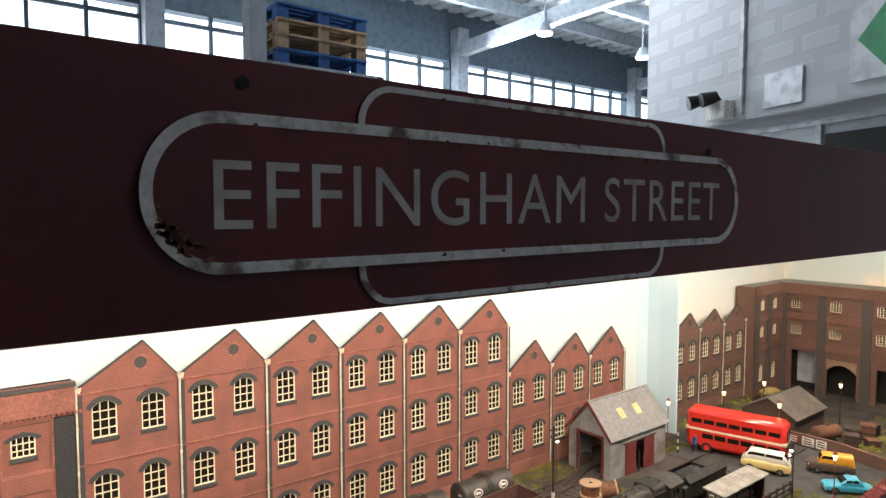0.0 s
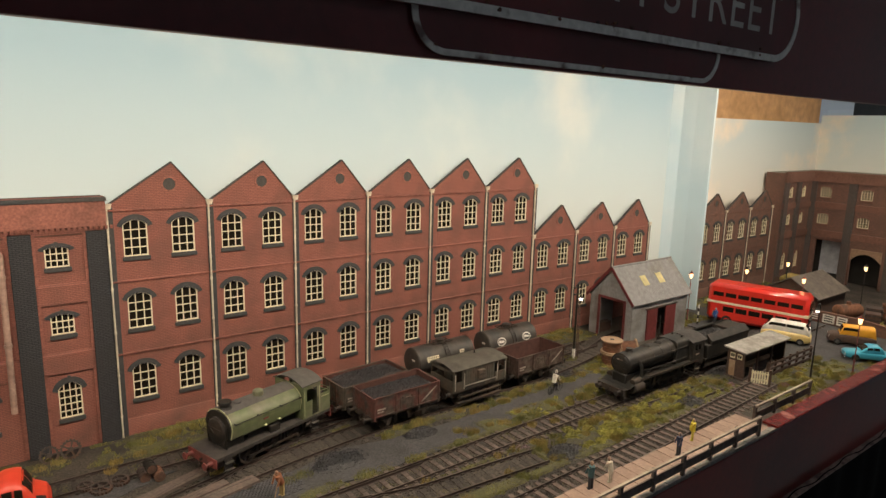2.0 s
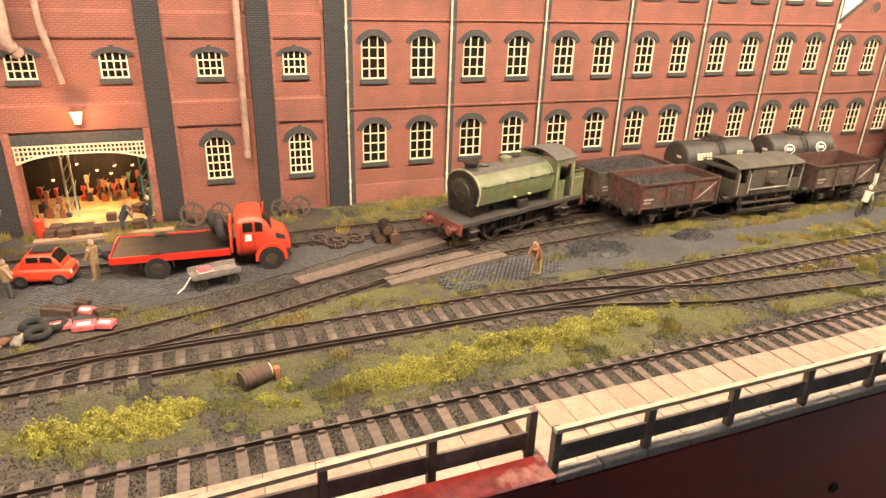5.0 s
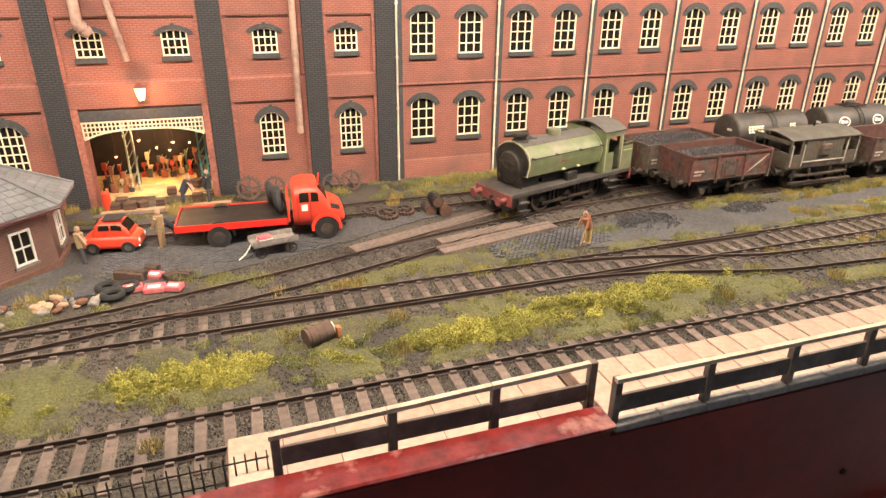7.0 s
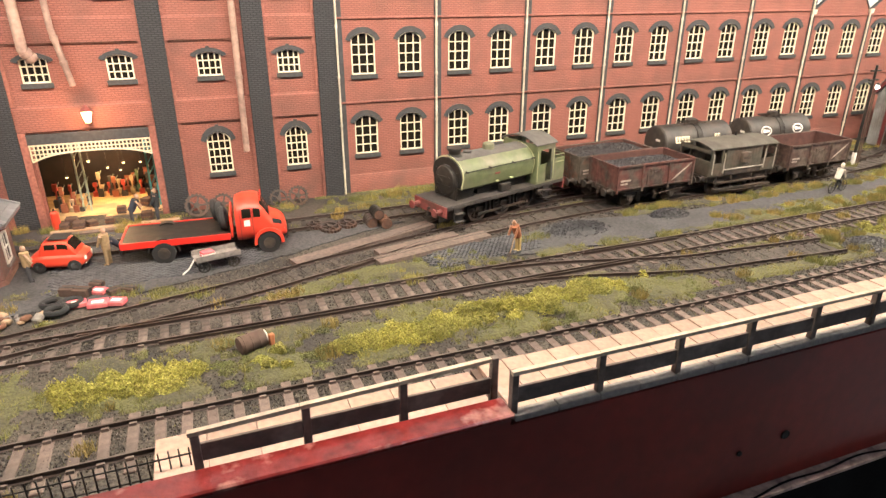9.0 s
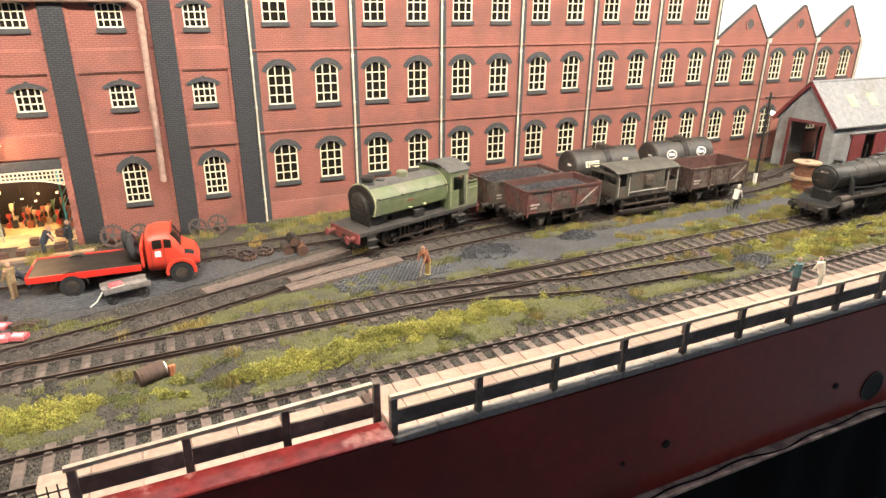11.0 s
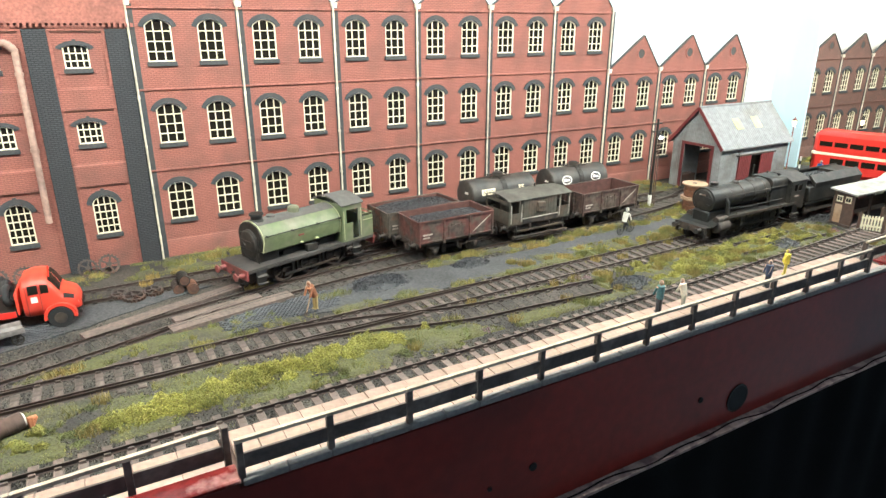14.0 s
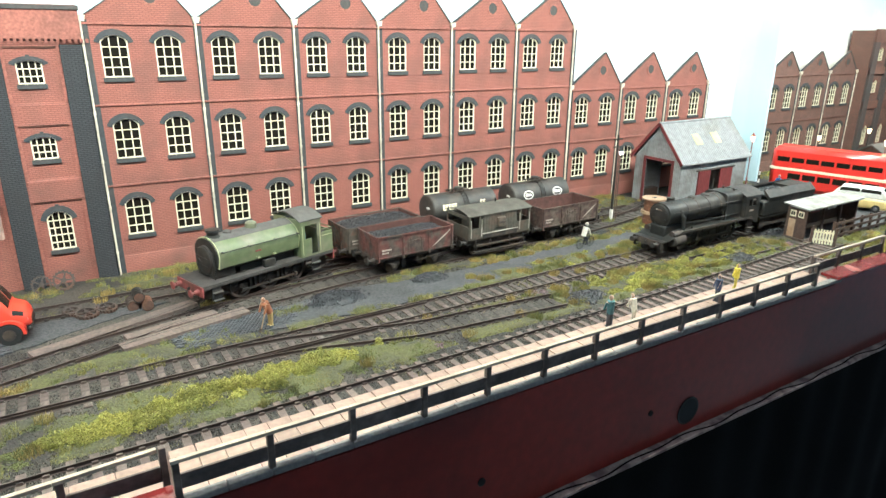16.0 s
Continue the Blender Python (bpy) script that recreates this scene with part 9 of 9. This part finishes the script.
part("floor", b, FENCE_WOOD, halt)
for u in (0.002, 0.05, 0.10, HL - 0.002):
    b = bmesh.new()
    box(b, u - 0.0016, u + 0.0016, -0.0016, 0.0016, 0.004, 0.052)
    part("post", b, BROWN_WOOD, halt)
b = bmesh.new()
prism(b, [(-0.007, 0.0520), (0.035, 0.0560), (0.035, 0.0585), (-0.007, 0.0545)], -0.006, HL + 0.006, "x")
part("roof", b, material("pale_felt", (0.29, 0.275, 0.25), 0.9, scale=140, second=(0.21, 0.195, 0.175), mix_scale=40), halt)
for u in (0.018, 0.066, 0.116):
    b = bmesh.new()
    box(b, u, u + 0.024, 0.0268, 0.0279, 0.032, 0.042)
    part("poster", b, BUFFER_RED if u < 0.1 else WHITE_PAINT, halt)
b = bmesh.new()
box(b, 0.006, HL - 0.006, 0.016, 0.027, 0.0125, 0.0145)
for u in (0.01, 0.07, 0.14):
    box(b, u, u + 0.002, 0.017, 0.026, 0.004, 0.0125)
part("bench", b, TIMBER, halt)


def rail_fence(points, label, h=0.026, n_rails=3, mat=BROWN_WOOD):
    ob = thing("rail_fence", label, "fence")
    for (xa, ya), (xb, yb) in zip(points, points[1:]):
        n = max(1, round(math.hypot(xb - xa, yb - ya) / 0.028))
        for k in range(n + 1):
            u, v = xa + (xb - xa) * k / n, ya + (yb - ya) * k / n
            b = bmesh.new()
            box(b, u - 0.0017, u + 0.0017, v - 0.0017, v + 0.0017, DECK - 0.001, DECK + h + 0.002)
            part("post", b, mat, ob)
        for k in range(n_rails):
            z = DECK + h * (0.28 + 0.68 * k / max(1, n_rails - 1))
            b = bmesh.new()
            beam(b, (xa, ya - 0.0022, z), (xb, yb - 0.0022, z), 0.0010, 0.0042)
            part("rail", b, mat, ob)
    return ob


rail_fence([(1.110, 0.536), (1.275, 0.534)], "brown timber rail fence by the shelter", 0.029)
ob = thing("picket_gate", "cream wooden picket gate by the shelter", "gate", (1.062, 0.540, DECK), -60)
for k in range(7):
    b = bmesh.new()
    box(b, 0.0040 * k, 0.0040 * k + 0.0022, -0.0006, 0.0006, 0.003, 0.026)
    part("picket", b, YELLOW_MARK, ob)
for z in (0.008, 0.020):
    b = bmesh.new()
    box(b, -0.001, 0.028, 0.0006, 0.0014, z, z + 0.0025)
    part("rail", b, YELLOW_MARK, ob)
for u in (-0.003, 0.029):
    b = bmesh.new()
    box(b, u - 0.002, u + 0.002, -0.002, 0.002, -0.001, 0.030)
    part("post", b, BROWN_WOOD, ob)
ob = thing("iron_railing", "thin black spiked iron railing beside the ledge", "railing", (0, 0, DECK))
for k in range(48):
    x = -0.078 - 0.0052 * k
    b = bmesh.new() if k == 0 else None
    if k == 0:
        cyl(b, (0, 0, 0.0), (0, 0, 0.020), 0.0006, 0.0004, 6)
        RAILING = mesh_of("bar", b, BLACK_PAINT)
    share("bar", RAILING, ob, (x, 0.4420 + 0.0006 * math.sin(k), 0.006), 0)
for z in (0.011, 0.0215):
    b = bmesh.new()
    beam(b, (-0.330, 0.4424, z), (-0.077, 0.4424, z), 0.0006, 0.0008)
    part("rail", b, BLACK_PAINT, ob)


# ---------------------------------------------------------------- painted model figures, as plain shapes
def figurine(x, y, colour, label, rz=0.0, h=0.040, bend=0.0, z=DECK + 0.0014, low=None, seated=False):
    """A small painted figure as one plain mesh."""
    b = bmesh.new()
    k = h / 0.040
    for s in (-1, 1):
        cyl(b, (0, s * 0.0022 * k, 0), (0, s * 0.0020 * k, 0.018 * k), 0.0017 * k, 0.0021 * k, 8)
        box(b, -0.0014 * k, 0.0034 * k, s * 0.0022 * k - 0.0013 * k, s * 0.0022 * k + 0.0013 * k, 0, 0.0014 * k)
    tip = Vector((math.sin(radians(bend)), 0, math.cos(radians(bend))))
    hip = Vector((0, 0, 0.017 * k))
    neck = hip + tip * 0.0155 * k
    cyl(b, hip, neck, 0.0040 * k, 0.0046 * k, 10)
    for s in (-1, 1):
        sh = neck + Vector((0, s * 0.0050 * k, -0.001 * k))
        cyl(b, sh, sh + Vector((0.0050 * k, 0, -0.0105 * k)), 0.0016 * k, 0.0013 * k, 8)
    n0 = len(b.faces)
    ball(b, neck + tip * 0.0040 * k, 0.0030 * k, 0.9, 0.85, 1.15, 10, 8)
    b.faces.ensure_lookup_table()
    for f in b.faces:
        c = f.calc_center_median()
        f.material_index = 1 if c.z < 0.0165 * k else 0
    for f in list(b.faces)[n0:]:
        f.material_index = 2
    name = "figurine"
    ob = new(name, mesh_of(name, b, [material("paint_" + label.split()[0], colour, 0.8, scale=300), material("trouser_" + label.split()[0], low or (0.05, 0.05, 0.055), 0.8, scale=300), material("buff_" + label.split()[0], (0.42, 0.27, 0.19), 0.8, scale=300)], True))
    ob.matrix_basis = pose(x, y, z, 0, 0, rz)
    return tagged(ob, label, "figurine", "model figures")


figurine(0.245, 0.677, (0.26, 0.10, 0.045), "brown painted model figure bent over a shovel", 200, 0.037, 24, low=(0.42, 0.30, 0.12))
figurine(0.540, 0.462, (0.06, 0.13, 0.14), "teal painted model figure on the boardwalk", 80, h=0.036, z=DECK + 0.0168)
figurine(0.572, 0.458, (0.62, 0.56, 0.44), "cream painted model figure on the boardwalk", 100, 0.032, z=DECK + 0.0168, bend=14, low=(0.55, 0.50, 0.40))
figurine(0.698, 0.448, (0.04, 0.05, 0.09), "navy painted model figure on the boardwalk", 170, h=0.033, z=DECK + 0.0168)
figurine(0.752, 0.462, (0.72, 0.60, 0.06), "yellow painted model figure on the boardwalk", 120, z=DECK + 0.0168, h=0.032, low=(0.50, 0.40, 0.06))
figurine(-0.150, 0.788, (0.30, 0.21, 0.11), "tan painted model figure beside the bubble car", 150, low=(0.28, 0.19, 0.10))
figurine(-0.215, 0.772, (0.36, 0.25, 0.13), "buff painted model figure near the hut", 10, 0.036)
figurine(-0.140, 0.806, (0.025, 0.03, 0.045), "dark painted model figure crouching by the car", 200, 0.030, 45)
figurine(-0.135, 0.905, (0.035, 0.045, 0.065), "slate painted model figure leaning in the doorway", 0, 0.038, 28)
figurine(-0.108, 0.908, (0.02, 0.025, 0.03), "black painted model figure in the doorway", 180)
figurine(1.335, 0.770, (0.03, 0.09, 0.30), "blue painted model figure beside the bus", 180)

# the shovel man's shovel and the bicycle
ob = thing("shovel", "small coal shovel stuck in the ground", "shovel", (0.232, 0.669, DECK + 0.001), 30)
b = bmesh.new()
cyl(b, (0, 0, 0.002), (0.007, 0, 0.018), 0.0006, seg=6)
part("shaft", b, TIMBER, ob)
b = bmesh.new()
beam(b, (-0.003, 0, -0.0005), (0.0006, 0, 0.003), 0.0042, 0.0006)
part("blade", b, GREY_IRON, ob)
bike = thing("bicycle", "black bicycle with a cream painted model rider", "bicycle", (0.737, 0.704, DECK + 0.0016), 8)
for x in (-0.0125, 0.0125):
    b = bmesh.new()
    torus(b, (x, 0, 0.0082), 0.0076, 0.0005, "y", 24, 6)
    for q in range(5):
        a = math.pi * q / 5
        beam(b, (x - 0.0074 * math.cos(a), 0, 0.0082 - 0.0074 * math.sin(a)), (x + 0.0074 * math.cos(a), 0, 0.0082 + 0.0074 * math.sin(a)), 0.0003, 0.0003)
    part("wheel", b, TYRE, bike)
b = bmesh.new()
tube(b, [(-0.0125, 0, 0.0082), (-0.003, 0, 0.0085), (0.008, 0, 0.0175), (-0.006, 0, 0.0170), (-0.003, 0, 0.0085)], 0.0005, 6)
tube(b, [(0.0125, 0, 0.0082), (0.008, 0, 0.0205), (0.006, 0.004, 0.0210)], 0.0005, 6)
part("frame", b, BLACK_PAINT, bike)
b = bmesh.new()
box(b, -0.009, -0.004, -0.0014, 0.0014, 0.0185, 0.0195)
part("saddle", b, BROWN_WOOD, bike)
b = bmesh.new()
cyl(b, (-0.006, 0, 0.0196), (-0.001, 0, 0.0330), 0.0036, 0.0042, 10)
ball(b, (0.0005, 0, 0.0375), 0.0028, 0.9, 0.85, 1.15, 10, 8)
for s in (-1, 1):
    cyl(b, (-0.001, s * 0.0044, 0.0320), (0.0065, s * 0.0035, 0.0215), 0.0013, 0.0011, 8)
part("rider_figurine", b, material("cream_shirt", (0.62, 0.58, 0.50), 0.8, scale=300), bike, "cream painted model figure")
for s in (-1, 1):
    b = bmesh.new()
    cyl(b, (-0.004, s * 0.002, 0.0200), (0.002, s * 0.0022, 0.0135), 0.0019, 0.0016, 8)
    cyl(b, (0.002, s * 0.0022, 0.0135), (-0.002, s * 0.0022, 0.0050), 0.0015, 0.0013, 8)
    part("trouser_leg", b, material("dark_trousers", (0.03, 0.03, 0.035), 0.85, scale=300), bike)
for x, y, w in ((-0.205, 0.912, 0.010), (-0.190, 0.908, 0.012), (-0.178, 0.912, 0.010), (-0.200, 0.925, 0.012), (-0.160, 0.918, 0.009), (-0.120, 0.918, 0.012), (-0.150, 0.955, 0.010), (-0.122, 0.975, 0.012)):
    ob = thing("crate", "dark wooden crate in the workshop doorway", "crate", (x, y, DECK + 0.0014), 17 * (x * 1000 % 5), "workshop crates")
    b = bmesh.new()
    box(b, -w / 2, w / 2, -w / 2, w / 2, 0, w * 0.8, 0.0006)
    part("body", b, BROWN_WOOD, ob)
    b = bmesh.new()
    box(b, -w / 2 - 0.0005, w / 2 + 0.0005, -w / 2 - 0.0005, w / 2 + 0.0005, w * 0.3, w * 0.45)
    part("batten", b, RUST, ob)
ob = thing("gas_bottle", "orange-red gas bottle in the workshop doorway", "bottle", (-0.214, 0.918, DECK + 0.0014))
b = bmesh.new()
cyl(b, (0, 0, 0), (0, 0, 0.018), 0.0045, seg=14)
ball(b, (0, 0, 0.018), 0.0045, 1, 1, 0.8)
part("body", b, ORANGE_RED, ob)
b = bmesh.new()
cyl(b, (0, 0, 0.021), (0, 0, 0.024), 0.0012, seg=8)
part("valve", b, CHROME, ob)

# ---------------------------------------------------------------- the street wing
MILL_PIER = brick_material("grey_pier_brick", (0.10, 0.088, 0.08), (0.08, 0.07, 0.066), (0.06, 0.052, 0.048))
mill = thing("mill_building", "large sooty brick mill with dark piers and archways", "building", (0, 0, DECK))
FX = 2.050
SMALL = window_meshes(0.030, 0.030, 0.004, 4, 4, 0.004, DARK_TRIM, YELLOW_MARK, False)
mholes = [(y, y + 0.030, z, z + 0.030) for y in (0.845, 0.735, 0.615, 0.50) for z in (0.175, 0.255)]
arches = [(0.800, 0.872, -0.004, 0.125), (0.690, 0.770, -0.004, 0.100), (0.440, 0.640, -0.004, 0.105)]
b = bmesh.new()
holed(b, 0.41, 0.905, -0.004, 0.325, mholes + arches, FX, FX + 0.008, "x")
part("wall", b, BRICK_DARK, mill, smooth=False)
for y in (0.845, 0.735, 0.615, 0.50):
    for z in (0.175, 0.255):
        put_window(SMALL, mill, FX, y + 0.030, z, -90)
for y0, y1 in ((0.886, 0.905), (0.775, 0.797), (0.655, 0.680), (0.545, 0.570), (0.42, 0.44)):
    b = bmesh.new()
    box(b, FX - 0.006, FX, y0, y1, -0.004, 0.300)
    part("pier", b, MILL_PIER, mill, "dark brick pier", smooth=False)
for z0, z1 in ((0.135, 0.155), (0.222, 0.240), (0.300, 0.325)):
    b = bmesh.new()
    box(b, FX - 0.0045, FX, 0.41, 0.905, z0, z1)
    part("band", b, DARK_TRIM, mill)
b = bmesh.new()
box(b, FX - 0.008, FX + 0.010, 0.405, 0.912, 0.325, 0.331)
part("coping", b, DARK_TRIM, mill)
b = bmesh.new()
box(b, FX + 0.010, 2.190, 0.41, 0.955, 0.322, 0.328)
part("roof", b, FLAT_ROOF, mill, "flat grey felt roof")
# black sheet behind windows and archways paints the mill's dark inside
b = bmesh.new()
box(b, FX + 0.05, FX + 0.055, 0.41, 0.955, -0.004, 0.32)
part("shade_back_panel", b, INSIDE_SHADE, mill)
# pale sheet in the archway paints the light at its far end
b = bmesh.new()
box(b, FX + 0.045, FX + 0.049, 0.805, 0.870, 0.02, 0.122)
part("far_light", b, material("pale_far_wall", (0.42, 0.44, 0.48), 0.8, scale=60), mill)
b = bmesh.new()
for y0, y1, z in ((0.690, 0.770, 0.100),):
    pts = [(y0 + (y1 - y0) * k / 10, z - 0.022 + 0.022 * (1 - (2 * k / 10 - 1) ** 2)) for k in range(11)]
    prism(b, [*pts, (y1, z + 0.012), (y0, z + 0.012)], FX - 0.003, FX + 0.006, "x")
part("arch_head", b, material("buff_arch_brick", (0.26, 0.17, 0.11), 0.85, scale=200), mill)
# return block against the back board
b = bmesh.new()
holes2 = [(x, x + 0.022, z, z + h) for x in (1.905, 1.985) for z, h in ((0.175, 0.032), (0.255, 0.032), (0.040, 0.050))]
holed(b, 1.872, FX, -0.004, 0.325, holes2, 0.900, 0.906)
box(b, 1.8665, 1.8715, 0.9005, 0.955, -0.004, 0.328)
part("side_wall", b, BRICK_DARK, mill, smooth=False)
NARROW = window_meshes(0.022, 0.032, 0.004, 3, 4, 0.004, DARK_TRIM, YELLOW_MARK, False)
NARROW_TALL = window_meshes(0.022, 0.050, 0.009, 3, 5, 0.004, DARK_TRIM, YELLOW_MARK, False)
for x in (1.905, 1.985):
    put_window(NARROW, mill, x, 0.900, 0.175)
    put_window(NARROW, mill, x, 0.900, 0.255)
    put_window(NARROW_TALL, mill, x, 0.900, 0.040)
for x0, x1 in ((1.870, 1.892), (1.945, 1.966)):
    b = bmesh.new()
    box(b, x0, x1, 0.894, 0.900, -0.004, 0.300)
    part("pier", b, MILL_PIER, mill, smooth=False)
for z0, z1 in ((0.135, 0.155), (0.222, 0.240), (0.300, 0.331)):
    b = bmesh.new()
    box(b, 1.870, FX - 0.008, 0.8955, 0.900, z0, z1)
    part("band", b, DARK_TRIM, mill)
# likewise a black sheet for the unlit return block
b = bmesh.new()
box(b, 1.875, FX, 0.920, 0.922, -0.004, 0.32)
part("shade_back_panel", b, INSIDE_SHADE, mill)
b = bmesh.new()
box(b, 1.872, FX, 0.900, 0.955, 0.322, 0.328)
part("roof", b, FLAT_ROOF, mill)

# low retaining wall along the street
bm = bmesh.new()
for (xa, ya), (xb, yb) in (((1.572, 0.690), (1.580, 0.560)), ((1.580, 0.560), (1.545, 0.430))):
    beam(bm, (xa, ya, DECK + 0.012), (xb, yb, DECK + 0.012), 0.006, 0.026)
    beam(bm, (xa, ya, DECK + 0.0265), (xb, yb, DECK + 0.0265), 0.008, 0.003)
structure("wall_street", bm, BRICK_DARK, "low sooty brick wall beside the street", "wall")
for k, (x, y, w) in enumerate(((1.567, 0.655, 0.030), (1.569, 0.622, 0.026), (1.571, 0.594, 0.022))):
    ob = thing("poster_board", "small %s poster board on the street wall" % ("red" if k == 0 else "white"), "poster", (x, y, DECK + 0.004), 0, "street posters")
    b = bmesh.new()
    box(b, -0.0012, 0, -w / 2, w / 2, 0, 0.020)
    part("board", b, BUFFER_RED if k == 0 else WHITE_PAINT, ob)
    b = bmesh.new()
    for q in range(3):
        box(b, -0.0015, -0.0012, -w * 0.35, w * 0.35, 0.004 + 0.0055 * q, 0.0065 + 0.0055 * q)
    part("writing_bar", b, WHITE_PAINT if k == 0 else BLACK_PAINT, ob)

# dark pitched workshop and scrap beyond the wall
barn = thing("pitched_hut", "dark timber hut with a brown pitched roof", "hut", (1.600, 0.665, DECK), 0)
b = bmesh.new()
box(b, 0, 0.165, 0, 0.130, -0.002, 0.048)
prism(b, [(0, 0.048), (0.130, 0.048), (0.065, 0.086)], 0, 0.165, "x")
part("wall", b, BROWN_WOOD, barn)
for s in (-1, 1):
    b = bmesh.new()
    prism(b, [(0.065 + s * 0.072, 0.0455), (0.065 + s * 0.072, 0.048), (0.065, 0.0895), (0.065, 0.087)], -0.006, 0.171, "x")
    part("roof_slope", b, DARK_ROOF, barn)
b = bmesh.new()
for k in range(16):
    box(b, -0.0012, 0.0, 0.004 + 0.008 * k, 0.0105 + 0.008 * k, 0.0, 0.046)
part("boarding", b, BROWN_WOOD, barn)
ob = thing("rusty_tank", "rusty cylindrical tank lying on a cradle", "tank", (1.640, 0.610, DECK), -20)
b = bmesh.new()
cyl(b, (-0.030, 0, 0.026), (0.030, 0, 0.026), 0.0165, seg=24)
for s in (-1, 1):
    ball(b, (s * 0.030, 0, 0.026), 0.0165, 0.4, 1, 1, 20, 10)
cyl(b, (0, 0, 0.042), (0, 0, 0.049), 0.005, seg=14)
part("shell", b, RUST, ob)
b = bmesh.new()
for s in (-0.018, 0.018):
    box(b, s - 0.003, s + 0.003, -0.014, 0.014, 0.0, 0.0125)
part("cradle", b, BROWN_WOOD, ob)
for x, y, w, h, mt in ((1.665, 0.565, 0.030, 0.028, BROWN_WOOD), (1.70, 0.575, 0.034, 0.034, GREY_IRON), (1.735, 0.555, 0.030, 0.040, RUST), (1.69, 0.53, 0.026, 0.02, RUST), (1.78, 0.56, 0.028, 0.03, BROWN_WOOD)):
    ob = thing("scrap_crate", "rusty scrap crate in the yard beyond the wall", "crate", (x, y, DECK), 20 * (h * 1000 % 3), "scrap crates")
    b = bmesh.new()
    box(b, -w / 2, w / 2, -w / 2, w / 2, 0, h, 0.001)
    part("body", b, mt, ob)
    b = bmesh.new()
    for z in (0.15, 0.5, 0.85):
        box(b, -w / 2 - 0.001, w / 2 + 0.001, -w / 2 - 0.001, w / 2 + 0.001, h * z - 0.001, h * z + 0.001)
    part("batten", b, DARK_METAL, ob)
hay = thing("loaded_cart", "old farm cart piled with straw near the mill", "cart", (1.840, 0.835, DECK), -15)
b = bmesh.new()
box(b, -0.040, 0.040, -0.022, 0.022, 0.016, 0.020)
for s in (-1, 1):
    prism(b, [(-0.040, 0.020), (0.040, 0.020), (0.046, 0.036), (-0.046, 0.036)], s * 0.022 - 0.001, s * 0.022 + 0.001)
part("body", b, BROWN_WOOD, hay)
b = bmesh.new()
ball(b, (0, 0, 0.032), 0.03, 1.3, 0.7, 0.55, 14, 8)
for v in b.verts:
    v.co += Vector((noise.noise(v.co * 90), noise.noise(v.co * 90 + Vector((3, 1, 2))), noise.noise(v.co * 70))) * 0.005
part("straw", b, STRAW, hay)
for x in (-0.026, 0.026):
    for s in (-1, 1):
        b = bmesh.new()
        torus(b, (x, s * 0.024, 0.014), 0.0125, 0.0014)
        for q in range(4):
            a = math.pi * q / 4
            beam(b, (x - 0.0125 * math.cos(a), s * 0.024, 0.014 - 0.0125 * math.sin(a)), (x + 0.0125 * math.cos(a), s * 0.024, 0.014 + 0.0125 * math.sin(a)), 0.0012, 0.0014)
        part("wheel", b, BROWN_WOOD, hay)
ob = thing("striped_post", "short black and white striped crossing post", "post", (1.300, 0.792, DECK))
for k in range(6):
    b = bmesh.new()
    cyl(b, (0, 0, 0.008 * k), (0, 0, 0.008 * (k + 1)), 0.0016, seg=8)
    part("stripe", b, WHITE_PAINT if k % 2 else BLACK_PAINT, ob)

# rubble and scrap iron beside the hut
ob = thing("rubble_heap", "small heap of pale broken stone and scrap iron", "rubble", (-0.222, 0.690, DECK))
rnd = random.Random(91)
for k in range(26):
    b = bmesh.new()
    w = rnd.uniform(0.002, 0.0052)
    box(b, -w, w, -w * 0.7, w * 0.7, 0, w * 0.9, w * 0.25)
    o = part("stone", b, (EDGE_STONE, TIMBER, RUST)[k % 3], ob)
    o.matrix_basis = pose(rnd.gauss(0, 0.013), rnd.gauss(0, 0.006), rnd.uniform(0, 0.003), rnd.uniform(-20, 20), rnd.uniform(-20, 20), rnd.uniform(0, 360))
ob = thing("timber_scraps", "grey timber scraps leaning beside the hut", "timber", (-0.262, 0.672, DECK))
for k in range(6):
    b = bmesh.new()
    a = rnd.uniform(0, 6.28)
    beam(b, (0.012 * math.cos(a), 0.008 * math.sin(a), 0.001), (-0.010 * math.cos(a), -0.008 * math.sin(a), rnd.uniform(0.004, 0.014)), 0.0018, 0.0016)
    part("batten", b, EDGE_STONE, ob)
# timber sleepers laid before the doorway
ob = thing("threshold_boards", "pale timber boards laid before the workshop doorway", "boards", (0, 0, DECK))
for k in range(2):
    b = bmesh.new()
    box(b, -0.225 + 0.006 * k, -0.085, 0.886 + 0.011 * k, 0.895 + 0.011 * k, 0.0, 0.0038, 0.0005)
    part("board", b, SLEEPER_PALE if k == 0 else TIMBER, ob)
